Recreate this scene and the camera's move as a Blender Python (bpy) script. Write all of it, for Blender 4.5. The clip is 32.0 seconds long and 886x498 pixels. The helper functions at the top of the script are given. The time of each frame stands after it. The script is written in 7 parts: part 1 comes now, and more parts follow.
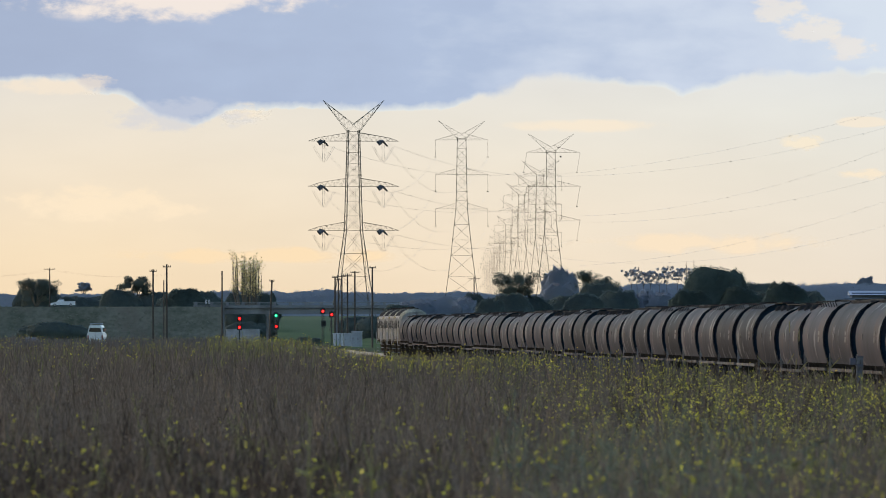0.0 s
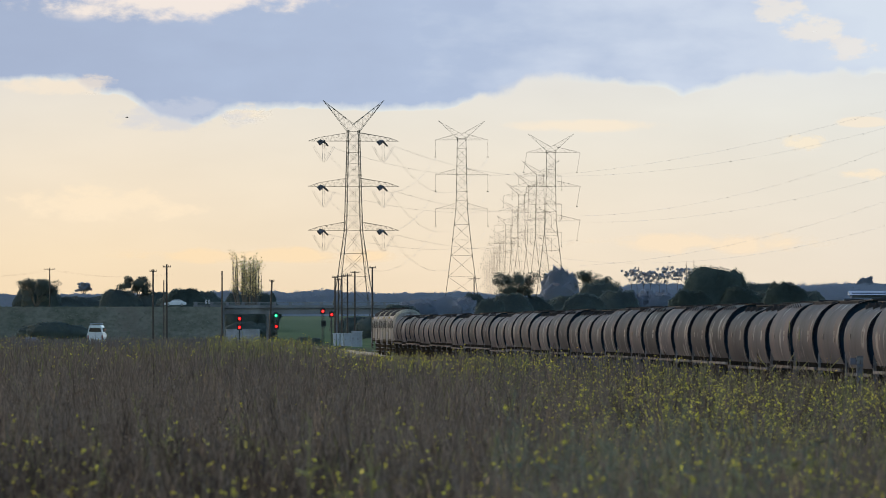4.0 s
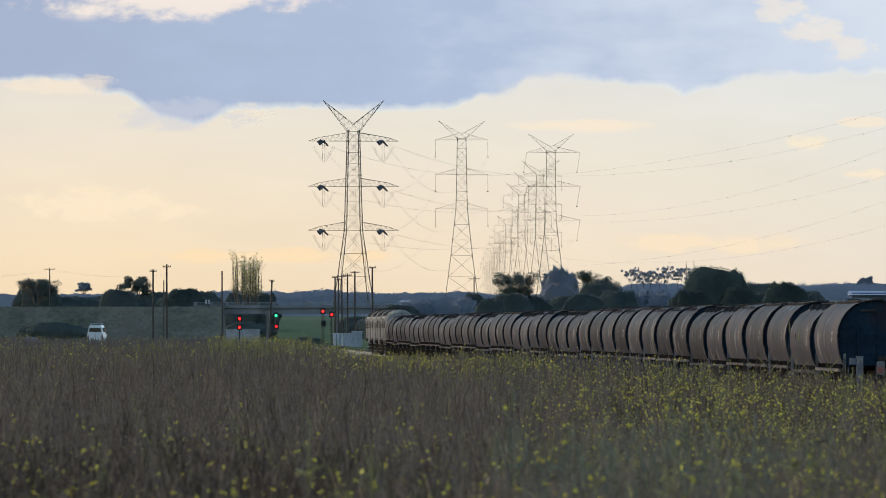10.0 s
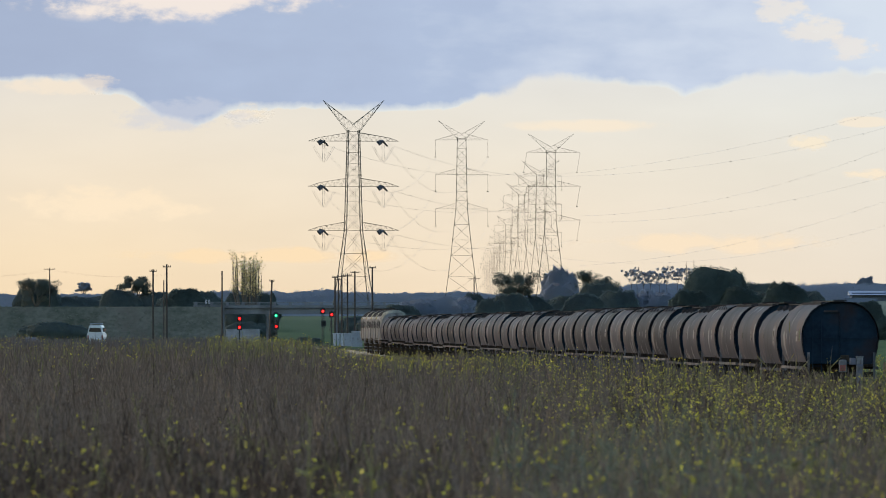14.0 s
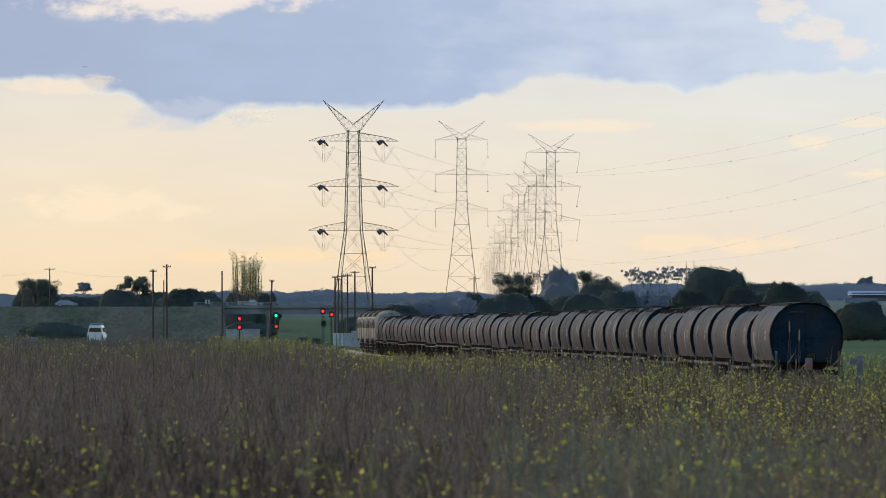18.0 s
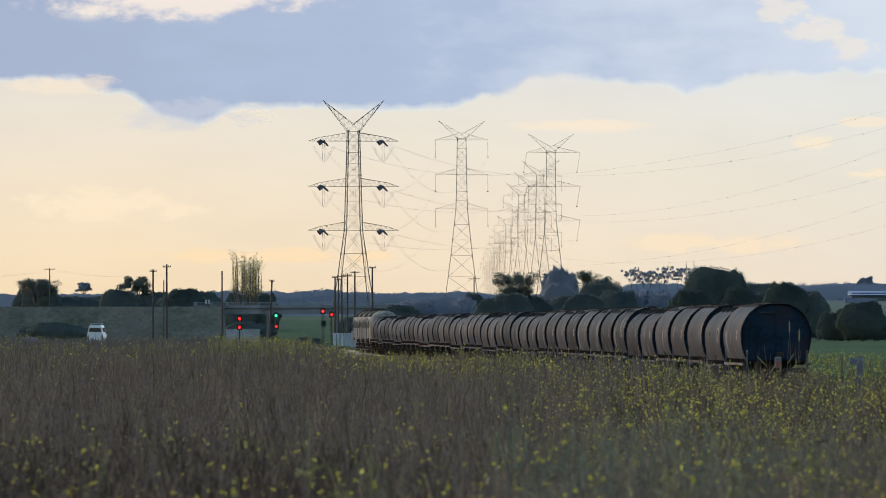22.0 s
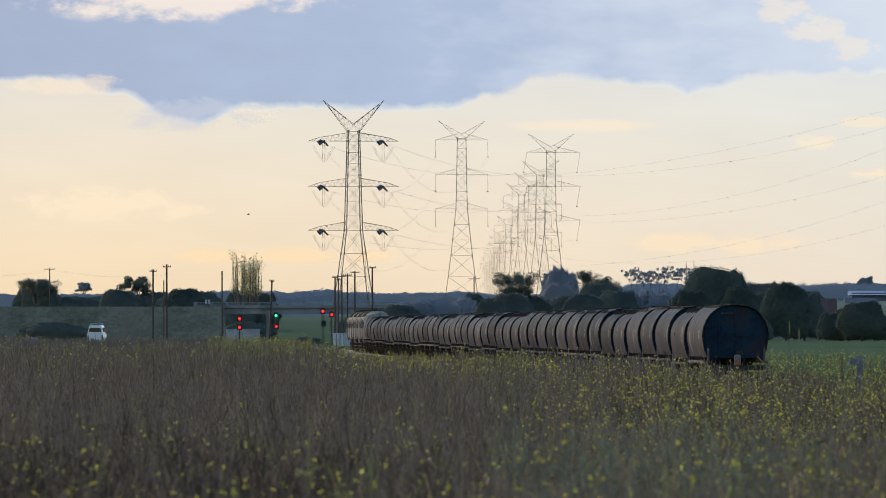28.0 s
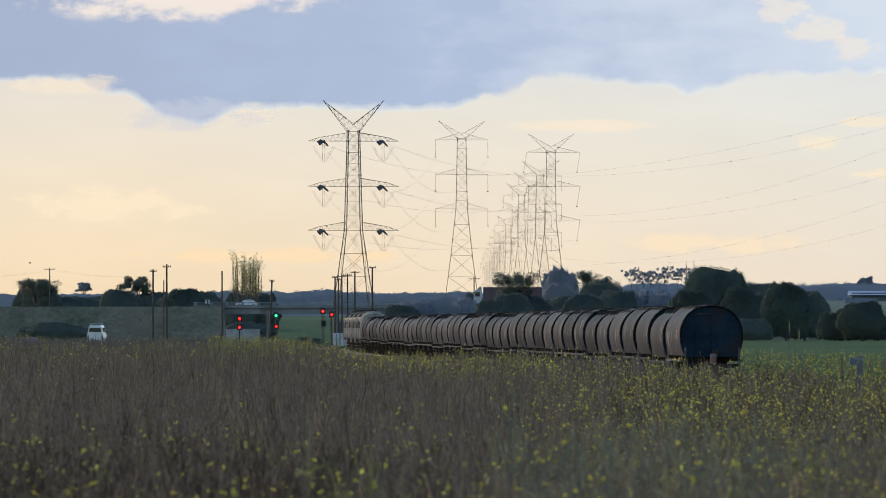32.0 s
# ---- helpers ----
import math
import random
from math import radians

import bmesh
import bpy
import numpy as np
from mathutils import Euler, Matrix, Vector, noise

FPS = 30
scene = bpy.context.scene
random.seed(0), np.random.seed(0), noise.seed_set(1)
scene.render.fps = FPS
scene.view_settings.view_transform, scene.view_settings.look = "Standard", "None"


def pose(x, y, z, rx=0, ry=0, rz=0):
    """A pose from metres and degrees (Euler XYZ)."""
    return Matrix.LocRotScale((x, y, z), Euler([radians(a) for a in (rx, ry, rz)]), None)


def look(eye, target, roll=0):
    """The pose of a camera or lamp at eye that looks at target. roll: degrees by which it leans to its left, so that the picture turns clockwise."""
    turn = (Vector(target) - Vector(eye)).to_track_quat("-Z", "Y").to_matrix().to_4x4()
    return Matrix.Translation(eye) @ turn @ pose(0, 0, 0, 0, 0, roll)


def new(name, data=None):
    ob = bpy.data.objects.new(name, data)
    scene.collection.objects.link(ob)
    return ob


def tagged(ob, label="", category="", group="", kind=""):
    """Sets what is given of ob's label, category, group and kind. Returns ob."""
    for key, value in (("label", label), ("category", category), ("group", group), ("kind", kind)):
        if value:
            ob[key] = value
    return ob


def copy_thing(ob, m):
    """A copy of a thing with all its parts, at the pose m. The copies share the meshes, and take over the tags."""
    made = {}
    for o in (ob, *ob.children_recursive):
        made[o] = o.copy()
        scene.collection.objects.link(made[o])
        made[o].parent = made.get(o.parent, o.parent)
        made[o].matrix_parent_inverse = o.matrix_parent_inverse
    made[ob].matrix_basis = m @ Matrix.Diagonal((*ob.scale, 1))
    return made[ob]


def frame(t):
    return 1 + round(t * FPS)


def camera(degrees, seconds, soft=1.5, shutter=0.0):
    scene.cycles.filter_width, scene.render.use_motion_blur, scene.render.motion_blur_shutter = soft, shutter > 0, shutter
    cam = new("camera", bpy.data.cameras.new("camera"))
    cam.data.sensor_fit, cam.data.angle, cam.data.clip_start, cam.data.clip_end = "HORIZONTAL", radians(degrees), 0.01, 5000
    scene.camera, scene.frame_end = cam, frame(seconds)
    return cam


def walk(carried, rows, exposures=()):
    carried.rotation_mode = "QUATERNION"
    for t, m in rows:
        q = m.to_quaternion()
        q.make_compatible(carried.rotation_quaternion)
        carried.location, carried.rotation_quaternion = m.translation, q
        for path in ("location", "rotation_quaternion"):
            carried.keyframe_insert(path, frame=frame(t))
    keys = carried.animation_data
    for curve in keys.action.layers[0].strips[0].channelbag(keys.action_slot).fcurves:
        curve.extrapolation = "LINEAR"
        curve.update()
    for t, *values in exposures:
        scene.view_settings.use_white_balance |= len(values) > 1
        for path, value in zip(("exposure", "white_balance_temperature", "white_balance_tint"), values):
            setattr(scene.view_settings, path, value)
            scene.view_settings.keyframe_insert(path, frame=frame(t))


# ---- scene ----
# One long lens on a stand beside the field, looking down the line. Rail level is z = 0 and y runs away from the lens.
cam = camera(4.853, 32.0, soft=0.9)
cam.data.dof.use_dof, cam.data.dof.focus_distance, cam.data.dof.aperture_fstop = True, 850.0, 10.0
EYE = (0.0, 0.0, 3.0)
walk(cam, [(0.0, look(EYE, (0.0, 1000.0, 10.351))), (32.0, look(EYE, (0.0, 1000.0, 10.351)))], exposures=[(0.0, 1.3), (32.0, 1.3)])

# ---- light: a veiled evening sun ahead and to the left, and the sky ----
SUN_ELEVATION, SUN_AZIMUTH = 13.0, -58.0
world = bpy.data.worlds.new("evening_sky")
scene.world = world
world.use_nodes = True
wn, wl = world.node_tree.nodes, world.node_tree.links
sky = wn.new("ShaderNodeTexSky")
sky.sky_type = "NISHITA"
sky.sun_disc = False
sky.sun_elevation, sky.sun_rotation = radians(SUN_ELEVATION), radians(SUN_AZIMUTH)
sky.altitude, sky.air_density, sky.dust_density, sky.ozone_density = 20, 1.1, 1.2, 2.1
wn["Background"].inputs["Strength"].default_value = 0.15
wl.new(sky.outputs["Color"], wn["Background"].inputs["Color"])
sun_data = bpy.data.lights.new("sun", "SUN")
sun_data.energy, sun_data.angle, sun_data.color = 0.30, radians(20), (1.0, 0.84, 0.73)
sun = new("sun", sun_data)
sa, se = radians(SUN_AZIMUTH), radians(SUN_ELEVATION)
sun.matrix_basis = look((2000 * math.sin(sa) * math.cos(se), 2000 * math.cos(sa) * math.cos(se), 2000 * math.sin(se)), (0, 0, 0))


# ---- materials ----
def nodes_of(name):
    m = bpy.data.materials.new(name)
    m.use_nodes = True
    return m, m.node_tree.nodes, m.node_tree.links


def surface(name, a, b, rough=0.8, metal=0.0, big=0.5, fine=8.0, bump=0.2, spread=0.12, island=False, stain=None, stain_scale=0.3, gloss=0.5, stretch=(1, 1, 1), polish=0.0, leafy=0.0):
    """A worn surface: two tones mixed at two scales, a spread from piece to piece, a stain tone and fine relief."""
    m, n, l = nodes_of(name)
    bsdf = n["Principled BSDF"]
    tc = n.new("ShaderNodeTexCoord")
    mp = n.new("ShaderNodeMapping")
    mp.inputs["Scale"].default_value = stretch
    l.new(tc.outputs["Object"], mp.inputs["Vector"])
    n1, n2 = n.new("ShaderNodeTexNoise"), n.new("ShaderNodeTexNoise")
    n1.inputs["Scale"].default_value, n2.inputs["Scale"].default_value = big, fine
    n1.inputs["Detail"].default_value, n2.inputs["Detail"].default_value = 5, 4
    l.new(mp.outputs["Vector"], n1.inputs["Vector"])
    l.new(mp.outputs["Vector"], n2.inputs["Vector"])
    add = n.new("ShaderNodeMath")
    add.operation = "MULTIPLY_ADD"
    add.inputs[1].default_value = 0.45
    l.new(n2.outputs["Fac"], add.inputs[0])
    half = n.new("ShaderNodeMath")
    half.operation = "MULTIPLY"
    half.inputs[1].default_value = 0.6
    l.new(n1.outputs["Fac"], half.inputs[0])
    l.new(half.outputs[0], add.inputs[2])
    rng = n.new("ShaderNodeMapRange")
    rng.inputs["From Min"].default_value, rng.inputs["From Max"].default_value = 0.36, 0.68
    l.new(add.outputs[0], rng.inputs["Value"])
    mix = n.new("ShaderNodeMix")
    mix.data_type = "RGBA"
    mix.inputs[6].default_value, mix.inputs[7].default_value = (*a, 1), (*b, 1)
    l.new(rng.outputs[0], mix.inputs[0])
    colour = mix.outputs[2]
    if stain:
        n3 = n.new("ShaderNodeTexNoise")
        n3.inputs["Scale"].default_value, n3.inputs["Detail"].default_value = stain_scale, 6
        l.new(mp.outputs["Vector"], n3.inputs["Vector"])
        r3 = n.new("ShaderNodeMapRange")
        r3.inputs["From Min"].default_value, r3.inputs["From Max"].default_value = 0.50, 0.72
        l.new(n3.outputs["Fac"], r3.inputs["Value"])
        mx = n.new("ShaderNodeMix")
        mx.data_type = "RGBA"
        mx.inputs[7].default_value = (*stain, 1)
        l.new(r3.outputs[0], mx.inputs[0])
        l.new(colour, mx.inputs[6])
        colour = mx.outputs[2]
    hsv = n.new("ShaderNodeHueSaturation")
    vary = n.new("ShaderNodeMapRange")
    vary.inputs["To Min"].default_value, vary.inputs["To Max"].default_value = 1 - spread, 1 + spread
    if island:
        geo = n.new("ShaderNodeNewGeometry")
        l.new(geo.outputs["Random Per Island"], vary.inputs["Value"])
    else:
        info = n.new("ShaderNodeObjectInfo")
        l.new(info.outputs["Random"], vary.inputs["Value"])
    l.new(vary.outputs[0], hsv.inputs["Value"])
    l.new(colour, hsv.inputs["Color"])
    l.new(hsv.outputs["Color"], bsdf.inputs["Base Color"])
    bsdf.inputs["Metallic"].default_value = metal
    bsdf.inputs["Specular IOR Level"].default_value = gloss
    if polish:
        # patches rubbed smooth by weather
        n4, m4, r4 = n.new("ShaderNodeTexNoise"), n.new("ShaderNodeMapping"), n.new("ShaderNodeMapRange")
        m4.inputs["Scale"].default_value = (1, 0.5, 0.45)
        n4.inputs["Scale"].default_value, n4.inputs["Detail"].default_value = 1.3, 3
        r4.inputs["From Min"].default_value, r4.inputs["From Max"].default_value = 0.60, 0.76
        r4.inputs["To Min"].default_value, r4.inputs["To Max"].default_value = gloss, polish
        if not island:
            ob4 = n.new("ShaderNodeVectorMath")
            ob4.operation = "SCALE"
            inf = n.new("ShaderNodeObjectInfo")
            com = n.new("ShaderNodeCombineXYZ")
            for k4 in range(3):
                l.new(inf.outputs["Random"], com.inputs[k4])
            l.new(com.outputs[0], ob4.inputs[0])
            ob4.inputs["Scale"].default_value = 50
            ad4 = n.new("ShaderNodeVectorMath")
            l.new(m4.outputs["Vector"], ad4.inputs[0])
            l.new(ob4.outputs["Vector"], ad4.inputs[1])
            l.new(ad4.outputs["Vector"], n4.inputs["Vector"])
        l.new(tc.outputs["Object"], m4.inputs["Vector"])
        l.new(n4.outputs["Fac"], r4.inputs["Value"])
        l.new(r4.outputs[0], bsdf.inputs["Specular IOR Level"])
    rr = n.new("ShaderNodeMapRange")
    rr.inputs["To Min"].default_value, rr.inputs["To Max"].default_value = max(0.05, rough - 0.12), min(1.0, rough + 0.12)
    l.new(n2.outputs["Fac"], rr.inputs["Value"])
    l.new(rr.outputs[0], bsdf.inputs["Roughness"])
    if bump:
        bp = n.new("ShaderNodeBump")
        bp.inputs["Strength"].default_value, bp.inputs["Distance"].default_value = bump, 0.03
        l.new(n2.outputs["Fac"], bp.inputs["Height"])
        l.new(bp.outputs["Normal"], bsdf.inputs["Normal"])
    if leafy:
        # thin leaves let light through
        tr, ms = n.new("ShaderNodeBsdfTranslucent"), n.new("ShaderNodeMixShader")
        ms.inputs[0].default_value = leafy
        l.new(hsv.outputs["Color"], tr.inputs["Color"])
        l.new(bsdf.outputs[0], ms.inputs[1])
        l.new(tr.outputs[0], ms.inputs[2])
        l.new(ms.outputs[0], n["Material Output"].inputs["Surface"])
    return m


def glowing(name, colour, strength):
    m, n, l = nodes_of(name)
    b = n["Principled BSDF"]
    b.inputs["Base Color"].default_value = (*[c * 0.3 for c in colour], 1)
    b.inputs["Emission Color"].default_value = (*colour, 1)
    b.inputs["Emission Strength"].default_value = strength
    return m


HOPPER_SIDE = surface("weathered_hopper_side", (0.026, 0.0252, 0.0300), (0.061, 0.0577, 0.0672), 0.55, 0.0, 0.7, 5.0, 0.05, 0.36, stain=(0.066, 0.043, 0.033), stain_scale=0.7, stretch=(1, 0.45, 0.35), gloss=0.006, polish=0.26)
HOPPER_END = surface("dark_blue_end_paint", (0.007, 0.0145, 0.025), (0.0135, 0.028, 0.044), 0.65, 0.0, 0.9, 6.0, 0.08, 0.15, stain=(0.024, 0.017, 0.018), stain_scale=0.9, gloss=0.03)
HOPPER_SILL = surface("dusty_sill_steel", (0.060, 0.056, 0.056), (0.14, 0.128, 0.124), 0.6, 0.0, 1.0, 12, 0.1, 0.3, stain=(0.05, 0.036, 0.03), stain_scale=0.8, gloss=0.0)
HANDRAIL = surface("dulled_pale_handrail", (0.11, 0.109, 0.115), (0.19, 0.188, 0.196), 0.6, 0.0, 1.5, 9, 0.05, 0.4, stain=(0.05, 0.045, 0.042), stain_scale=1.2, gloss=0.05)
GRIME = surface("brake_dust_iron", (0.018, 0.015, 0.013), (0.045, 0.037, 0.03), 0.85, 0.0, 2, 15, 0.2, 0.1, gloss=0.0)
WALKWAY = surface("galvanised_walkway", (0.020, 0.019, 0.019), (0.060, 0.056, 0.055), 0.6, 0.0, 1, 10, 0.1, 0.15, gloss=0.01)
HATCH = surface("dark_hatch_steel", (0.019, 0.0185, 0.020), (0.044, 0.043, 0.045), 0.7, 0.0, 1, 10, 0.1, 0.15, gloss=0.0)
WHITE_PAINT = surface("dulled_white_paint", (0.28, 0.285, 0.32), (0.40, 0.405, 0.44), 0.6, 0.0, 1.2, 9, 0.05, 0.05, stain=(0.20, 0.195, 0.20), stain_scale=1.3)
RED_PAINT = surface("red_marker_plastic", (0.14, 0.03, 0.025), (0.20, 0.045, 0.035), 0.5, 0.0, 3, 20, 0.03, 0.03)
LOCO_SIDE = surface("silver_grey_loco_paint", (0.16, 0.15, 0.14), (0.31, 0.292, 0.272), 0.7, 0.0, 0.8, 6, 0.06, 0.25, stain=(0.065, 0.06, 0.058), stain_scale=1.0, stretch=(1, 0.5, 0.4), gloss=0.0)
STENCIL = surface("dulled_stencil_paint", (0.055, 0.050, 0.050), (0.10, 0.092, 0.09), 0.6, 0.0, 1.0, 9, 0.05, 0.5, stain=(0.035, 0.030, 0.029), stain_scale=1.2, stretch=(1, 0.3, 1), gloss=0.05)
HUT_GREY = surface("weathered_hut_cladding", (0.165, 0.165, 0.185), (0.27, 0.27, 0.295), 0.7, 0.0, 0.8, 7, 0.05, 0.12, stain=(0.10, 0.095, 0.095), stain_scale=0.5)
LOCO_YELLOW = surface("faded_yellow_loco_paint", (0.14, 0.105, 0.035), (0.21, 0.155, 0.05), 0.5, 0.0, 0.8, 6, 0.05, 0.05, stain=(0.07, 0.055, 0.03), stain_scale=1.0, gloss=0.05)
LOCO_ROOF = surface("sooty_cream_roof", (0.13, 0.125, 0.105), (0.32, 0.305, 0.24), 0.7, 0.0, 0.8, 6, 0.1, 0.1, stain=(0.05, 0.048, 0.046), stain_scale=0.5, gloss=0.0)
GLASS_DARK = surface("dark_glass", (0.010, 0.012, 0.014), (0.02, 0.022, 0.025), 0.12, 0.0, 1, 5, 0.0, 0.02)
RAIL_STEEL = surface("worn_rail_steel", (0.16, 0.12, 0.09), (0.30, 0.26, 0.22), 0.45, 0.7, 1, 10, 0.1, 0.05)
BALLAST = surface("crushed_stone_ballast", (0.10, 0.092, 0.085), (0.24, 0.22, 0.20), 0.9, 0.0, 1.0, 9.0, 0.8, 0.05)
SLEEPER = surface("weathered_timber_sleeper", (0.10, 0.08, 0.065), (0.2, 0.17, 0.14), 0.85, 0.0, 1.0, 9.0, 0.4, 0.2)
GALV = surface("galvanised_lattice_steel", (0.040, 0.034, 0.022), (0.085, 0.070, 0.044), 0.6, 0.1, 0.05, 2.0, 0.05, 0.1)
INSULATOR = surface("brown_insulator_porcelain", (0.018, 0.014, 0.016), (0.04, 0.032, 0.035), 0.6, 0.0, 1, 6, 0.0, 0.1)
CABLE = surface("aluminium_cable", (0.16, 0.15, 0.14), (0.24, 0.22, 0.2), 0.5, 0.5, 0.2, 3, 0.0, 0.1)
POLE_WOOD = surface("tarred_pole_timber", (0.022, 0.016, 0.013), (0.046, 0.032, 0.025), 0.85, 0.0, 0.6, 7, 0.3, 0.15, stretch=(1, 1, 0.15))
CONCRETE = surface("stained_concrete", (0.108, 0.108, 0.116), (0.175, 0.173, 0.182), 0.85, 0.0, 0.3, 4, 0.2, 0.08, stain=(0.085, 0.082, 0.080), stain_scale=0.25)
BRIDGE_STEEL = surface("grey_bridge_rail", (0.11, 0.11, 0.115), (0.18, 0.18, 0.18), 0.6, 0.2, 0.5, 5, 0.1, 0.1)
ASPHALT = surface("worn_asphalt", (0.04, 0.04, 0.042), (0.07, 0.068, 0.066), 0.9, 0.0, 0.2, 6, 0.3, 0.05)
BANK_GRASS = surface("rough_bank_grass", (0.062, 0.066, 0.046), (0.160, 0.144, 0.110), 0.95, 0.0, 0.10, 0.9, 0.2, 0.10, stain=(0.112, 0.088, 0.068), stain_scale=0.07, gloss=0.0)
BANK_TUFT = surface("rough_grass_tufts", (0.072, 0.076, 0.053), (0.155, 0.146, 0.108), 0.95, 0.0, 0.22, 1.4, 0.0, 0.10, gloss=0.0, island=True)
BARK = surface("grey_brown_bark", (0.05, 0.042, 0.035), (0.12, 0.10, 0.085), 0.9, 0.0, 0.6, 6, 0.4, 0.15)
# both evergreen colours here are lifted and blued to hold distance haze
LEAF_DARK = surface("dark_evergreen_leaves", (0.106, 0.131, 0.127), (0.137, 0.163, 0.149), 0.75, 0.0, 0.15, 1.2, 0.0, 0.08, island=True, gloss=0.0, leafy=0.5)
LEAF_DEEP = surface("deep_green_foliage", (0.070, 0.090, 0.084), (0.097, 0.121, 0.106), 0.75, 0.0, 0.15, 1.2, 0.0, 0.08, island=True, gloss=0.0, leafy=0.5)
LEAF_GUM = surface("grey_green_gum_leaves", (0.082, 0.094, 0.084), (0.114, 0.128, 0.106), 0.7, 0.0, 0.15, 1.2, 0.0, 0.08, island=True, gloss=0.0, leafy=0.5)
LEAF_POPLAR = surface("olive_spring_leaves", (0.42, 0.35, 0.17), (0.68, 0.58, 0.29), 0.7, 0.0, 0.2, 1.2, 0.0, 0.3, island=True, gloss=0.1, leafy=0.55)
# distance haze is put into this foliage colour: paler and bluer
LEAF_HAZED = surface("far_wood_foliage", (0.245, 0.268, 0.315), (0.290, 0.313, 0.355), 0.9, 0.0, 0.01, 0.15, 0.0, 0.05, island=True, gloss=0.0, leafy=0.5)
STALK = surface("dead_weed_stalk", (0.099, 0.072, 0.056), (0.194, 0.142, 0.108), 0.9, 0.0, 0.02, 0.5, 0.0, 0.5, island=True, gloss=0.12)
STALK_DUSK = surface("grey_purple_dead_stalk", (0.082, 0.068, 0.064), (0.155, 0.130, 0.120), 0.9, 0.0, 0.02, 0.5, 0.0, 0.4, island=True, gloss=0.05)
STALK_GREEN = surface("green_weed_stalk", (0.128, 0.116, 0.046), (0.222, 0.192, 0.078), 0.85, 0.0, 0.02, 0.5, 0.0, 0.45, island=True, gloss=0.15)
STALK_GREY = surface("grey_green_weed_stalk", (0.115, 0.112, 0.078), (0.175, 0.170, 0.118), 0.9, 0.0, 0.02, 0.5, 0.0, 0.4, island=True, gloss=0.1)
DEAD_STEM = surface("dark_dead_stem", (0.036, 0.024, 0.018), (0.072, 0.049, 0.036), 0.9, 0.0, 2, 15, 0.1, 0.1, gloss=0.05)
SEED = surface("pale_seed_head", (0.13, 0.12, 0.055), (0.20, 0.18, 0.09), 0.9, 0.0, 3, 20, 0.1, 0.1)
PETAL = surface("yellow_mustard_petal", (0.50, 0.40, 0.04), (0.70, 0.57, 0.075), 0.7, 0.0, 0.3, 2, 0.0, 0.3, island=True, gloss=0.2)
SIGNAL_BLACK = surface("matt_black_signal", (0.010, 0.010, 0.010), (0.025, 0.025, 0.024), 0.8, 0.0, 2, 15, 0.05, 0.05)
CABINET_GREY = surface("pale_grey_cabinet_paint", (0.16, 0.17, 0.20), (0.25, 0.262, 0.295), 0.6, 0.0, 0.8, 7, 0.05, 0.12, stain=(0.11, 0.107, 0.105), stain_scale=0.8)
CAR_WHITE = surface("white_car_paint", (0.42, 0.44, 0.47), (0.52, 0.54, 0.57), 0.25, 0.0, 0.5, 6, 0.0, 0.03)
CAR_SILVER = surface("silver_car_paint", (0.18, 0.19, 0.21), (0.26, 0.27, 0.29), 0.3, 0.4, 0.5, 6, 0.0, 0.03)
CAR_BLUE = surface("navy_car_paint", (0.13, 0.165, 0.24), (0.18, 0.215, 0.29), 0.25, 0.1, 0.5, 6, 0.0, 0.03)
CAR_DULL = surface("dull_grey_car_paint", (0.075, 0.078, 0.10), (0.11, 0.113, 0.14), 0.6, 0.0, 0.5, 6, 0.0, 0.03, gloss=0.1)
# maroon lightened so that the curtain's colour carries some distance haze
CURTAIN = surface("dull_maroon_curtain", (0.075, 0.052, 0.060), (0.115, 0.082, 0.090), 0.8, 0.0, 0.4, 4, 0.2, 0.05, gloss=0.1, stretch=(1, 1, 0.2))
RUBBER = surface("black_rubber", (0.012, 0.012, 0.012), (0.03, 0.03, 0.03), 0.85, 0.0, 3, 20, 0.1, 0.05)
RUST = surface("rusty_steel_post", (0.10, 0.05, 0.03), (0.2, 0.11, 0.06), 0.9, 0.1, 3, 20, 0.2, 0.1)
FEATHER = surface("dark_feathers", (0.03, 0.028, 0.026), (0.08, 0.075, 0.07), 0.8, 0.0, 5, 30, 0.0, 0.05)
ROOF_IRON = surface("pale_roof_iron", (0.27, 0.30, 0.365), (0.345, 0.375, 0.44), 0.8, 0.0, 0.1, 2, 0.1, 0.05, gloss=0.0)
SHED_WALL = surface("blue_grey_shed_wall", (0.11, 0.13, 0.175), (0.15, 0.17, 0.215), 0.8, 0.0, 0.1, 2, 0.1, 0.05, gloss=0.0)
RED_LENS = glowing("red_signal_lens", (1.0, 0.006, 0.006), 0.95)
GREEN_LENS = glowing("green_signal_lens", (0.004, 1.0, 0.30), 0.8)
RED_CORE = glowing("red_lamp_filament", (1.0, 0.13, 0.09), 1.6)
GREEN_CORE = glowing("green_lamp_filament", (0.55, 1.0, 0.85), 1.6)


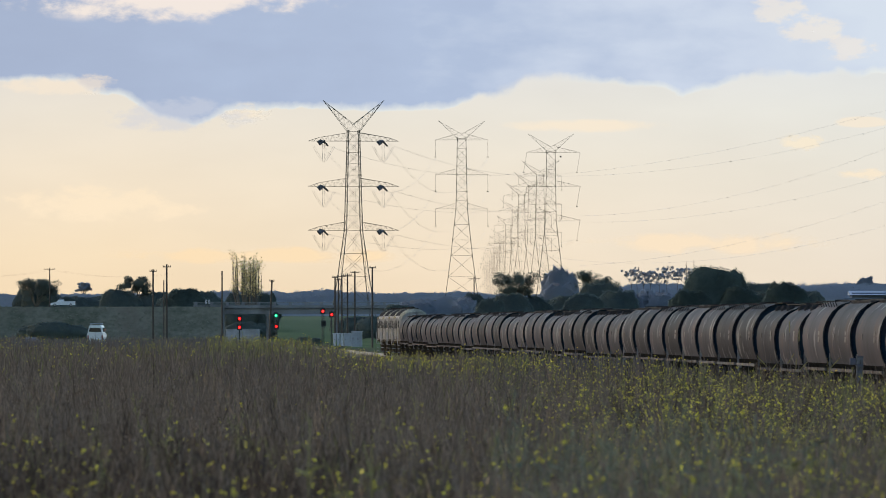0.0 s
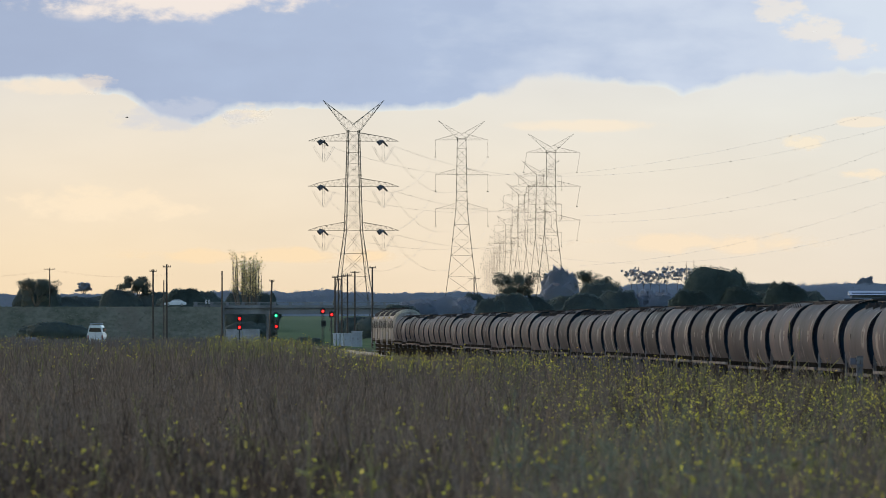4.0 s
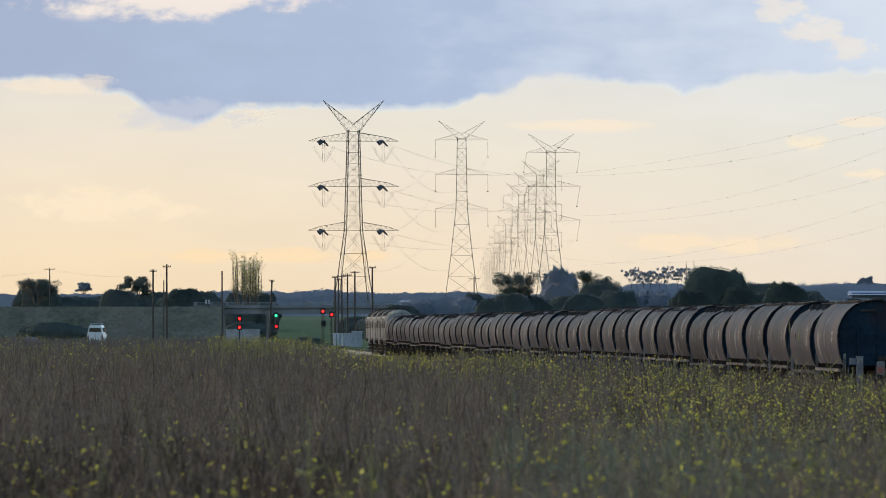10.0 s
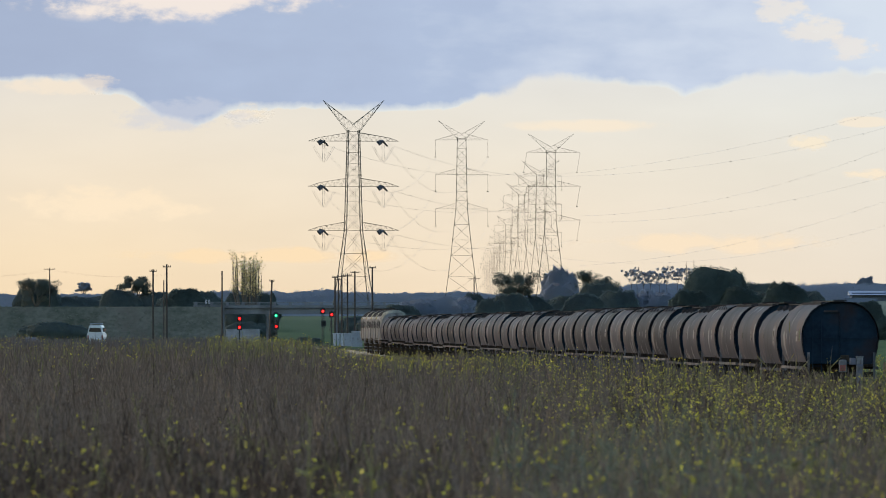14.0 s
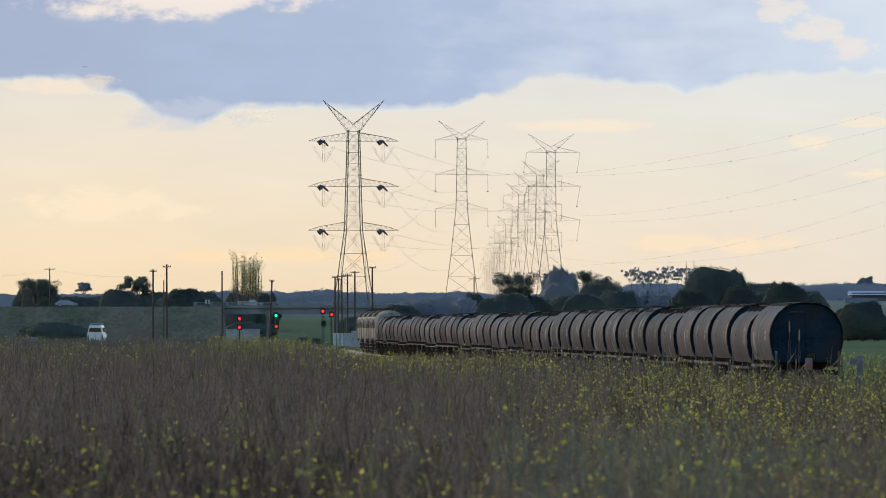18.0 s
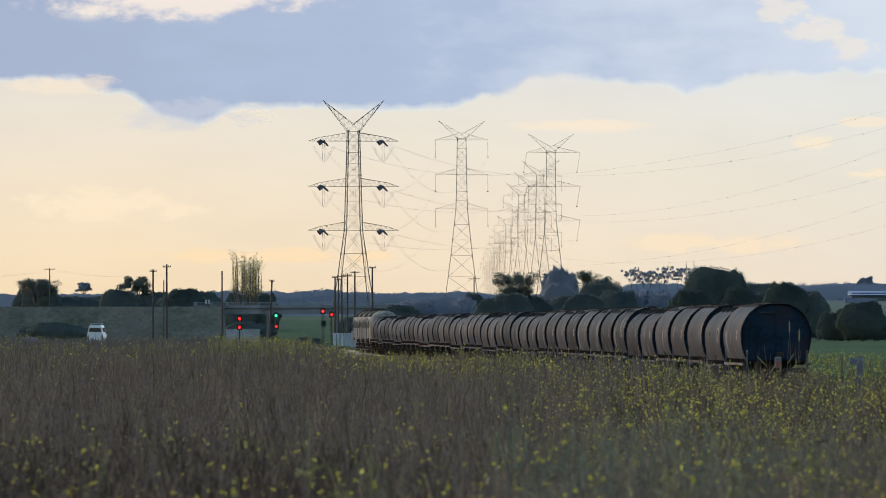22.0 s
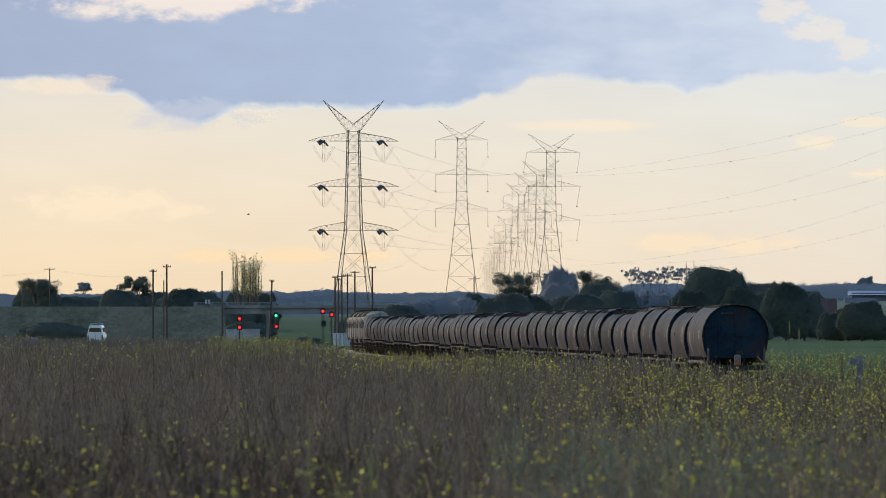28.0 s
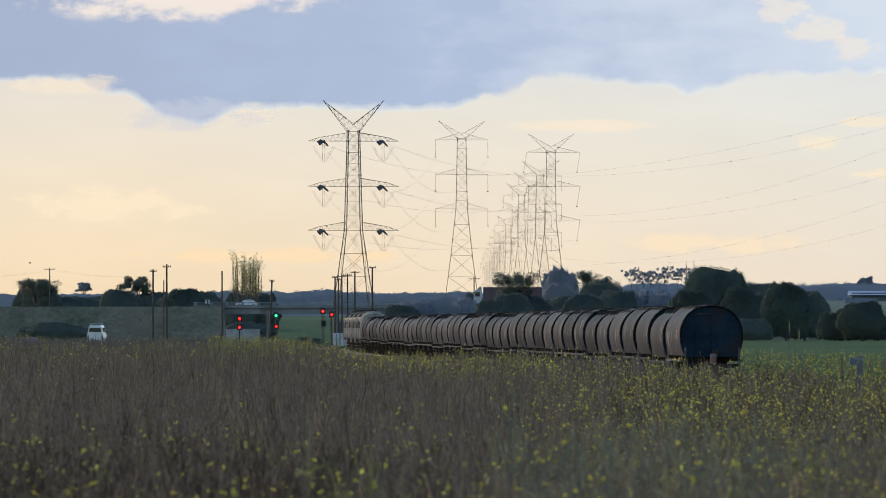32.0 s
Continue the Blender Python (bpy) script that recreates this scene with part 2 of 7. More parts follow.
# ---- mesh helpers ----
class Shape:
    """Vertices and faces of one mesh, gathered piece by piece."""

    def __init__(self):
        self.v, self.f = [], []

    def add(self, verts, faces):
        k = len(self.v)
        self.v.extend(tuple(p) for p in verts)
        self.f.extend(tuple(i + k for i in f) for f in faces)
        return self

    def box(self, x0, x1, y0, y1, z0, z1, c=0.0):
        """A box from corner to corner, its upright and top edges cut by c."""
        if c <= 0:
            v = [(x, y, z) for z in (z0, z1) for x, y in ((x0, y0), (x1, y0), (x1, y1), (x0, y1))]
            return self.add(v, [(3, 2, 1, 0), (4, 5, 6, 7), (0, 1, 5, 4), (1, 2, 6, 5), (2, 3, 7, 6), (3, 0, 4, 7)])
        ring = lambda e, z: [(x0 + c + e, y0 + e, z), (x1 - c - e, y0 + e, z), (x1 - e, y0 + c + e, z), (x1 - e, y1 - c - e, z), (x1 - c - e, y1 - e, z), (x0 + c + e, y1 - e, z), (x0 + e, y1 - c - e, z), (x0 + e, y0 + c + e, z)]
        return self.loft([ring(0, z0), ring(0, z1 - c), ring(c * 0.7, z1)])

    def loft(self, rings, cap=True, closed=True):
        n = len(rings[0])
        v = [p for r in rings for p in r]
        f = []
        for i in range(len(rings) - 1):
            for j in range(n if closed else n - 1):
                a, b = i * n + j, i * n + (j + 1) % n
                f.append((a, b, b + n, a + n))
        if cap:
            f.append(tuple(reversed(range(n))))
            f.append(tuple(range(len(v) - n, len(v))))
        return self.add(v, f)

    def rod(self, a, b, r, n=4, r2=None):
        """A straight bar from a to b, with n sides."""
        a, b = Vector(a), Vector(b)
        d = (b - a).normalized()
        u = d.orthogonal().normalized()
        w = d.cross(u)
        r2 = r if r2 is None else r2
        ring = lambda p, q: [p + (u * math.cos(2 * math.pi * k / n) + w * math.sin(2 * math.pi * k / n)) * q for k in range(n)]
        return self.loft([ring(a, r), ring(b, r2)])

    def tube(self, pts, radii, n=5):
        # one skin through all the points, its rings turned with the path
        pts = [Vector(p) for p in pts]
        way = (pts[-1] - pts[0]).normalized() if (pts[-1] - pts[0]).length > 1e-6 else Vector((0, 0, 1))
        ref = Vector((0, 1, 0)) if abs(way.y) < 0.7 else Vector((1, 0, 0))
        rings = []
        for i, p in enumerate(pts):
            d = (pts[min(i + 1, len(pts) - 1)] - pts[max(i - 1, 0)]).normalized()
            u = d.cross(ref).normalized()
            w = d.cross(u)
            rings.append([tuple(p + (u * math.cos(2 * math.pi * k / n) + w * math.sin(2 * math.pi * k / n)) * radii[i]) for k in range(n)])
        return self.loft(rings)

    def disc(self, c, axis, r, thick, n=12):
        c, axis = Vector(c), Vector(axis).normalized()
        return self.rod(c - axis * thick / 2, c + axis * thick / 2, r, n)

    def mesh(self, name, material, smooth=False):
        me = bpy.data.meshes.new(name)
        me.from_pydata(self.v, [], self.f)
        me.materials.append(material)
        if smooth:
            me.shade_smooth()
            me.set_sharp_from_angle(angle=radians(38))
        me.update()
        return me


def part(name, shape, material, parent, label="", smooth=False):
    """One mesh object under a thing or under a part."""
    ob = new(name, shape.mesh(name, material, smooth))
    ob.parent = parent
    if label:
        tagged(ob, label)
    return ob


def part_like(ob, m):
    """The same mesh once more under the same parent, at the pose m."""
    o = new(ob.name.split(".")[0], ob.data)
    o.parent = ob.parent
    o.matrix_basis = m
    if "label" in ob:
        tagged(o, ob["label"])
    return o


def thing(name, label, category, m=None, group="", kind=""):
    ob = new(name)
    ob.empty_display_size = 0.3
    if m is not None:
        ob.matrix_basis = m
    return tagged(ob, label, category, group, kind)


def sheet(name, verts, quads, material, label="", category="", kind="", normals=None):
    """A big mesh from arrays of vertices and four-cornered faces."""
    me = bpy.data.meshes.new(name)
    verts, quads = np.asarray(verts, dtype=np.float32), np.asarray(quads, dtype=np.int32)
    me.vertices.add(len(verts))
    me.vertices.foreach_set("co", verts.ravel())
    me.loops.add(quads.size)
    me.loops.foreach_set("vertex_index", quads.ravel())
    me.polygons.add(len(quads))
    me.polygons.foreach_set("loop_start", np.arange(0, quads.size, 4, dtype=np.int32))
    me.update(calc_edges=True)
    me.materials.append(material)
    if normals is not None:
        me.shade_smooth()
        me.normals_split_custom_set_from_vertices(normals.tolist())
    return tagged(new(name, me), label, category, kind=kind)


# ---- ground ----
HEADING = radians(1.777)
ALONG = Vector((-math.sin(HEADING), math.cos(HEADING), 0))
ACROSS = Vector((math.cos(HEADING), math.sin(HEADING), 0))
TAIL = Vector((12.595, 490.75, 0))


def track(s, side=0.0, z=0.0):
    """A point on the line: s metres past the tail's last place, side metres to its right."""
    p = TAIL + ALONG * s + ACROSS * side
    return Vector((p.x, p.y, z))


def side_of_track(x, y):
    return (x - TAIL.x) * ACROSS.x + (y - TAIL.y) * ACROSS.y


def ground_z(x, y):
    a, b = min(max((y - 2230) / 450, 0), 1), min(max((y - 2700) / 1500, 0), 1)
    h = 5.5 * a * a * (3 - 2 * a) + 7.5 * b * b * (3 - 2 * b)
    near = math.exp(-(side_of_track(x, y) / 4.0) ** 2)
    return h + 0.02 - 0.62 * near + 0.12 * noise.noise((x / 40, y / 90, 0)) * (1 - near)


def build_ground():
    # grass on soil: brown under the weeds, green pasture elsewhere
    m, n, l = nodes_of("field_ground")
    b = n["Principled BSDF"]
    tc = n.new("ShaderNodeTexCoord")
    tones = []
    for scale, lo, hi in ((0.012, (0.036, 0.064, 0.026), (0.068, 0.098, 0.039)), (0.05, (0.055, 0.045, 0.032), (0.085, 0.070, 0.045))):
        nz, nf = n.new("ShaderNodeTexNoise"), n.new("ShaderNodeTexNoise")
        nz.inputs["Scale"].default_value, nz.inputs["Detail"].default_value = scale, 6
        nf.inputs["Scale"].default_value, nf.inputs["Detail"].default_value = 1.7, 5
        ad = n.new("ShaderNodeMath")
        ad.operation = "MULTIPLY_ADD"
        ad.inputs[1].default_value = 0.5
        mx = n.new("ShaderNodeMix")
        mx.data_type = "RGBA"
        mx.inputs[6].default_value, mx.inputs[7].default_value = (*lo, 1), (*hi, 1)
        rg = n.new("ShaderNodeMapRange")
        rg.inputs["From Min"].default_value, rg.inputs["From Max"].default_value = 0.55, 0.95
        l.new(tc.outputs["Object"], nz.inputs["Vector"])
        l.new(tc.outputs["Object"], nf.inputs["Vector"])
        l.new(nf.outputs["Fac"], ad.inputs[0])
        l.new(nz.outputs["Fac"], ad.inputs[2])
        l.new(ad.outputs[0], rg.inputs["Value"])
        l.new(rg.outputs[0], mx.inputs[0])
        tones.append((mx, nf))
    # the weed field lies on the near side of the line
    dot = n.new("ShaderNodeVectorMath")
    dot.operation = "DOT_PRODUCT"
    dot.inputs[1].default_value = ACROSS
    l.new(tc.outputs["Object"], dot.inputs[0])
    side = n.new("ShaderNodeMapRange")
    k = TAIL.dot(ACROSS)
    side.inputs["From Min"].default_value, side.inputs["From Max"].default_value = k + 1, k + 9
    l.new(dot.outputs["Value"], side.inputs["Value"])
    sep = n.new("ShaderNodeSeparateXYZ")
    l.new(tc.outputs["Object"], sep.inputs[0])
    far = n.new("ShaderNodeMapRange")
    far.inputs["From Min"].default_value, far.inputs["From Max"].default_value = 1300, 1500
    l.new(sep.outputs["Y"], far.inputs["Value"])
    mxm = n.new("ShaderNodeMath")
    mxm.operation = "MAXIMUM"
    l.new(side.outputs[0], mxm.inputs[0])
    l.new(far.outputs[0], mxm.inputs[1])
    mx = n.new("ShaderNodeMix")
    mx.data_type = "RGBA"
    l.new(mxm.outputs[0], mx.inputs[0])
    l.new(tones[1][0].outputs[2], mx.inputs[6])
    l.new(tones[0][0].outputs[2], mx.inputs[7])
    # distance haze put into the colour: the pasture pales from 2200 to 3600
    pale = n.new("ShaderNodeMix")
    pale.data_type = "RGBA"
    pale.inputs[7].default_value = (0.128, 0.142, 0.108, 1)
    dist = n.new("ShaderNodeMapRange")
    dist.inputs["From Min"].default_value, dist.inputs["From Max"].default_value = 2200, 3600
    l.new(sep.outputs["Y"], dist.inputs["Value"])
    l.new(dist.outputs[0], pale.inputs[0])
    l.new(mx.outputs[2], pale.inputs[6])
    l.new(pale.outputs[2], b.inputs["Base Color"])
    b.inputs["Roughness"].default_value = 0.95
    b.inputs["Specular IOR Level"].default_value = 0.025
    bp = n.new("ShaderNodeBump")
    bp.inputs["Strength"].default_value, bp.inputs["Distance"].default_value = 0.7, 0.12
    l.new(tones[0][1].outputs["Fac"], bp.inputs["Height"])
    l.new(bp.outputs["Normal"], b.inputs["Normal"])
    xs = sorted(set([-4000, -2500, -1500, -900, -500, -300, 300, 500, 900, 1500, 2500, 4000] + list(range(-200, 201, 10))))
    ys = sorted(set([-1500, -600, -200, -50] + list(range(0, 2400, 25)) + list(range(2400, 4960, 80)) + [4960]))
    v = [(x, y, ground_z(x, y)) for y in ys for x in xs]
    w = len(xs)
    q = [(j * w + i, j * w + i + 1, j * w + i + 1 + w, j * w + i + w) for j in range(len(ys) - 1) for i in range(w - 1)]
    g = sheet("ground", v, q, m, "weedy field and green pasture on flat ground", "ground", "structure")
    g.data.shade_smooth()


build_ground()


# ---- railway line ----
def build_line():
    bed = thing("railway_track", "straight railway line of worn rails on grey ballast", "railway track", kind="structure")
    S0, S1 = -640.0, 2300.0
    for k, off in enumerate((0.0, -4.2)):
        s0 = S0 if k == 0 else 900.0
        g = Shape()
        prof = [(-2.3, -0.62), (-1.5, -0.22), (1.5, -0.22), (2.3, -0.62)]
        g.loft([[track(s, off + a, z) for a, z in prof] for s in (s0, S1)], cap=True)
        part("ballast", g, BALLAST, bed)
        for r in (-0.7525, 0.7525):
            g = Shape()
            head = [(-0.07, -0.15), (-0.012, -0.13), (-0.012, -0.045), (-0.035, -0.035), (-0.035, 0.0), (0.035, 0.0), (0.035, -0.035), (0.012, -0.045), (0.012, -0.13), (0.07, -0.15)]
            g.loft([[track(s, off + r + a, z) for a, z in head] for s in (s0, S1)])
            part("rail", g, RAIL_STEEL, bed)
    ties = Shape()
    for i in range(1400):
        s = -200 + i * 0.68
        a, b, c, d = track(s, -1.25), track(s, 1.25), track(s + 0.23, 1.25), track(s + 0.23, -1.25)
        ties.loft([[(p.x, p.y, z) for p in (a, b, c, d)] for z in (-0.30, -0.155)])
    part("sleepers", ties, SLEEPER, bed, "grey weathered timber sleepers")["kind"] = "stuff"


build_line()


# ---- sky backdrop and clouds, far behind everything ----
SKY_D, SKY_GLOW = 4962.0, 0.4061


def ramp_node(n, stops, interpolation="LINEAR"):
    r = n.new("ShaderNodeValToRGB")
    r.color_ramp.interpolation = interpolation
    e = r.color_ramp.elements
    while len(e) < len(stops):
        e.new(0.5)
    for el, (p, c) in zip(e, stops):
        el.position = p
        el.color = (*c, 1) if not isinstance(c, float) else (c, c, c, 1)
    return r


def mapped(n, l, source, a, b):
    r = n.new("ShaderNodeMapRange")
    r.inputs["From Min"].default_value, r.inputs["From Max"].default_value = a, b
    l.new(source, r.inputs["Value"])
    return r.outputs[0]


def srgb(r, g, b):
    return tuple((c / 255 / 12.92) if c < 10 else ((c / 255 + 0.055) / 1.055) ** 2.4 for c in (r, g, b))


def build_sky():
    m, n, l = nodes_of("evening_sky_glow")
    n.remove(n["Principled BSDF"])
    tc, sep, em = n.new("ShaderNodeTexCoord"), n.new("ShaderNodeSeparateXYZ"), n.new("ShaderNodeEmission")
    l.new(tc.outputs["Object"], sep.inputs[0])
    up = mapped(n, l, sep.outputs["Z"], 0, 170)
    west = ramp_node(n, [(0.0, srgb(244, 217, 179)), (0.22, srgb(246, 224, 191)), (0.45, srgb(242, 227, 204)), (0.62, srgb(236, 227, 212)), (1.0, srgb(218, 220, 226))])
    north = ramp_node(n, [(0.0, srgb(236, 220, 199)), (0.22, srgb(236, 225, 209)), (0.45, srgb(233, 228, 216)), (0.62, srgb(230, 230, 224)), (1.0, srgb(212, 220, 232))])
    for r in (west, north):
        l.new(up, r.inputs["Fac"])
    mx = n.new("ShaderNodeMix")
    mx.data_type = "RGBA"
    l.new(mapped(n, l, sep.outputs["X"], -150, 230), mx.inputs[0])
    l.new(west.outputs[0], mx.inputs[6])
    l.new(north.outputs[0], mx.inputs[7])
    nz = n.new("ShaderNodeTexNoise")
    nz.inputs["Scale"].default_value, nz.inputs["Detail"].default_value = 0.014, 5
    mp = n.new("ShaderNodeMapping")
    mp.inputs["Scale"].default_value = (1, 1, 3.2)
    l.new(tc.outputs["Object"], mp.inputs["Vector"])
    l.new(mp.outputs[0], nz.inputs["Vector"])
    hs = n.new("ShaderNodeHueSaturation")
    va = n.new("ShaderNodeMapRange")
    va.inputs["From Min"].default_value, va.inputs["From Max"].default_value = 0.3, 0.7
    va.inputs["To Min"].default_value, va.inputs["To Max"].default_value = 0.985, 1.03
    l.new(nz.outputs["Fac"], va.inputs["Value"])
    l.new(va.outputs[0], hs.inputs["Value"])
    l.new(mx.outputs[2], hs.inputs["Color"])
    l.new(hs.outputs["Color"], em.inputs["Color"])
    em.inputs["Strength"].default_value = SKY_GLOW
    l.new(em.outputs[0], n["Material Output"].inputs["Surface"])
    v, q = [], []
    for i in range(41):
        a = radians(-40 + 2 * i)
        v += [(SKY_D * math.sin(a), SKY_D * math.cos(a), -60), (SKY_D * math.sin(a), SKY_D * math.cos(a), 330)]
    q = [(2 * i, 2 * i + 2, 2 * i + 3, 2 * i + 1) for i in range(40)]
    sheet("sky_backdrop", v, q, m, "cream evening sky glowing low over the land", "sky", "structure")


build_sky()

# lower edge of the cloud bank, metres across and metres up on the backdrop
BANK_EDGE = [(-330, 125), (-209.35, 121.29), (-176.77, 121.29), (-168.76, 117.55), (-152.74, 114.88), (-143.13, 110.08), (-134.05, 102.87), (-118.29, 100.2), (-107.61, 104.47), (-98.27, 107.41), (-83.85, 108.21),
             (-54.47, 107.94), (-17.09, 107.94), (4.27, 110.08), (16.29, 114.88), (32.31, 114.35), (38.99, 120.22), (60.35, 121.56), (87.05, 119.69),
             (101.74, 118.09), (112.42, 112.75), (121.76, 117.02), (135.12, 121.29), (169.83, 123.16), (209.35, 124.23), (330, 128)]


def build_cloud_bank():
    m, n, l = nodes_of("blue_grey_cloud_bank")
    n.remove(n["Principled BSDF"])
    tc, sep, em, tr, ms = n.new("ShaderNodeTexCoord"), n.new("ShaderNodeSeparateXYZ"), n.new("ShaderNodeEmission"), n.new("ShaderNodeBsdfTransparent"), n.new("ShaderNodeMixShader")
    l.new(tc.outputs["Object"], sep.inputs[0])
    edge = ramp_node(n, [((x + 330) / 660, (z - 83.5) / 80) for x, z in BANK_EDGE])
    l.new(mapped(n, l, sep.outputs["X"], -330, 330), edge.inputs["Fac"])
    z = n.new("ShaderNodeMapRange")
    z.clamp = False
    z.inputs["From Min"].default_value, z.inputs["From Max"].default_value = 80, 160
    l.new(sep.outputs["Z"], z.inputs["Value"])
    rag = n.new("ShaderNodeTexNoise")
    rag.inputs["Scale"].default_value, rag.inputs["Detail"].default_value, rag.inputs["Roughness"].default_value = 0.05, 8, 0.55
    l.new(tc.outputs["Object"], rag.inputs["Vector"])

    def maths(op, a, b):
        k = n.new("ShaderNodeMath")
        k.operation = op
        for i, s in enumerate((a, b)):
            if isinstance(s, float):
                k.inputs[i].default_value = s
            else:
                l.new(s, k.inputs[i])
        return k.outputs[0]

    depth = maths("SUBTRACT", z.outputs[0], edge.outputs[0])
    ragged = maths("MULTIPLY_ADD", rag.outputs["Fac"], 0.15)
    ragged.node.inputs[2].default_value = -0.075
    depth = maths("ADD", depth, ragged)
    cover = n.new("ShaderNodeMapRange")
    cover.interpolation_type = "SMOOTHSTEP"
    cover.inputs["From Min"].default_value = 0.0
    # crisp in places, frayed in others
    fray = n.new("ShaderNodeTexNoise")
    fray.inputs["Scale"].default_value, fray.inputs["Detail"].default_value = 0.016, 2
    l.new(tc.outputs["Object"], fray.inputs["Vector"])
    l.new(maths("ADD", maths("MULTIPLY", mapped(n, l, fray.outputs["Fac"], 0.42, 0.66), 0.085), 0.014), cover.inputs["From Max"])
    l.new(depth, cover.inputs["Value"])
    body = n.new("ShaderNodeTexNoise")
    body.inputs["Scale"].default_value, body.inputs["Detail"].default_value = 0.012, 4
    l.new(tc.outputs["Object"], body.inputs["Vector"])
    lift = maths("MULTIPLY", mapped(n, l, body.outputs["Fac"], 0.3, 0.7), 0.16)
    streak, sm = n.new("ShaderNodeTexNoise"), n.new("ShaderNodeMapping")
    streak.inputs["Scale"].default_value, streak.inputs["Detail"].default_value = 0.03, 6
    sm.inputs["Scale"].default_value = (1, 1, 2.6)
    l.new(tc.outputs["Object"], sm.inputs["Vector"])
    l.new(sm.outputs[0], streak.inputs["Vector"])
    lift = maths("ADD", lift, maths("MULTIPLY", maths("SUBTRACT", streak.outputs["Fac"], 0.5), 0.34))
    shade = maths("ADD", lift, mapped(n, l, sep.outputs["X"], -280, 260))
    tone = ramp_node(n, [(0.0, srgb(164, 177, 203)), (0.35, srgb(170, 184, 210)), (0.62, srgb(178, 193, 219)), (0.80, srgb(203, 214, 232)), (1.0, srgb(214, 224, 237))])
    l.new(shade, tone.inputs["Fac"])
    # the sun behind lights the rim
    rim = n.new("ShaderNodeMix")
    rim.data_type = "RGBA"
    rim.inputs[6].default_value = (*srgb(236, 238, 232), 1)
    l.new(mapped(n, l, depth, 0.0, 0.055), rim.inputs[0])
    l.new(tone.outputs[0], rim.inputs[7])
    l.new(rim.outputs[2], em.inputs["Color"])
    em.inputs["Strength"].default_value = SKY_GLOW
    l.new(cover.outputs[0], ms.inputs[0])
    l.new(tr.outputs[0], ms.inputs[1])
    l.new(em.outputs[0], ms.inputs[2])
    l.new(ms.outputs[0], n["Material Output"].inputs["Surface"])
    v = [(-330, 4940, 80), (330, 4940, 80), (330, 4940, 330), (-330, 4940, 330)]
    return sheet("cloud_bank", v, [(0, 1, 2, 3)], m, "long blue-grey cloud bank with a ragged lower edge", "cloud", "structure")


CLOUD_BANK = build_cloud_bank()


def cloud(name, x0, x1, z0, z1, y, colour, density, grain, label, seed, lo=1.42, hi=1.95):
    """A ragged patch of cloud on a sheet of its own, thin towards its rim."""
    m, n, l = nodes_of(name)
    n.remove(n["Principled BSDF"])
    tc, em, tr, ms = n.new("ShaderNodeTexCoord"), n.new("ShaderNodeEmission"), n.new("ShaderNodeBsdfTransparent"), n.new("ShaderNodeMixShader")
    mp, gr = n.new("ShaderNodeMapping"), n.new("ShaderNodeTexGradient")
    gr.gradient_type = "SPHERICAL"
    sx, sz = (x1 - x0) / 2, (z1 - z0) / 2
    mp.inputs["Scale"].default_value = (1 / sx, 1, 1 / sz)
    l.new(tc.outputs["Object"], mp.inputs["Vector"])
    l.new(mp.outputs[0], gr.inputs["Vector"])
    nz, m2 = n.new("ShaderNodeTexNoise"), n.new("ShaderNodeMapping")
    m2.inputs["Location"].default_value = (seed * 37.0, 0, seed * 11.0)
    m2.inputs["Scale"].default_value = (1, 1, 2)
    l.new(tc.outputs["Object"], m2.inputs["Vector"])
    l.new(m2.outputs[0], nz.inputs["Vector"])
    nz.inputs["Scale"].default_value, nz.inputs["Detail"].default_value, nz.inputs["Roughness"].default_value = grain, 6, 0.6
    ad = n.new("ShaderNodeMath")
    ad.operation = "MULTIPLY_ADD"
    ad.inputs[1].default_value = 2.6
    l.new(nz.outputs["Fac"], ad.inputs[0])
    l.new(gr.outputs["Fac"], ad.inputs[2])
    rim = n.new("ShaderNodeMapRange")
    rim.interpolation_type = "SMOOTHSTEP"
    rim.inputs["From Min"].default_value, rim.inputs["From Max"].default_value = lo, hi
    l.new(ad.outputs[0], rim.inputs["Value"])
    fade = n.new("ShaderNodeMath")
    fade.operation = "MULTIPLY"
    l.new(mapped(n, l, gr.outputs["Fac"], 0.0, 0.25), fade.inputs[0])
    l.new(rim.outputs[0], fade.inputs[1])
    sc = n.new("ShaderNodeMath")
    sc.operation = "MULTIPLY"
    sc.inputs[1].default_value = density
    l.new(fade.outputs[0], sc.inputs[0])
    em.inputs["Color"].default_value = (*colour, 1)
    em.inputs["Strength"].default_value = SKY_GLOW
    l.new(sc.outputs[0], ms.inputs[0])
    l.new(tr.outputs[0], ms.inputs[1])
    l.new(em.outputs[0], ms.inputs[2])
    l.new(ms.outputs[0], n["Material Output"].inputs["Surface"])
    ob = sheet("cloud", [(-sx, 0, -sz), (sx, 0, -sz), (sx, 0, sz), (-sx, 0, sz)], [(0, 1, 2, 3)], m, label, "cloud", "structure")
    ob.location = ((x0 + x1) / 2, y, (z0 + z1) / 2)
    return ob


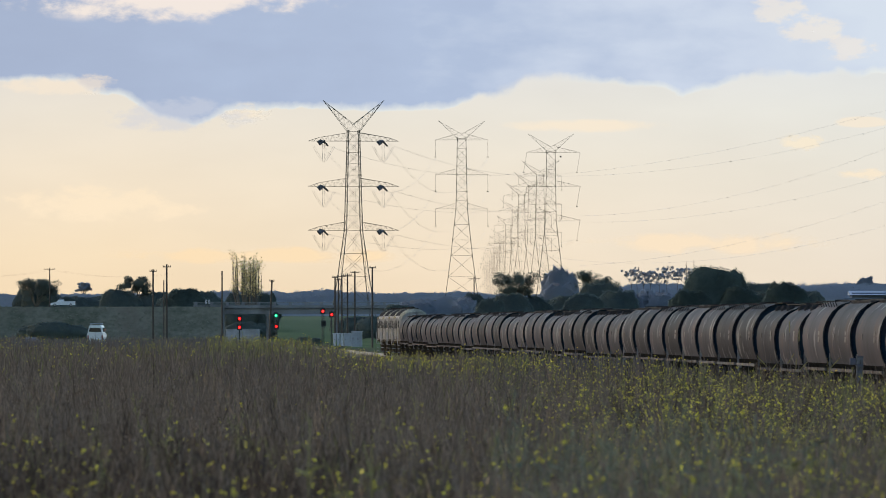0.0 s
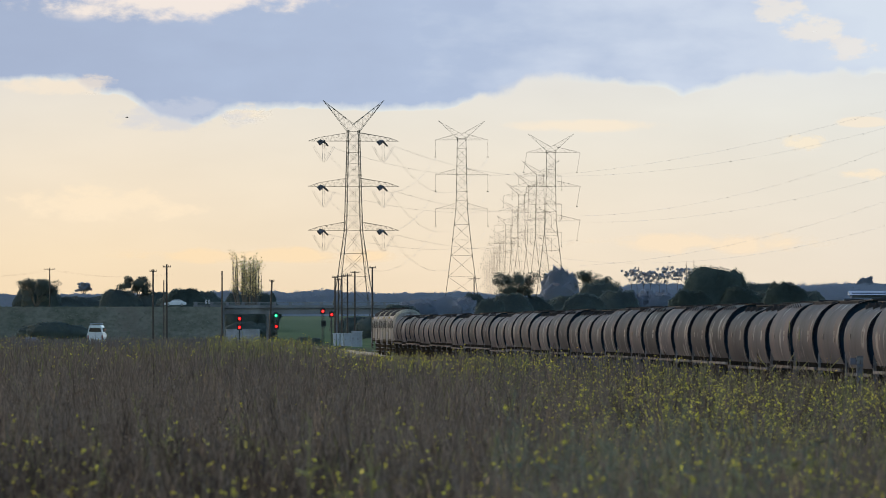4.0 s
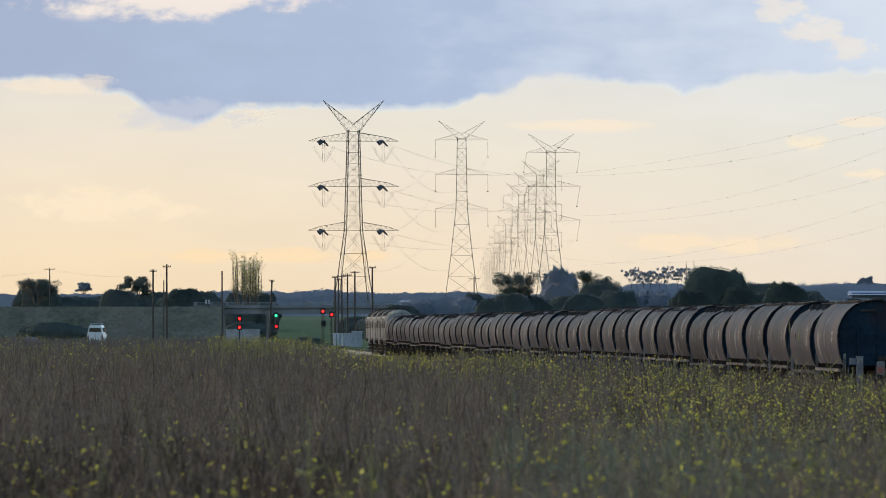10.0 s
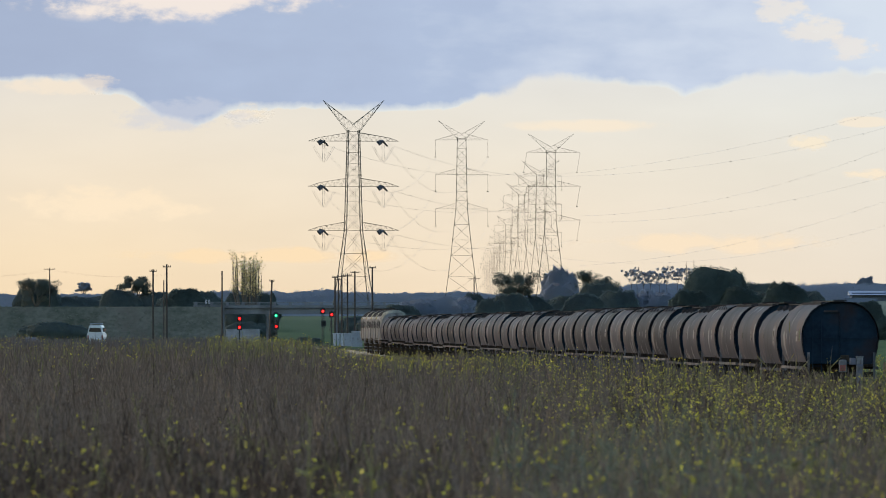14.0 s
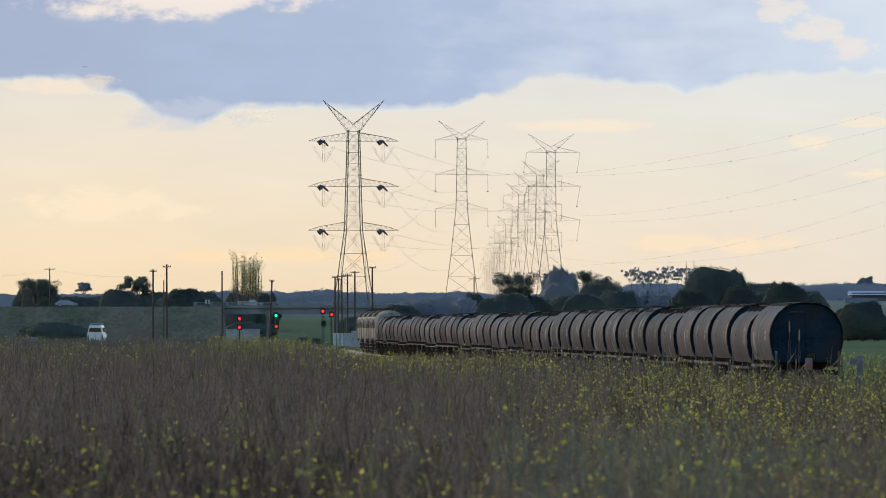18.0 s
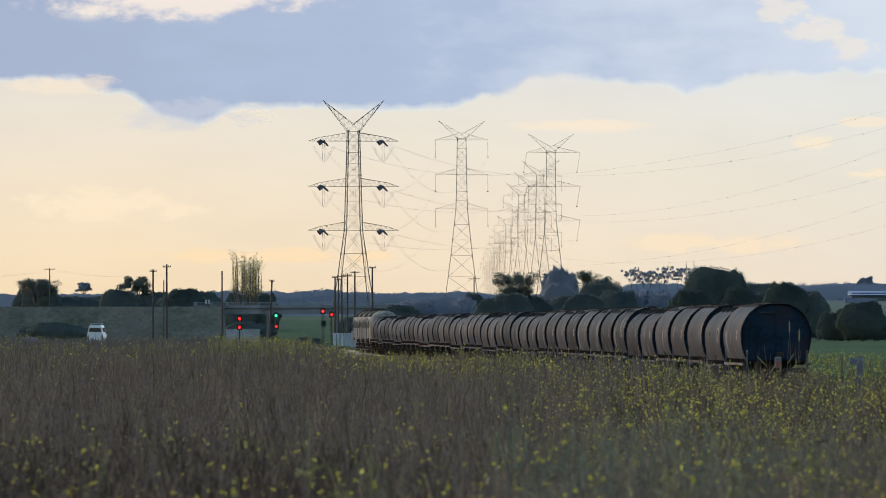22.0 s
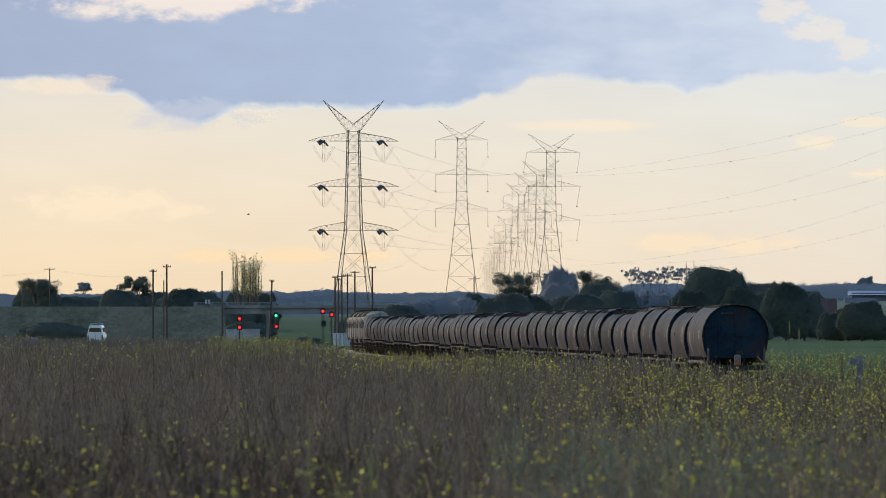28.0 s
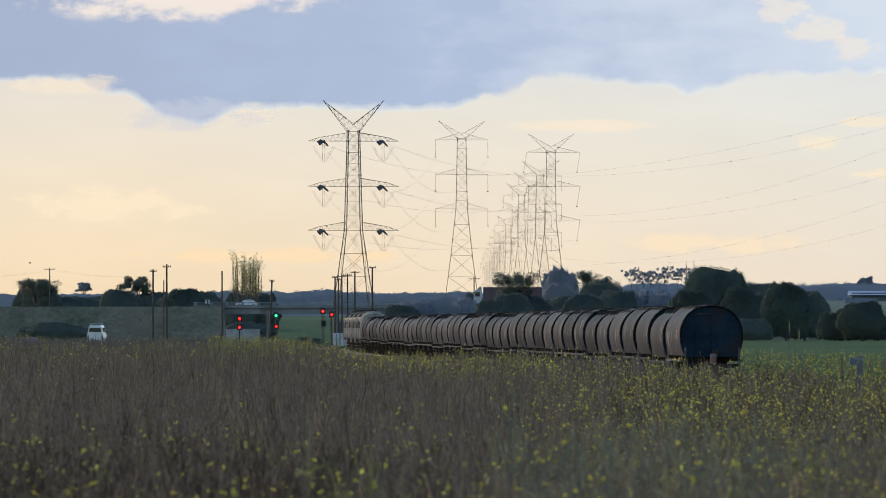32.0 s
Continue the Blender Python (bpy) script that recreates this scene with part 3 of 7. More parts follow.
WARM = srgb(252, 236, 208)
CLOUDS = [
    (cloud("sunlit_cloud_top", -222.25, -35.71, 143.97, 175.42, 4930, srgb(246, 234, 224), 0.95, 0.030, "bright cream gap along the top of the cloud bank", 1), 4.9),
    (cloud("sunlit_cloud_gap", 142.0, 176.0, 141.5, 162.0, 4928, srgb(252, 238, 216), 0.5, 0.07, "peach sunlit break in the cloud bank", 2), 2.0),
    (cloud("sunlit_cloud_break", 156.0, 192.0, 134.0, 152.0, 4927, srgb(252, 238, 216), 0.5, 0.08, "pale sunlit break in the cloud bank", 9), 2.0),
    (cloud("sunlit_cloud_tail", 174.0, 208.0, 126.5, 142.0, 4927.5, srgb(252, 236, 214), 0.45, 0.08, "pale sunlit break in the cloud bank", 11), 2.0),
    (cloud("low_puffs", -222.0, -96.0, 47.5, 73.0, 4926, srgb(255, 234, 203), 0.8, 0.045, "row of soft warm puffs low in the sky", 3, 1.5, 2.1), 4.4),
    (cloud("bank_foot_puffs", -222.0, -138.0, 110.5, 123.5, 4926.5, srgb(250, 233, 210), 0.6, 0.06, "warm puffs along the foot of the cloud bank", 12, 1.55, 2.1), 2.7),
    (cloud("bank_foot_wisp", -104.0, -80.0, 98.0, 109.0, 4926.2, srgb(250, 234, 208), 0.6, 0.09, "small warm puffs at the foot of the cloud bank", 13, 1.5, 2.0), 2.7),
    (cloud("thin_streak", 22.0, 114.0, 93.5, 101.0, 4924, srgb(250, 234, 210), 0.8, 0.03, "thin warm streak of cloud", 4, 1.25, 2.0), 1.6),
    (cloud("edge_puff", 184.0, 212.0, 71.0, 78.0, 4923, srgb(252, 234, 206), 0.8, 0.10, "small warm puffs of cloud", 14, 1.45, 2.0), 5.0),
    (cloud("edge_streak", 182.0, 214.0, 96.0, 102.0, 4923.5, srgb(250, 234, 210), 0.7, 0.05, "thin warm streak of cloud", 15, 1.2, 1.7), 2.0),
    (cloud("small_puff", 157.24, 182.51, 84.15, 94.79, 4922, WARM, 0.75, 0.10, "small warm puff of cloud", 5), 7.5),
    (cloud("low_streak", -168.61, -6.38, 30.92, 41.56, 4920, srgb(255, 226, 184), 0.8, 0.03, "long thin peach streak low in the sky", 6), 3.0),
    (cloud("low_streak_two", 46.79, 198.32, 35.43, 48.72, 4918, srgb(253, 230, 198), 0.8, 0.03, "long thin peach streak low in the sky", 7), 3.0),
    (cloud("grey_wisp", -168.47, -80.78, 92.55, 112.48, 4916, srgb(206, 210, 222), 0.5, 0.05, "pale grey wisp under the cloud bank", 8), 6.0),
]


# ---- the grain train ----
PITCH, BODY = 14.5, 11.65
HALF_PROFILE = [(0.0, 3.93), (0.45, 3.905), (0.82, 3.78), (1.12, 3.54), (1.33, 3.22), (1.445, 2.92), (1.485, 2.62), (1.465, 2.25), (1.385, 1.88), (1.25, 1.54)]
# the older kind: a lower ridge, roof slopes that break over at the shoulder, and a deeper side
HALF_OLD = [(0.0, 3.80), (0.40, 3.76), (0.78, 3.62), (1.08, 3.44), (1.32, 3.16), (1.44, 2.86), (1.485, 2.52), (1.465, 2.12), (1.38, 1.74), (1.24, 1.42)]


def ring_at(y, grow=0.0, half=HALF_PROFILE):
    pts = [(x + (grow if x > 0.2 else 0), z + grow * 0.6) for x, z in half]
    return [(x, y, z) for x, z in pts] + [(-x, y, z) for x, z in reversed(pts[1:])]


def wheelset(parent, y):
    g = Shape()
    g.rod((-0.9, 0, 0), (0.9, 0, 0), 0.075, 8)
    for x in (-0.7525, 0.7525):
        g.disc((x, 0, 0), (1, 0, 0), 0.46, 0.11, 18)
        g.disc((x - math.copysign(0.06, x), 0, 0), (1, 0, 0), 0.49, 0.03, 18)
        g.disc((x + math.copysign(0.06, x), 0, 0), (1, 0, 0), 0.30, 0.03, 12)
    w = part("wheelset", g, GRIME, parent)
    w.matrix_basis = pose(0, y, 0.46)
    return w


def bogie(parent, y):
    g = Shape()
    for x in (-1.0, 1.0):
        prof = [(-1.25, 0.42), (-1.2, 0.62), (-0.55, 0.68), (-0.35, 0.85), (0.35, 0.85), (0.55, 0.68), (1.2, 0.62), (1.25, 0.42), (0.9, 0.38), (0.45, 0.28), (-0.45, 0.28), (-0.9, 0.38)]
        g.loft([[(x + e, y + a, z) for a, z in prof] for e in (-0.07, 0.07)])
    g.box(-1.1, 1.1, y - 0.25, y + 0.25, 0.5, 0.82)
    part("bogie", g, GRIME, parent)
    return [wheelset(parent, y - 0.9), wheelset(parent, y + 0.9)]


def hopper(kind, length=BODY):
    """A bogie grain hopper, its middle at the origin; kind: plain, boarded (running boards on struts along the roof) or old (a lower, sloping roof with round hatches)."""
    old = kind == "old"
    half = HALF_OLD if old else HALF_PROFILE
    top, foot = half[0][1], half[-1][1]
    w = thing("grain_hopper_wagon", {"plain": "weathered grey-brown barrel-sided grain hopper wagon on the rails", "boarded": "weathered grain hopper wagon with strutted running boards along its roof", "old": "dusty grey-brown grain hopper wagon with a lower sloping hatched roof"}[kind], "wagon", group="wagons of the grain train")
    L = length / 2
    g = Shape()
    rows = [-L, -L + 0.12, -L * 0.6, -L * 0.2, L * 0.2, L * 0.6, L - 0.12, L]
    g.loft([ring_at(y, 0.014 if k in (0, 1, 6, 7) else 0.0, half) for k, y in enumerate(rows)], cap=False)
    g.loft([ring_at(y, -0.03, half) for y in (L, L - 0.2)], cap=False)
    g.loft([ring_at(y, -0.03, half) for y in (-L + 0.2, -L)], cap=False)
    part("barrel_body", g, HOPPER_SIDE, w, smooth=True)
    for sgn in (-1, 1):
        e = Shape()
        y = sgn * (L - 0.14)
        e.loft([ring_at(yy, -0.02, half) for yy in sorted((y, y - sgn * 0.06))])
        part("end_plate", e, HOPPER_END, w, "dark navy end plate", smooth=True)
        r = Shape()
        r.box(-0.02, 0.03, min(y, y + sgn * 0.05), max(y, y + sgn * 0.05), foot, top - 0.38)
        part("end_rib", r, HOPPER_END, w)
        r = Shape()
        r.box(-1.36, 1.36, min(y, y + sgn * 0.04), max(y, y + sgn * 0.04), 2.48, 2.54)
        part("end_rib", r, HOPPER_END, w)
        p = Shape()
        yo = sgn * (L + 0.62)
        p.box(-1.32, 1.32, min(yo, sgn * (L - 0.1)), max(yo, sgn * (L - 0.1)), 1.02, 1.22, 0.02)
        part("end_platform", p, GRIME, w)
        for x in (-1.30, 1.23):
            h = Shape()
            h.box(x, x + 0.085, yo - 0.05, yo + 0.05, 0.95, 1.98)
            part("handrail", h, HANDRAIL, w, "pale grey end handrail")
        h = Shape()
        for x in (-1.06, -0.72):
            h.rod((x, y + sgn * 0.10, 1.22), (x, y + sgn * 0.10, 3.30), 0.022, 5)
        for k in range(7):
            h.rod((-1.06, y + sgn * 0.10, 1.45 + 0.29 * k), (-0.72, y + sgn * 0.10, 1.45 + 0.29 * k), 0.016, 4)
        part("end_ladder", h, HOPPER_END, w)
        gear = Shape()
        gear.box(0.02, 0.34, min(y, y + sgn * 0.22), max(y, y + sgn * 0.22), 1.62, 1.88, 0.03)
        gear.rod((0.18, y + sgn * 0.14, 1.2), (0.18, y + sgn * 0.14, 1.7), 0.06, 8)
        part("brake_gear", gear, GRIME, w, "grimy brown brake gear box")
        bar = Shape()
        bar.box(-0.62, -0.10, min(y, y + sgn * 0.12), max(y, y + sgn * 0.12), top - 0.40, top - 0.33)
        part("grab_bar", bar, STENCIL, w, "pale end placard below the roof")
        c = Shape()
        c.box(-0.12, 0.12, min(yo - sgn * 0.3, yo + sgn * 0.40), max(yo - sgn * 0.3, yo + sgn * 0.40), 0.74, 0.98, 0.02)
        c.box(-0.2, 0.2, min(yo + sgn * 0.2, yo + sgn * 0.40), max(yo + sgn * 0.2, yo + sgn * 0.40), 0.70, 1.02, 0.03)
        part("coupler", c, GRIME, w)
    for sgn in (-1, 1):
        s = Shape()
        a, b = sorted((sgn * 1.34, sgn * 1.45))
        s.box(a, b, -L - 0.35, L + 0.35, foot - 0.22, foot - 0.11, 0.015)
        part("side_sill", s, HOPPER_SILL, w, "dusty side sill")
        for k in range(7):
            s = Shape()
            y = -L + 0.5 + k * (length - 1.0) / 6
            a, b = sorted((sgn * 1.24, sgn * 1.38))
            s.box(a, b, y - 0.06, y + 0.06, foot - 0.13, foot + 0.06)
            part("sill_bracket", s, GRIME, w)
        # pale panels stand for faded lettering and paint in the side's glint
        for y0, y1, z0, z1 in ((-3.6, -2.8, 2.40, 2.80), (2.6, 3.0, 2.50, 2.70)):
            pp = Shape()
            xa = 1.495
            pp.loft([[(sgn * xx, y0, z), (sgn * (xx - 0.02), y0, z), (sgn * (xx - 0.02), y1, z), (sgn * xx, y1, z)] for z, xx in ((z0, xa), (z1, 1.472 if z1 > 2.75 else xa))])
            part("painted_panel", pp, STENCIL, w, "pale painted panel, standing for faded lettering and a glint")
    for k in (-1.5, -0.5, 0.5, 1.5):
        y = k * 1.75
        ch = Shape()
        ch.loft([[(x * a, y + t * b, z) for x, t in ((-1, -1), (1, -1), (1, 1), (-1, 1))] for a, b, z in ((1.2, 0.85, foot + 0.05), (0.35, 0.25, 0.55), (0.35, 0.25, 0.42))])
        part("discharge_chute", ch, GRIME, w)
    pipe = Shape()
    pipe.box(-0.18, 0.18, -L - 0.5, L + 0.5, 1.0, 1.35)
    part("centre_sill", pipe, GRIME, w)
    for sg in (-1, 1):
        pipe = Shape()
        pipe.rod((sg * 1.05, -3.6, 0.75), (sg * 1.05, 3.6, 0.75), 0.05, 6)
        part("brake_pipe", pipe, GRIME, w)
    tank = Shape()
    tank.rod((-0.75, -0.7, 0.92), (-0.75, 0.7, 0.92), 0.2, 10)
    part("air_tank", tank, GRIME, w, smooth=True)
    wheels = bogie(w, -L + 1.5) + bogie(w, L - 1.5)
    # roof
    rw = Shape()
    deck = 3.86 if old else 3.94
    rw.box(-0.24, 0.24, -L - 0.1, L + 0.1, deck, deck + 0.025)
    part("roof_walkway", rw, WALKWAY, w, "dull steel roof walkway")
    for k in range(6):
        y = -L + 0.5 + k * 2.12
        br = Shape()
        br.box(-0.20, 0.20, y - 0.05, y + 0.05, top - 0.02, deck)
        part("walkway_bracket", br, HATCH, w)
    if kind == "boarded":
        for sg in (-1, 1):
            rb = Shape()
            a, b = sorted((sg * 0.88, sg * 1.0))
            rb.box(a, b, -L + 0.2, L - 0.2, 3.905, 3.935)
            part("running_board", rb, HATCH, w, "dark running board along the roof edge")
            for k in range(8):
                y = -L + 0.75 + k * 1.44
                br = Shape()
                br.rod((sg * 0.90, y, 3.71), (sg * 0.98, y, 3.91), 0.024, 4)
                part("board_strut", br, HATCH, w)
    elif old:
        for y in (-3.6, 0.0, 3.6):
            for sg in (-1, 1):
                hb = Shape()
                hb.rod((sg * 0.66, y, 3.60), (sg * 0.72, y, 3.78), 0.20, 12, 0.17)
                lid = part("hatch_lid", hb, HATCH, w, "dark round hatch lid", smooth=True)
                cl = Shape()
                cl.box(sg * 0.72 - 0.05, sg * 0.72 + 0.05, y - 0.25, y + 0.25, 3.78, 3.83)
                part("clamp", cl, HATCH, lid)
    else:
        for sg in (-1, 1):
            hb = Shape()
            hb.box(sg * 0.55 - 0.15, sg * 0.55 + 0.15, -L + 0.8, L - 0.8, top - 0.11, top - 0.01, 0.02)
            part("long_hatch", hb, HATCH, w)
    for y in (-L + 0.25, L - 0.25):
        lv = Shape()
        lv.box(-0.26, 0.26, y - 0.1, y + 0.1, deck + 0.025, deck + 0.07, 0.015)
        part("hatch_lever", lv, HATCH, w)
    return w, wheels


# how far the train still is from its last place, metres, at t seconds: it slows a little
def train_s(t):
    return -158.77 + 5.168 * t - 0.0065 * t * t


TURN = pose(0, 0, 0, 0, 0, 1.777)
N_WAGONS = 45
# which wagons are of the other two kinds, counted from the tail
OLD_ONES = {1, 5, 6, 15, 16, 17, 20, 21, 25, 26, 31, 32, 37, 38, 42}
BOARDED_ONES = {4, 7, 8, 9, 11, 12, 18, 19, 27, 28, 33, 34, 39, 40}
# the last wagon is a longer one
LAST_BODY = BODY + 0.92
LAST, WHEELS = hopper("plain", LAST_BODY)
TRAIN = [(LAST, LAST_BODY / 2)]
MADE = {}
for i in range(1, N_WAGONS):
    sort = "old" if i in OLD_ONES else "boarded" if i in BOARDED_ONES else "plain"
    if sort in MADE:
        o = copy_thing(MADE[sort], TURN)
    else:
        o = MADE[sort] = hopper(sort)[0]
    TRAIN.append((o, i * PITCH + BODY / 2 + 0.82))
# the last wagon carries the tail marker
marker = Shape()
marker.box(-0.10, 0.20, -LAST_BODY / 2 - 0.74, -LAST_BODY / 2 - 0.60, 1.22, 1.70, 0.05)
part("tail_marker", marker, HANDRAIL, LAST, "grey tail marker box on the end platform")
marker = Shape()
marker.box(-0.07, 0.17, -LAST_BODY / 2 - 0.77, -LAST_BODY / 2 - 0.74, 1.26, 1.50, 0.005)
part("tail_reflector", marker, RED_PAINT, LAST, "red reflector")
hose = Shape()
hose.tube([(0.35, -LAST_BODY / 2 - 0.7, 1.0), (0.42, -LAST_BODY / 2 - 0.95, 0.8), (0.38, -LAST_BODY / 2 - 1.05, 0.5)], [0.03, 0.03, 0.03], 6)
part("brake_hose", hose, RUBBER, LAST)


def locomotive():
    """A streamlined-sided diesel with a cab at each end, 20.6 m long, its middle at the origin."""
    w = thing("diesel_locomotive", "grey diesel locomotive with a sooty roof and cream cab tops", "locomotive", group="locomotives of the grain train")
    L = 9.9
    half = [(0.0, 4.62), (0.6, 4.55), (1.05, 4.30), (1.30, 3.95), (1.45, 3.58), (1.47, 1.66), (1.40, 1.55)]

    def rg(y, k=1.0, lower=0.0, shape=half):
        return [(x * k, y, z - (lower if z > 2 else 0)) for x, z in shape] + [(-x * k, y, z - (lower if z > 2 else 0)) for x, z in reversed(shape[1:])]
    g = Shape()
    for sg in (-1, 1):
        a, b = sorted((sg * 1.30, sg * 1.47))
        g.loft([[(sg * (1.47 - 0.17 * (z > 3.7)), y, z), (sg * 1.25, y, z), (sg * 1.25, y2, z), (sg * (1.47 - 0.17 * (z > 3.7)), y2, z)] for y, y2 in ((-L + 1.9, L - 1.9),) for z in (1.6, 3.58, 3.95)])
    part("body_side", g, LOCO_SIDE, w, smooth=False)
    r = Shape()
    roof = [p for p in half if p[1] >= 3.95]
    r.loft([[(x, y, z) for x, z in roof] + [(-x, y, z) for x, z in reversed(roof[1:])] for y in (-L + 1.2, -L + 1.6, L - 1.6, L - 1.2)])
    part("roof", r, HATCH, w, "sooty dark rounded roof", smooth=True)
    for sg in (-1, 1):
        c = Shape()
        ys = [sg * (L - 1.9), sg * (L - 0.7), sg * (L - 0.25), sg * L]
        rings = [rg(ys[0]), rg(ys[1], 0.99, 0.05), rg(ys[2], 0.93, 0.30), rg(ys[3], 0.84, 1.1)]
        c.loft(rings if sg > 0 else rings[::-1])
        cab = part("cab", c, LOCO_SIDE, w, smooth=True)
        cr = Shape()
        rings = [[(x * q, y, z - d + 0.015) for x, z in roof] + [(-x * q, y, z - d + 0.015) for x, z in reversed(roof[1:])] for y, q, d in ((ys[0], 1.005, 0.0), (ys[1], 1.0, 0.05), (ys[2], 0.94, 0.30))]
        cr.loft(rings if sg > 0 else rings[::-1])
        part("cab_roof", cr, LOCO_ROOF, cab, "cream cab roof", smooth=True)
        ns = Shape()
        ns.box(-1.2, 1.2, min(sg * (L - 0.3), sg * (L + 0.02)), max(sg * (L - 0.3), sg * (L + 0.02)), 1.8, 2.5, 0.03)
        part("nose_panel", ns, LOCO_YELLOW, cab, "faded yellow nose panel")
        for x in (-0.62, 0.62):
            ws = Shape()
            yy = sg * (L - 0.42)
            ws.box(x - 0.42, x + 0.42, yy - 0.2, yy + 0.2, 3.1, 3.65, 0.04)
            part("windscreen", ws, GLASS_DARK, cab)
        for x in (-1.475, 1.475):
            ws = Shape()
            yy = sg * (L - 1.35)
            ws.box(x - 0.02, x + 0.02, yy - 0.4, yy + 0.4, 2.8, 3.45)
            part("side_window", ws, GLASS_DARK, cab)
        hd = Shape()
        hd.disc((0, sg * (L - 0.25), 3.95), (0, 1, 0), 0.2, 0.2, 12)
        part("headlight", hd, CABINET_GREY, cab)
    for sg in (-1, 1):
        for k in range(4):
            gr = Shape()
            y = -5.6 + k * 3.0
            a, b = sorted((sg * 1.465, sg * 1.487))
            gr.box(a, b, y, y + 1.1, 2.75, 3.5)
            part("grille", gr, HATCH, w)
            pt = Shape()
            pt.disc((sg * 1.47, y + 2.0, 3.0), (1, 0, 0), 0.26, 0.04, 14)
            part("porthole", pt, GLASS_DARK, w)
        for k in range(8):
            rib = Shape()
            y = -L + 2.2 + k * 2.2
            a, b = sorted((sg * 1.465, sg * 1.50))
            rib.box(a, b, y - 0.06, y + 0.06, 1.62, 3.72)
            part("body_rib", rib, LOCO_SIDE, w)
        for y in (-8.6, -8.0, 8.0, 8.6):
            hr = Shape()
            hr.rod((sg * 1.52, y, 1.2), (sg * 1.52, y, 2.4), 0.025, 5)
            part("handrail", hr, CABINET_GREY, w, "pale cab handrail")
        for y in (-8.3, 8.3):
            stp = Shape()
            for z in (0.45, 0.8, 1.15):
                stp.box(min(sg * 1.3, sg * 1.5), max(sg * 1.3, sg * 1.5), y - 0.28, y + 0.28, z, z + 0.05)
            part("cab_steps", stp, CABINET_GREY, w)
        co = Shape()
        a, b = sorted((sg * 1.36, sg * 1.45))
        co.box(a, b, L - 5.2, L - 0.9, 3.68, 3.86, 0.02)
        part("cornice", co, LOCO_YELLOW, w, "yellow cornice")
        st = Shape()
        a, b = sorted((sg * 1.466, sg * 1.482))
        st.box(a, b, -L + 1.95, L - 1.95, 1.62, 1.72)
        part("stripe", st, GRIME, w, "sooty sole bar")
    for sg in (-1, 1):
        for y in (-7.6, 6.9):
            dr = Shape()
            a, b = sorted((sg * 1.464, sg * 1.486))
            dr.box(a, b, y, y + 0.7, 1.75, 3.4)
            part("door", dr, HATCH, w, "dark side door")
    for y in (-4.6, -2.6, 3.2, 5.0):
        f = Shape()
        f.disc((0, y, 4.65), (0, 0, 1), 0.55, 0.10, 16)
        part("roof_fan", f, HATCH, w)
    rp = Shape()
    rp.loft([[(x * 1.004, y, z + 0.012) for x, z in roof] + [(-x * 1.004, y, z + 0.012) for x, z in reversed(roof[1:])] for y in (-6.6, 4.2)])
    part("roof_hatch", rp, HATCH, w, "dark roof hatch", smooth=True)
    ex = Shape()
    ex.box(-0.3, 0.3, -0.5, 0.5, 4.6, 4.8, 0.04)
    part("exhaust", ex, GRIME, w)
    u = Shape()
    u.box(-1.25, 1.25, -2.9, 2.9, 0.35, 1.4, 0.1)
    part("fuel_tank", u, GRIME, w)
    un = Shape()
    un.box(-1.38, 1.38, -L + 0.3, L - 0.3, 1.4, 1.6)
    part("underframe", un, GRIME, w)
    for y in (-6.2, 6.2):
        b = Shape()
        for x in (-1.05, 1.05):
            b.box(x - 0.08, x + 0.08, y - 2.2, y + 2.2, 0.4, 0.8, 0.03)
        b.box(-1.1, 1.1, y - 0.3, y + 0.3, 0.5, 1.42)
        b.box(-1.15, 1.15, y - 2.3, y + 2.3, 0.95, 1.12)
        part("bogie", b, GRIME, w)
        for d in (-1.7, 0, 1.7):
            wheelset(w, y + d)
    return w


LOCO = locomotive()
for i in range(4):
    o = LOCO if i == 0 else copy_thing(LOCO, TURN)
    TRAIN.append((o, N_WAGONS * PITCH + 9.4 + i * 21.2))


# ---- transmission towers ----
def lattice_leg_frame(g, levels, legs_r, brace_r, nb):
    """Four corner legs through the levels (z, half width) with crossed braces on each face."""
    for (z0, w0), (z1, w1) in zip(levels, levels[1:]):
        c0 = [Vector((sx * w0, sy * w0, z0)) for sx, sy in ((-1, -1), (1, -1), (1, 1), (-1, 1))]
        c1 = [Vector((sx * w1, sy * w1, z1)) for sx, sy in ((-1, -1), (1, -1), (1, 1), (-1, 1))]
        for a, b in zip(c0, c1):
            g.rod(a, b, legs_r)
        steps = max(1, round((z1 - z0) / (nb * (w0 + w1))))
        for k in range(4):
            for s in range(steps):
                t0, t1 = s / steps, (s + 1) / steps
                a0, a1 = c0[k].lerp(c1[k], t0), c0[k].lerp(c1[k], t1)
                b0, b1 = c0[(k + 1) % 4].lerp(c1[(k + 1) % 4], t0), c0[(k + 1) % 4].lerp(c1[(k + 1) % 4], t1)
                g.rod(a0, b1, brace_r)
                g.rod(b0, a1, brace_r)
                g.rod(a1, b1, brace_r)
                # gusset plate at the joint
                n = legs_r * 1.1
                g.box(a1.x - n, a1.x + n, a1.y - n, a1.y + n, a1.z - 2 * n, a1.z + 2 * n)


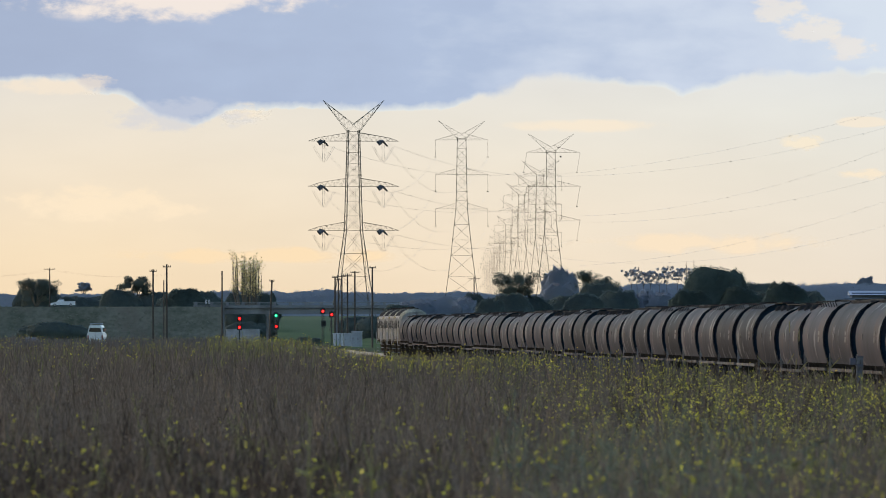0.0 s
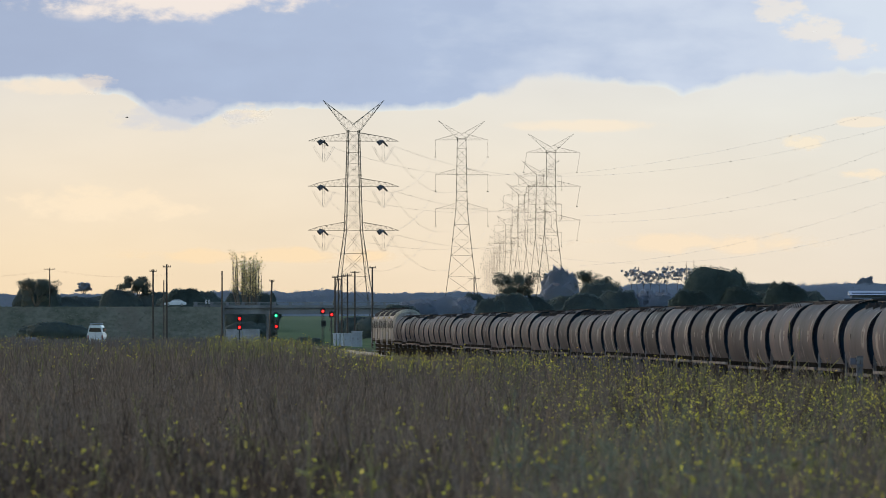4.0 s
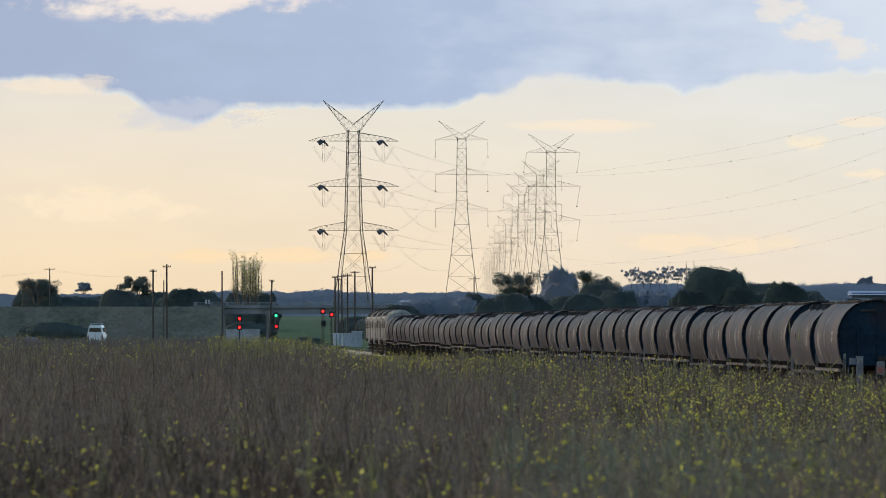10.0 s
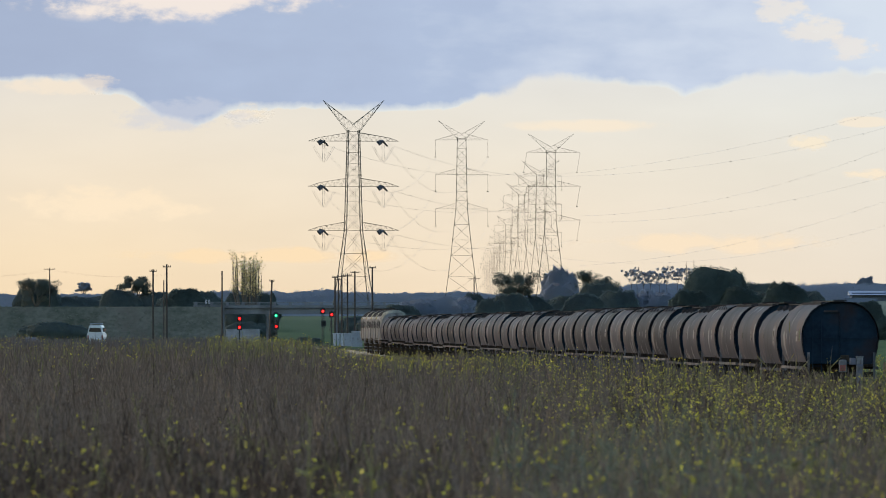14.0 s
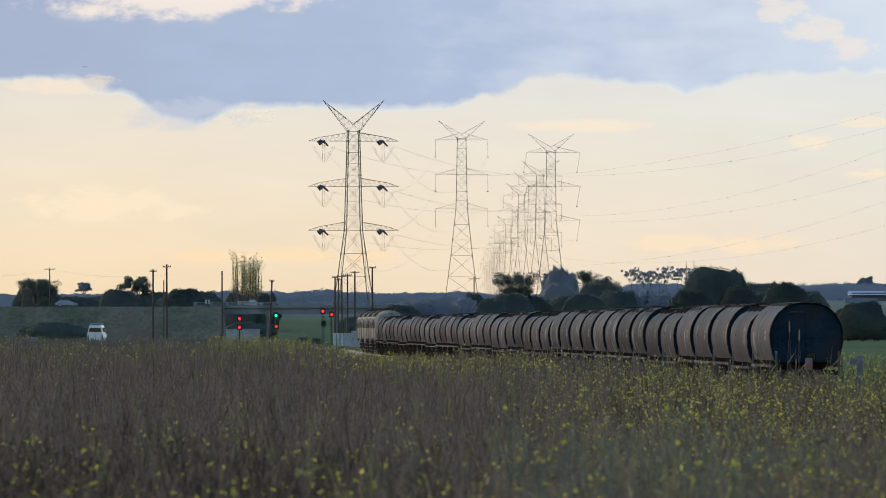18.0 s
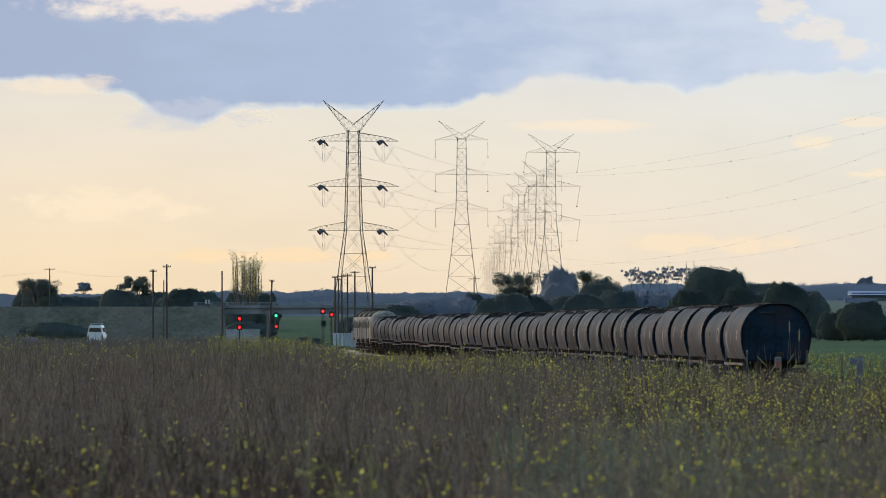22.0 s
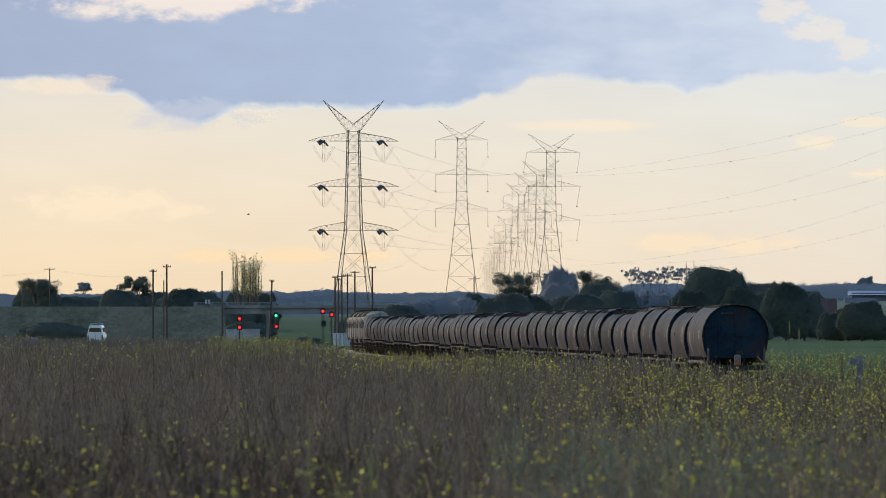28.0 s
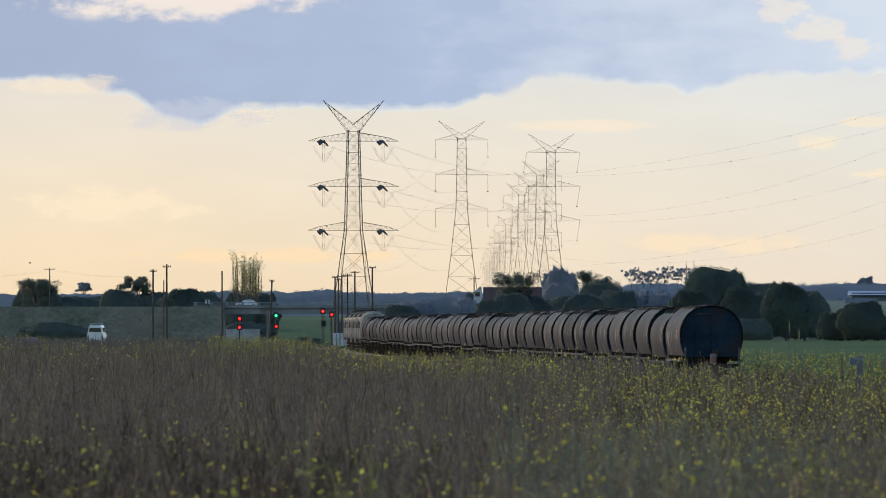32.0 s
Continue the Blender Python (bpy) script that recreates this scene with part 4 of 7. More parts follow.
def arm(parent, sg, z, half, reach, rise, width, r, br, shoulder=0.0):
    """One cross-arm: two bottom chords and two top chords that meet at the tip, laced together."""
    g = Shape()
    tip = Vector((sg * reach, 0, z))
    lo = [Vector((sg * half, s * width, z)) for s in (-1, 1)]
    hi = [Vector((sg * half, s * width, z + rise)) for s in (-1, 1)]

    def top(i, t):
        # the top chord bends down to the tip at its shoulder
        p = hi[i].lerp(tip, t)
        p.z = z + rise * (1 - t + shoulder * min(t / 0.72, (1 - t) / 0.28))
        return p

    n = 7 if shoulder else 5
    for s in range(n):
        t0, t1 = s / n, (s + 1) / n
        for i in (0, 1):
            g.rod(lo[i].lerp(tip, t0), lo[i].lerp(tip, t1), r)
            g.rod(top(i, t0), top(i, t1), r)
            tm = (t0 + t1) / 2
            g.rod(lo[i].lerp(tip, t0), top(i, tm), br)
            g.rod(top(i, tm), lo[i].lerp(tip, t1), br)
        g.rod(lo[0].lerp(tip, t0), lo[1].lerp(tip, t1), br)
    return part("crossarm", g, GALV, parent)


def horn(parent, sg, z0, half, tip_x, tip_z, r, br):
    """One earth-wire peak of the V at the tower's head."""
    g = Shape()
    tip = Vector((sg * tip_x, 0, tip_z))
    feet = [Vector((sg * half, s * half, z0)) for s in (-1, 1)]
    root = [Vector((-sg * half * 0.1, s * half * 0.8, z0 + (tip_z - z0) * 0.22)) for s in (-1, 1)]
    for a in feet + root:
        g.rod(a, tip, r)
    for s in range(6):
        t0, t1 = s / 6, (s + 1) / 6
        for i in (0, 1):
            g.rod(feet[i].lerp(tip, t0), root[i].lerp(tip, t1), br)
            g.rod(feet[i].lerp(tip, t0), root[i].lerp(tip, t0), br)
    return part("peak", g, GALV, parent)


def insulator_string(g, a, b, discs, r, core=0.04):
    a, b = Vector(a), Vector(b)
    g.rod(a, b, core)
    for k in range(discs):
        g.disc(a.lerp(b, (k + 0.5) / discs), b - a, r, (b - a).length / discs * 0.55, 7)


def strain_tower():
    t = thing("strain_tower", "tall lattice steel strain tower with paired dark insulators", "pylon")
    g = Shape()
    lattice_leg_frame(g, [(-2.0, 5.3), (8.0, 4.05), (14.3, 3.2), (24.9, 1.86), (35.0, 1.58), (45.4, 1.32), (47.6, 1.28)], 0.118, 0.036, 0.95)
    for k in (-0.25, 0.25):
        g.rod((k, -1.2, 20.0), (k, -1.2, 47.0), 0.02)
    part("tower_body", g, GALV, t)
    for sg in (-1, 1):
        horn(t, sg, 47.6, 1.28, 7.1, 54.8, 0.065, 0.028)
        for z in (24.9, 35.0, 45.4):
            arm(t, sg, z, 2.0 if z < 30 else 1.6, 10.5, 1.9, 1.3, 0.055, 0.026, 0.16)
            ins = Shape()
            for dx, sp in ((-0.35, 0.2), (0.05, -0.08), (0.45, -0.36)):
                for d, dz, ox in ((-1, -0.55, -2.0), (1, -0.60, 1.5)):
                    insulator_string(ins, (sg * 6.9 + dx - 0.4, d * 0.4, z + 0.15 + 0.4 * sp), (sg * 6.9 + dx * 0.6 + ox, d * 5.6, z + dz + sp), 11, 0.20)
            part("insulator_set", ins, INSULATOR, t, "dark paired insulator strings")
            jp = Shape()
            for off in (-0.2, 0.2):
                pts = [Vector((sg * 6.9 + off + 3.1 * u, 4.5 * u, z - 1.1 - 3.7 * (1 - abs(u) ** 1.25))) for u in (-1, -0.75, -0.5, -0.25, -0.1, 0, 0.1, 0.25, 0.5, 0.75, 1)]
                jp.tube(pts, [0.024] * len(pts), 4)
            insulator_string(jp, (sg * 6.9 - 0.25, 0, z - 0.1), (sg * 6.9 - 0.25, 0, z - 4.6), 2, 0.05, 0.02)
            insulator_string(jp, (sg * 6.9 + 0.25, 0, z - 0.1), (sg * 6.9 + 0.25, 0, z - 4.6), 2, 0.05, 0.02)
            part("jumper_loop", jp, CABLE, t)
    return t


def suspension_tower(label="lattice steel suspension tower with hanging insulator strings", pull=0.0, drop=5.0, reach=(7.9, 7.9), waist=1.7, leg_r=0.112, brace_r=0.028):
    t = thing("suspension_tower", label, "pylon", group="towers of the power line")
    g = Shape()
    lattice_leg_frame(g, [(-4.0, 5.7), (15.0, 3.2), (28.9, waist), (39.2, 1.47), (49.5, 1.3), (50.0, 1.29)], leg_r, brace_r, 0.85)
    part("tower_body", g, GALV, t)
    for sg in (-1, 1):
        horn(t, sg, 50.0, 1.36, 7.0, 55.2, 0.042, 0.018)
        for z in (28.9, 39.2, 49.5):
            out = sg * (reach[0] if sg < 0 else reach[1])
            arm(t, sg, z, 1.5, abs(out), 1.75, 1.2, 0.034, 0.016)
            ins = Shape()
            insulator_string(ins, (out * 0.988, 0, z), (out * 0.988 + pull, 0, z - drop), 12, 0.055, 0.025)
            ins.box(out * 0.988 + pull - 0.25, out * 0.988 + pull + 0.25, -0.1, 0.1, z - drop - 0.2, z - drop)
            part("insulator_set", ins, GALV, t, "hanging insulator strings")
    return t


STRAIN = strain_tower()
STRAIN.matrix_basis = pose(-20.56, 2400, 0.0, 0, 0, 9.0)
SUSP = suspension_tower()
SUSP.matrix_basis = pose(5.57, 3120, 9.0, 0, 0, 0)
# the second line: ever farther towers, running away to the left of the hill
ANGLE_TOWER = suspension_tower("lattice steel angle tower with insulator strings pulled to one side", -1.0, 6.0, (7.4, 9.0), 1.6, 0.085, 0.026)
ANGLE_TOWER.matrix_basis = pose(34.17, 3310, 6.4)
ANGLE_TOWER.scale = (1.04, 1.04, 1.04)
TOWERS = [(35.05, 3770, 8.0, 0, 0.99), (34.62, 4080, 8.8, 0, 0.98), (32.53, 4330, 8.8, 0, 0.97), (31.58, 4600, 9, 0, 0.90), (29.46, 4740, 9, 0, 0.80),
          (27.1, 4820, 9, 0, 0.70), (25.9, 4850, 9, 0, 0.65), (24.48, 4870, 9, 0, 0.60), (23.4, 4890, 9, 0, 0.56), (22.51, 4900, 9, 0, 0.52), (21.3, 4920, 9, 0, 0.47), (20.2, 4940, 9, 0, 0.43)]
FAR_TOWER = suspension_tower(waist=1.6, leg_r=0.075, brace_r=0.018)
for i, (x, y, z, turn, k) in enumerate(TOWERS):
    o = copy_thing(FAR_TOWER, pose(x, y, z, 0, 0, turn)) if i else FAR_TOWER
    o.matrix_basis = pose(x, y, z, 0, 0, turn)
    o.scale = (k, k, k)


def wire(g, a, b, sag, r, n=14):
    a, b = Vector(a), Vector(b)
    pts = []
    for i in range(n + 1):
        p = a.lerp(b, i / n)
        p.z -= sag * 4 * (i / n) * (1 - i / n)
        pts.append(p)
    g.tube(pts, [r] * (n + 1), 3)
    return pts


def twin_cable(label, a, b, gap, sag, r, n, spacers=None):
    """Two cables side by side from a to b, with spacers between them at every third point."""
    line = thing("conductor", label, "cable", group="power line cables")
    for off in (-gap, gap):
        g = Shape()
        pts = wire(g, (a[0] + off, a[1], a[2]), (b[0] + off, b[1], b[2]), sag, r, n)
        part("cable", g, CABLE, line)
    for p in (pts[2:-1:3] if spacers else ()):
        g = Shape()
        g.box(p.x - 2 * gap, p.x, p.y - 0.03, p.y + 0.03, p.z - 0.07, p.z - 0.02)
        g.box(p.x - gap - 0.04, p.x - gap + 0.04, p.y - 0.03, p.y + 0.03, p.z - spacers, p.z - 0.07)
        part("spacer", g, CABLE, line)


def conductors():
    tx, ty = 5.57, 3120
    sx, sy = -20.56, 2400
    bx, by = 34.17, 3310
    for k, z in enumerate((24.9, 35.0, 45.4)):
        level = (28.9, 39.2, 49.5)[k]
        for sg in (-1, 1):
            start = (sx + sg * 7.6, sy + 5, z - 0.4)
            twin_cable("thin sagging twin power cable between towers", start, (tx + sg * 7.7, ty, 9.0 + level - 5.3), 0.22, 11, 0.013, 14)
            twin_cable("thin taut twin power cable with spacers between towers", start, (bx + sg * 7.9 - 0.8, by, 6.4 + level * 1.04 - 6.3), 0.25, 3.5, 0.012, 14, 0.12)
            # the other line comes on towards the lens and leaves to the right
            slack, rise, sag = {(0, 1): (8.0, 57.0, 8.0), (0, -1): (4.0, 42.0, 11.0), (1, 1): (3.0, 73.5, 10.0), (1, -1): (4.0, 54.0, 9.0), (2, 1): (0.0, 75.0, 5.0), (2, -1): (1.0, 64.5, 7.0)}[k, sg]
            twin_cable("thin sagging twin power cable with spacers, leaving a tower", (bx + (9.0 if sg > 0 else -8.4), by, level * 1.04 - slack), (156.8 + sg * 8, 2600, rise), 0.3, sag, 0.013, 24, 0.26)


conductors()


# ---- trees ----
def leaf_cloud(rng, centres, radii, per, size, flat=0.75, outward=0.9, lift=0.25, tousle=0.15, slope=0.0):
    """Many small leaf sprays gathered round clump centres, as arrays of corners and faces."""
    c = np.repeat(centres, per, axis=0)
    r = np.repeat(radii, per)[:, None]
    d = rng.normal(size=c.shape)
    d /= np.linalg.norm(d, axis=1)[:, None]
    p = c + d * r * (rng.random((len(c), 1)) ** 0.4) * np.array([1, 1, flat])
    # leaf sprays face outwards and up, as foliage does
    out = tousle * d + (c - np.mean(centres, axis=0)) / (np.std(centres, axis=0).max() + 1e-6) * outward + np.array([0, -slope, lift]) + 0.03 * rng.normal(size=d.shape)
    out /= np.linalg.norm(out, axis=1)[:, None]
    face = out + 0.45 * rng.normal(size=d.shape)
    face /= np.linalg.norm(face, axis=1)[:, None]
    u = np.cross(face, rng.normal(size=c.shape))
    u /= np.linalg.norm(u, axis=1)[:, None]
    w = np.cross(u, face)
    s = size * (0.6 + 0.8 * rng.random((len(c), 1)))
    quad = np.stack([p - u * s * 0.5, p + w * s * 0.32 - u * s * 0.05, p + u * s * 0.5, p - w * s * 0.32 + u * s * 0.05], axis=1)
    return quad.reshape(-1, 3), np.arange(len(c) * 4).reshape(-1, 4), np.repeat(out, 4, axis=0)


def dome(rng, seed, height, width, leaves, size, squat, skirt, rough=1.0):
    """A dense crown: a lumpy leafy body, and sprays of leaves all over and out of it."""
    def body(a, u):
        # u runs from the skirt (0) to the top (1)
        z = 0.05 + 0.88 * u
        k = np.maximum(0.0, (z - 0.40) / 0.60)
        r = 0.46 * np.maximum(0.0, 1.0 - k ** squat) ** 0.5 * (skirt + (1 - skirt) * np.minimum(1.0, z / 0.36))
        x, y = np.cos(a) * r * width, np.sin(a) * r * width
        return np.stack([x, y, z * height], axis=1)

    def lumps(p):
        f, g, h = 0.30 * width, 0.11 * width, 0.05 * width
        return rough * np.array([0.16 * noise.noise((q[0] / f, q[1] / f + seed, q[2] / f)) + 0.09 * noise.noise((q[0] / g + seed, q[1] / g, q[2] / g)) + 0.06 * noise.noise((q[0] / h, q[1] / h, q[2] / h + seed)) for q in p.tolist()])

    def shaped(p, grow):
        mid = np.array([0, 0, 0.40 * height])
        d = p - mid
        q = mid + d * (1 + lumps(p) + grow)[:, None]
        q[:, 2] = np.maximum(q[:, 2], 0.02 * height)
        return q

    def outward(p):
        n = (p - np.array([0, 0, 0.30 * height])) / np.array([width, width, 0.9 * height])
        return n / np.linalg.norm(n, axis=1)[:, None]

    na, nu = 64, 32
    aa, uu = np.meshgrid(np.arange(na) * 2 * math.pi / na, np.linspace(0, 1, nu))
    core = body(aa.ravel(), uu.ravel())
    cn = outward(core)
    core = shaped(core, -0.05)
    cq = np.array([(j * na + i, j * na + (i + 1) % na, (j + 1) * na + (i + 1) % na, (j + 1) * na + i) for j in range(nu - 1) for i in range(na)])
    p = body(rng.random(leaves) * 2 * math.pi, rng.random(leaves) ** 0.85)
    out = outward(p)
    p = shaped(p, np.minimum(rng.normal(-0.014, 0.018, leaves), 0.012))
    face = out + 0.4 * rng.normal(size=p.shape)
    face /= np.linalg.norm(face, axis=1)[:, None]
    u = np.cross(face, rng.normal(size=p.shape))
    u /= np.linalg.norm(u, axis=1)[:, None]
    w = np.cross(u, face)
    s = size * (0.6 + 0.8 * rng.random((leaves, 1)))
    quad = np.stack([p - u * s * 0.5, p + w * s * 0.34, p + u * s * 0.5, p - w * s * 0.34], axis=1).reshape(-1, 3)
    nm = out + 0.17 * rng.normal(size=out.shape)
    nm /= np.linalg.norm(nm, axis=1)[:, None]
    # the crown fills its height and width
    stretch = np.array([0.5 * width / np.percentile(np.abs(core[:, 0]), 97)] * 2 + [height / (1.01 * core[:, 2].max())])
    core, quad = core * stretch, quad * stretch
    return np.concatenate([core, quad]), np.concatenate([cq, len(core) + np.arange(leaves * 4).reshape(-1, 4)]), np.concatenate([cn, np.repeat(nm, 4, axis=0)])


def tree(name, seed, height, width, style, label, m, leaf):
    """A tree with a tapered trunk and limbs and a crown of leaf sprays; style: dense, gum, tuft, bush or poplar."""
    rng = np.random.default_rng(seed)
    t = thing(name, label, "bush" if style == "bush" else "tree", m)
    g = Shape()
    base = {"dense": 0.12, "gum": 0.42, "tuft": 0.6, "bush": 0.04, "poplar": 0.12}[style] * height
    rt = height * (0.006 if style == "tuft" else 0.022)
    lean = rng.normal(0, 0.03, 2) * height
    fork = Vector((lean[0] * 0.5, lean[1] * 0.5, base))
    g.tube([(0, 0, -0.3), (lean[0] * 0.2, lean[1] * 0.2, base * 0.5), fork], [rt * 1.3, rt, rt * 0.85], 7)
    n = {"dense": 9, "gum": 9, "tuft": 6, "bush": 7, "poplar": 46}[style]
    centres, radii = [], []
    for k in range(n):
        a = 2.4 * k + rng.random()
        if style == "poplar":
            h = height * (0.55 + 0.45 * rng.random())
            rr = width * 0.5 * (rng.random() ** 0.55)
            h = height * (1.0 - 0.22 * rng.random() - 0.08 * (2 * rr / width) ** 2 - 0.13 * (math.cos(a) * rr / width + 0.5))
            tip = Vector((math.cos(a) * rr, math.sin(a) * rr, h))
            mid = Vector((math.cos(a) * rr * 0.92, math.sin(a) * rr * 0.92, base + (h - base) * 0.22))
            g.tube([Vector((math.cos(a) * rr * 0.65, math.sin(a) * rr * 0.65, -0.3)), mid, tip], [rt * 0.42, rt * 0.3, rt * 0.08], 4)
            for q in range(7):
                u = 0.04 + 0.96 * q / 6
                c = mid.lerp(tip, u)
                centres.append(c + Vector(rng.normal(0, 0.12, 3)))
                radii.append(0.30 + 0.22 * rng.random())
                side = c + Vector((math.cos(a + q) * 0.6, math.sin(a + q) * 0.6, 0.8))
                g.rod(c, side, rt * 0.07, 3, rt * 0.03)
                centres.append(side)
                radii.append(0.36)
            continue
        el = {"dense": 0.25 + 0.75 * rng.random(), "gum": 0.45 + 0.5 * rng.random(), "tuft": 0.2 + 0.8 * rng.random(), "bush": 0.2 + 0.7 * rng.random()}[style]
        rr = width * 0.5 * (0.45 + 0.5 * rng.random()) * math.cos(max(0, el - 0.35) * 1.3)
        tip = Vector((math.cos(a) * rr, math.sin(a) * rr, base + (height - base) * (0.15 + 0.72 * el)))
        mid = fork.lerp(tip, 0.5) + Vector((0, 0, (height - base) * 0.06))
        g.tube([fork, mid, tip], [rt * 0.6, rt * 0.38, rt * 0.15], 5)
        many = {"dense": 5, "gum": 6, "tuft": 4, "bush": 4}[style]
        for q in range(many):
            spread = width * {"gum": 0.10, "tuft": 0.26}.get(style, 0.13)
            c = tip + Vector(rng.normal(0, spread, 3)) * (0.3 + q / many)
            c.z = min(c.z, height * 0.93)
            c.z = max(c.z, height * ((0.13 if style == "dense" else 0.08) if style not in ("gum", "tuft") else 0.45 if style == "gum" else 0.7))
            centres.append(c)
            radii.append(width * ({"gum": 0.10, "tuft": 0.075}.get(style, 0.13) + 0.06 * rng.random()))
            if style in ("gum", "tuft"):
                g.rod(tip, c, rt * 0.12, 3, rt * 0.05)
    part("trunk", g, BARK, t)
    if style in ("dense", "bush"):
        v, q, nm = dome(rng, seed, height, width, 11500 if style == "dense" else 8000, 0.27, *((2.6, 0.8) if width > 13 else (1.6, 0.66) if style == "dense" else (1.9, 0.86)), 1.5 if leaf is LEAF_HAZED else 1.0)
    else:
        per = {"gum": 150, "tuft": 90, "poplar": 9}[style]
        size = {"gum": 0.28, "tuft": 0.34, "poplar": 0.27}[style]
        v, q, nm = leaf_cloud(rng, np.array([tuple(c) for c in centres]), np.array(radii), per, size, 0.62 if style != "poplar" else 1.0)
        if style != "poplar":
            v[:, 2] *= height / np.percentile(v[:, 2], 99.6)
            v[:, :2] *= width * 0.5 / np.percentile(np.abs(v[:, 0]), 98.5)
    crown = sheet("crown", v, q, leaf, normals=nm)
    crown.parent = t
    return t


def place(x, d):
    return pose(x, d, ground_z(x, d))


DARK_TREE, GUM_TREE, BUSH = "dark rounded evergreen tree against the evening sky", "tall gum tree with an open tufted crown", "dense dark bush on the pasture"
# place across, distance, height of the top over the rails, width, style (! for the darkest foliage, ~ for foliage with
# haze in its colour)
TREES = [
    # the big dark trees behind the train
    (55.4, 2120, 15.2, 13.6, "dense!"), (60.2, 2112, 11.2, 9.5, "dense!"), (48.89, 2065, 10.2, 9, "dense!"), (75.81, 2500, 13.6, 11, "dense"), (67.6, 2060, 11.9, 9.4, "dense!"), (71.6, 2070, 9.6, 8.0, "dense"), (87.31, 2520, 11.6, 11, "dense"),
    (66.63, 2140, 10.0, 7, "dense"), (64.04, 2150, 10.4, 7, "dense"), (79.8, 1990, 7.8, 9.0, "dense!"), (74.7, 1995, 5.5, 6.5, "bush!"), (83.0, 2010, 5.4, 6, "bush!"),
    (77.3, 1994, 6.4, 6, "bush!"), (59.91, 2030, 4.5, 8, "bush"),
    (32.15, 2155, 12.1, 11, "dense"), (28.56, 2105, 9.7, 9, "dense"), (32.07, 2165, 14.3, 9, "gum!"), (35.89, 2135, 10.3, 9, "bush"), (40.12, 2145, 10.4, 9, "bush~"),
    (44.18, 2145, 10.5, 10, "bush~"), (14.56, 2105, 13.8, 9.5, "gum"), (13.64, 2085, 9.7, 9, "dense"), (18.32, 2105, 9.2, 8, "dense"), (22.15, 2145, 8.7, 9, "dense"), (25.5, 2135, 9.2, 9, "dense"),
    (9.38, 2065, 8.3, 6.5, "bush"), (6.63, 2270, 10.1, 6, "dense"), (10.11, 2280, 9.2, 8, "bush"), (3.01, 2140, 9.0, 9, "bush~"), (-1.04, 2130, 9.2, 10, "bush~"), (-5.04, 2120, 8.6, 9, "bush~"), (-8.21, 2110, 7.4, 8, "bush"),
    (33.7, 3000, 20.6, 8.6, "dense"), (36.4, 3040, 18.7, 6, "dense"), (31.3, 3010, 18.6, 6, "dense"), (33.2, 2990, 15.5, 10, "dense"),
    # tufted gums on the skyline
    (61.3, 3400, 21.4, 6.5, "tuft"), (63.6, 3420, 22.2, 5.0, "tuft"), (66.0, 3430, 20.6, 7.0, "tuft"), (68.4, 3440, 21.2, 8.0, "tuft"), (71.4, 3440, 20.4, 6.0, "tuft"), (73.6, 3430, 22.6, 7.5, "tuft"), (76.6, 3410, 21.6, 5.0, "tuft"), (78.6, 3400, 21.9, 8.0, "tuft"), (81.6, 3400, 20.9, 6.0, "tuft"),
    (173.9, 4300, 23.4, 8, "dense"), (178.4, 4310, 20.8, 7, "dense"),
    # behind the road bank
    (-93.92, 2420, 13.8, 9.5, "gum"), (-93.2, 2425, 12.4, 9, "dense"), (-97.0, 2440, 11.6, 7, "dense"), (-88.56, 2460, 9.9, 11, "dense"), (-84.99, 2480, 10.1, 10, "dense"), (-75.31, 2440, 11.6, 10, "dense"), (-73.51, 2500, 14.8, 8, "gum"),
    (-59.88, 2440, 11.8, 11, "dense!"), (-56.15, 2450, 11.4, 10, "dense"), (-63.03, 2460, 10.9, 9, "dense"), (-68.78, 2500, 11.3, 10, "dense"), (-80.62, 2490, 10.2, 9, "dense"), (-110.01, 3200, 16.2, 4.4, "gum"),
    (-43.69, 2420, 11.0, 9, "dense"), (-46.57, 2400, 10.4, 8, "dense"), (-40.6, 2400, 10.6, 6, "dense"),
    # scrub at the foot of the bank and under the bridge
    (-80.65, 2150, 3.9, 9, "bush"), (-84.34, 2155, 3.0, 7, "bush"), (-76.77, 2152, 3.2, 8, "bush"), (-43.82, 2290, 4.0, 8, "bush"), (-40.28, 2300, 3.6, 7, "bush"), (-18.98, 2280, 5.0, 8, "bush"), (-14.6, 2270, 5.2, 8, "bush"),
    (-23.4, 1750, 1.1, 1.8, "bush"), (-21.6, 1780, 0.9, 1.4, "bush"), (-35.05, 1190, 1.1, 2.9, "bush!"),
]
for k, (x, d, top, wd, style) in enumerate(TREES):
    h = max(0.9, top - ground_z(x, d))
    leaf = LEAF_HAZED if d > 2900 or style[-1] == "~" else LEAF_DEEP if style[-1] == "!" else LEAF_GUM if style == "gum" else LEAF_DARK
    style = style.rstrip("!~")
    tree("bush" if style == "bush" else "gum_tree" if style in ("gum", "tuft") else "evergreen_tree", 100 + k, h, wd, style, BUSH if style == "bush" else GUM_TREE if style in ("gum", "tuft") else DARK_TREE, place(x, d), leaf)
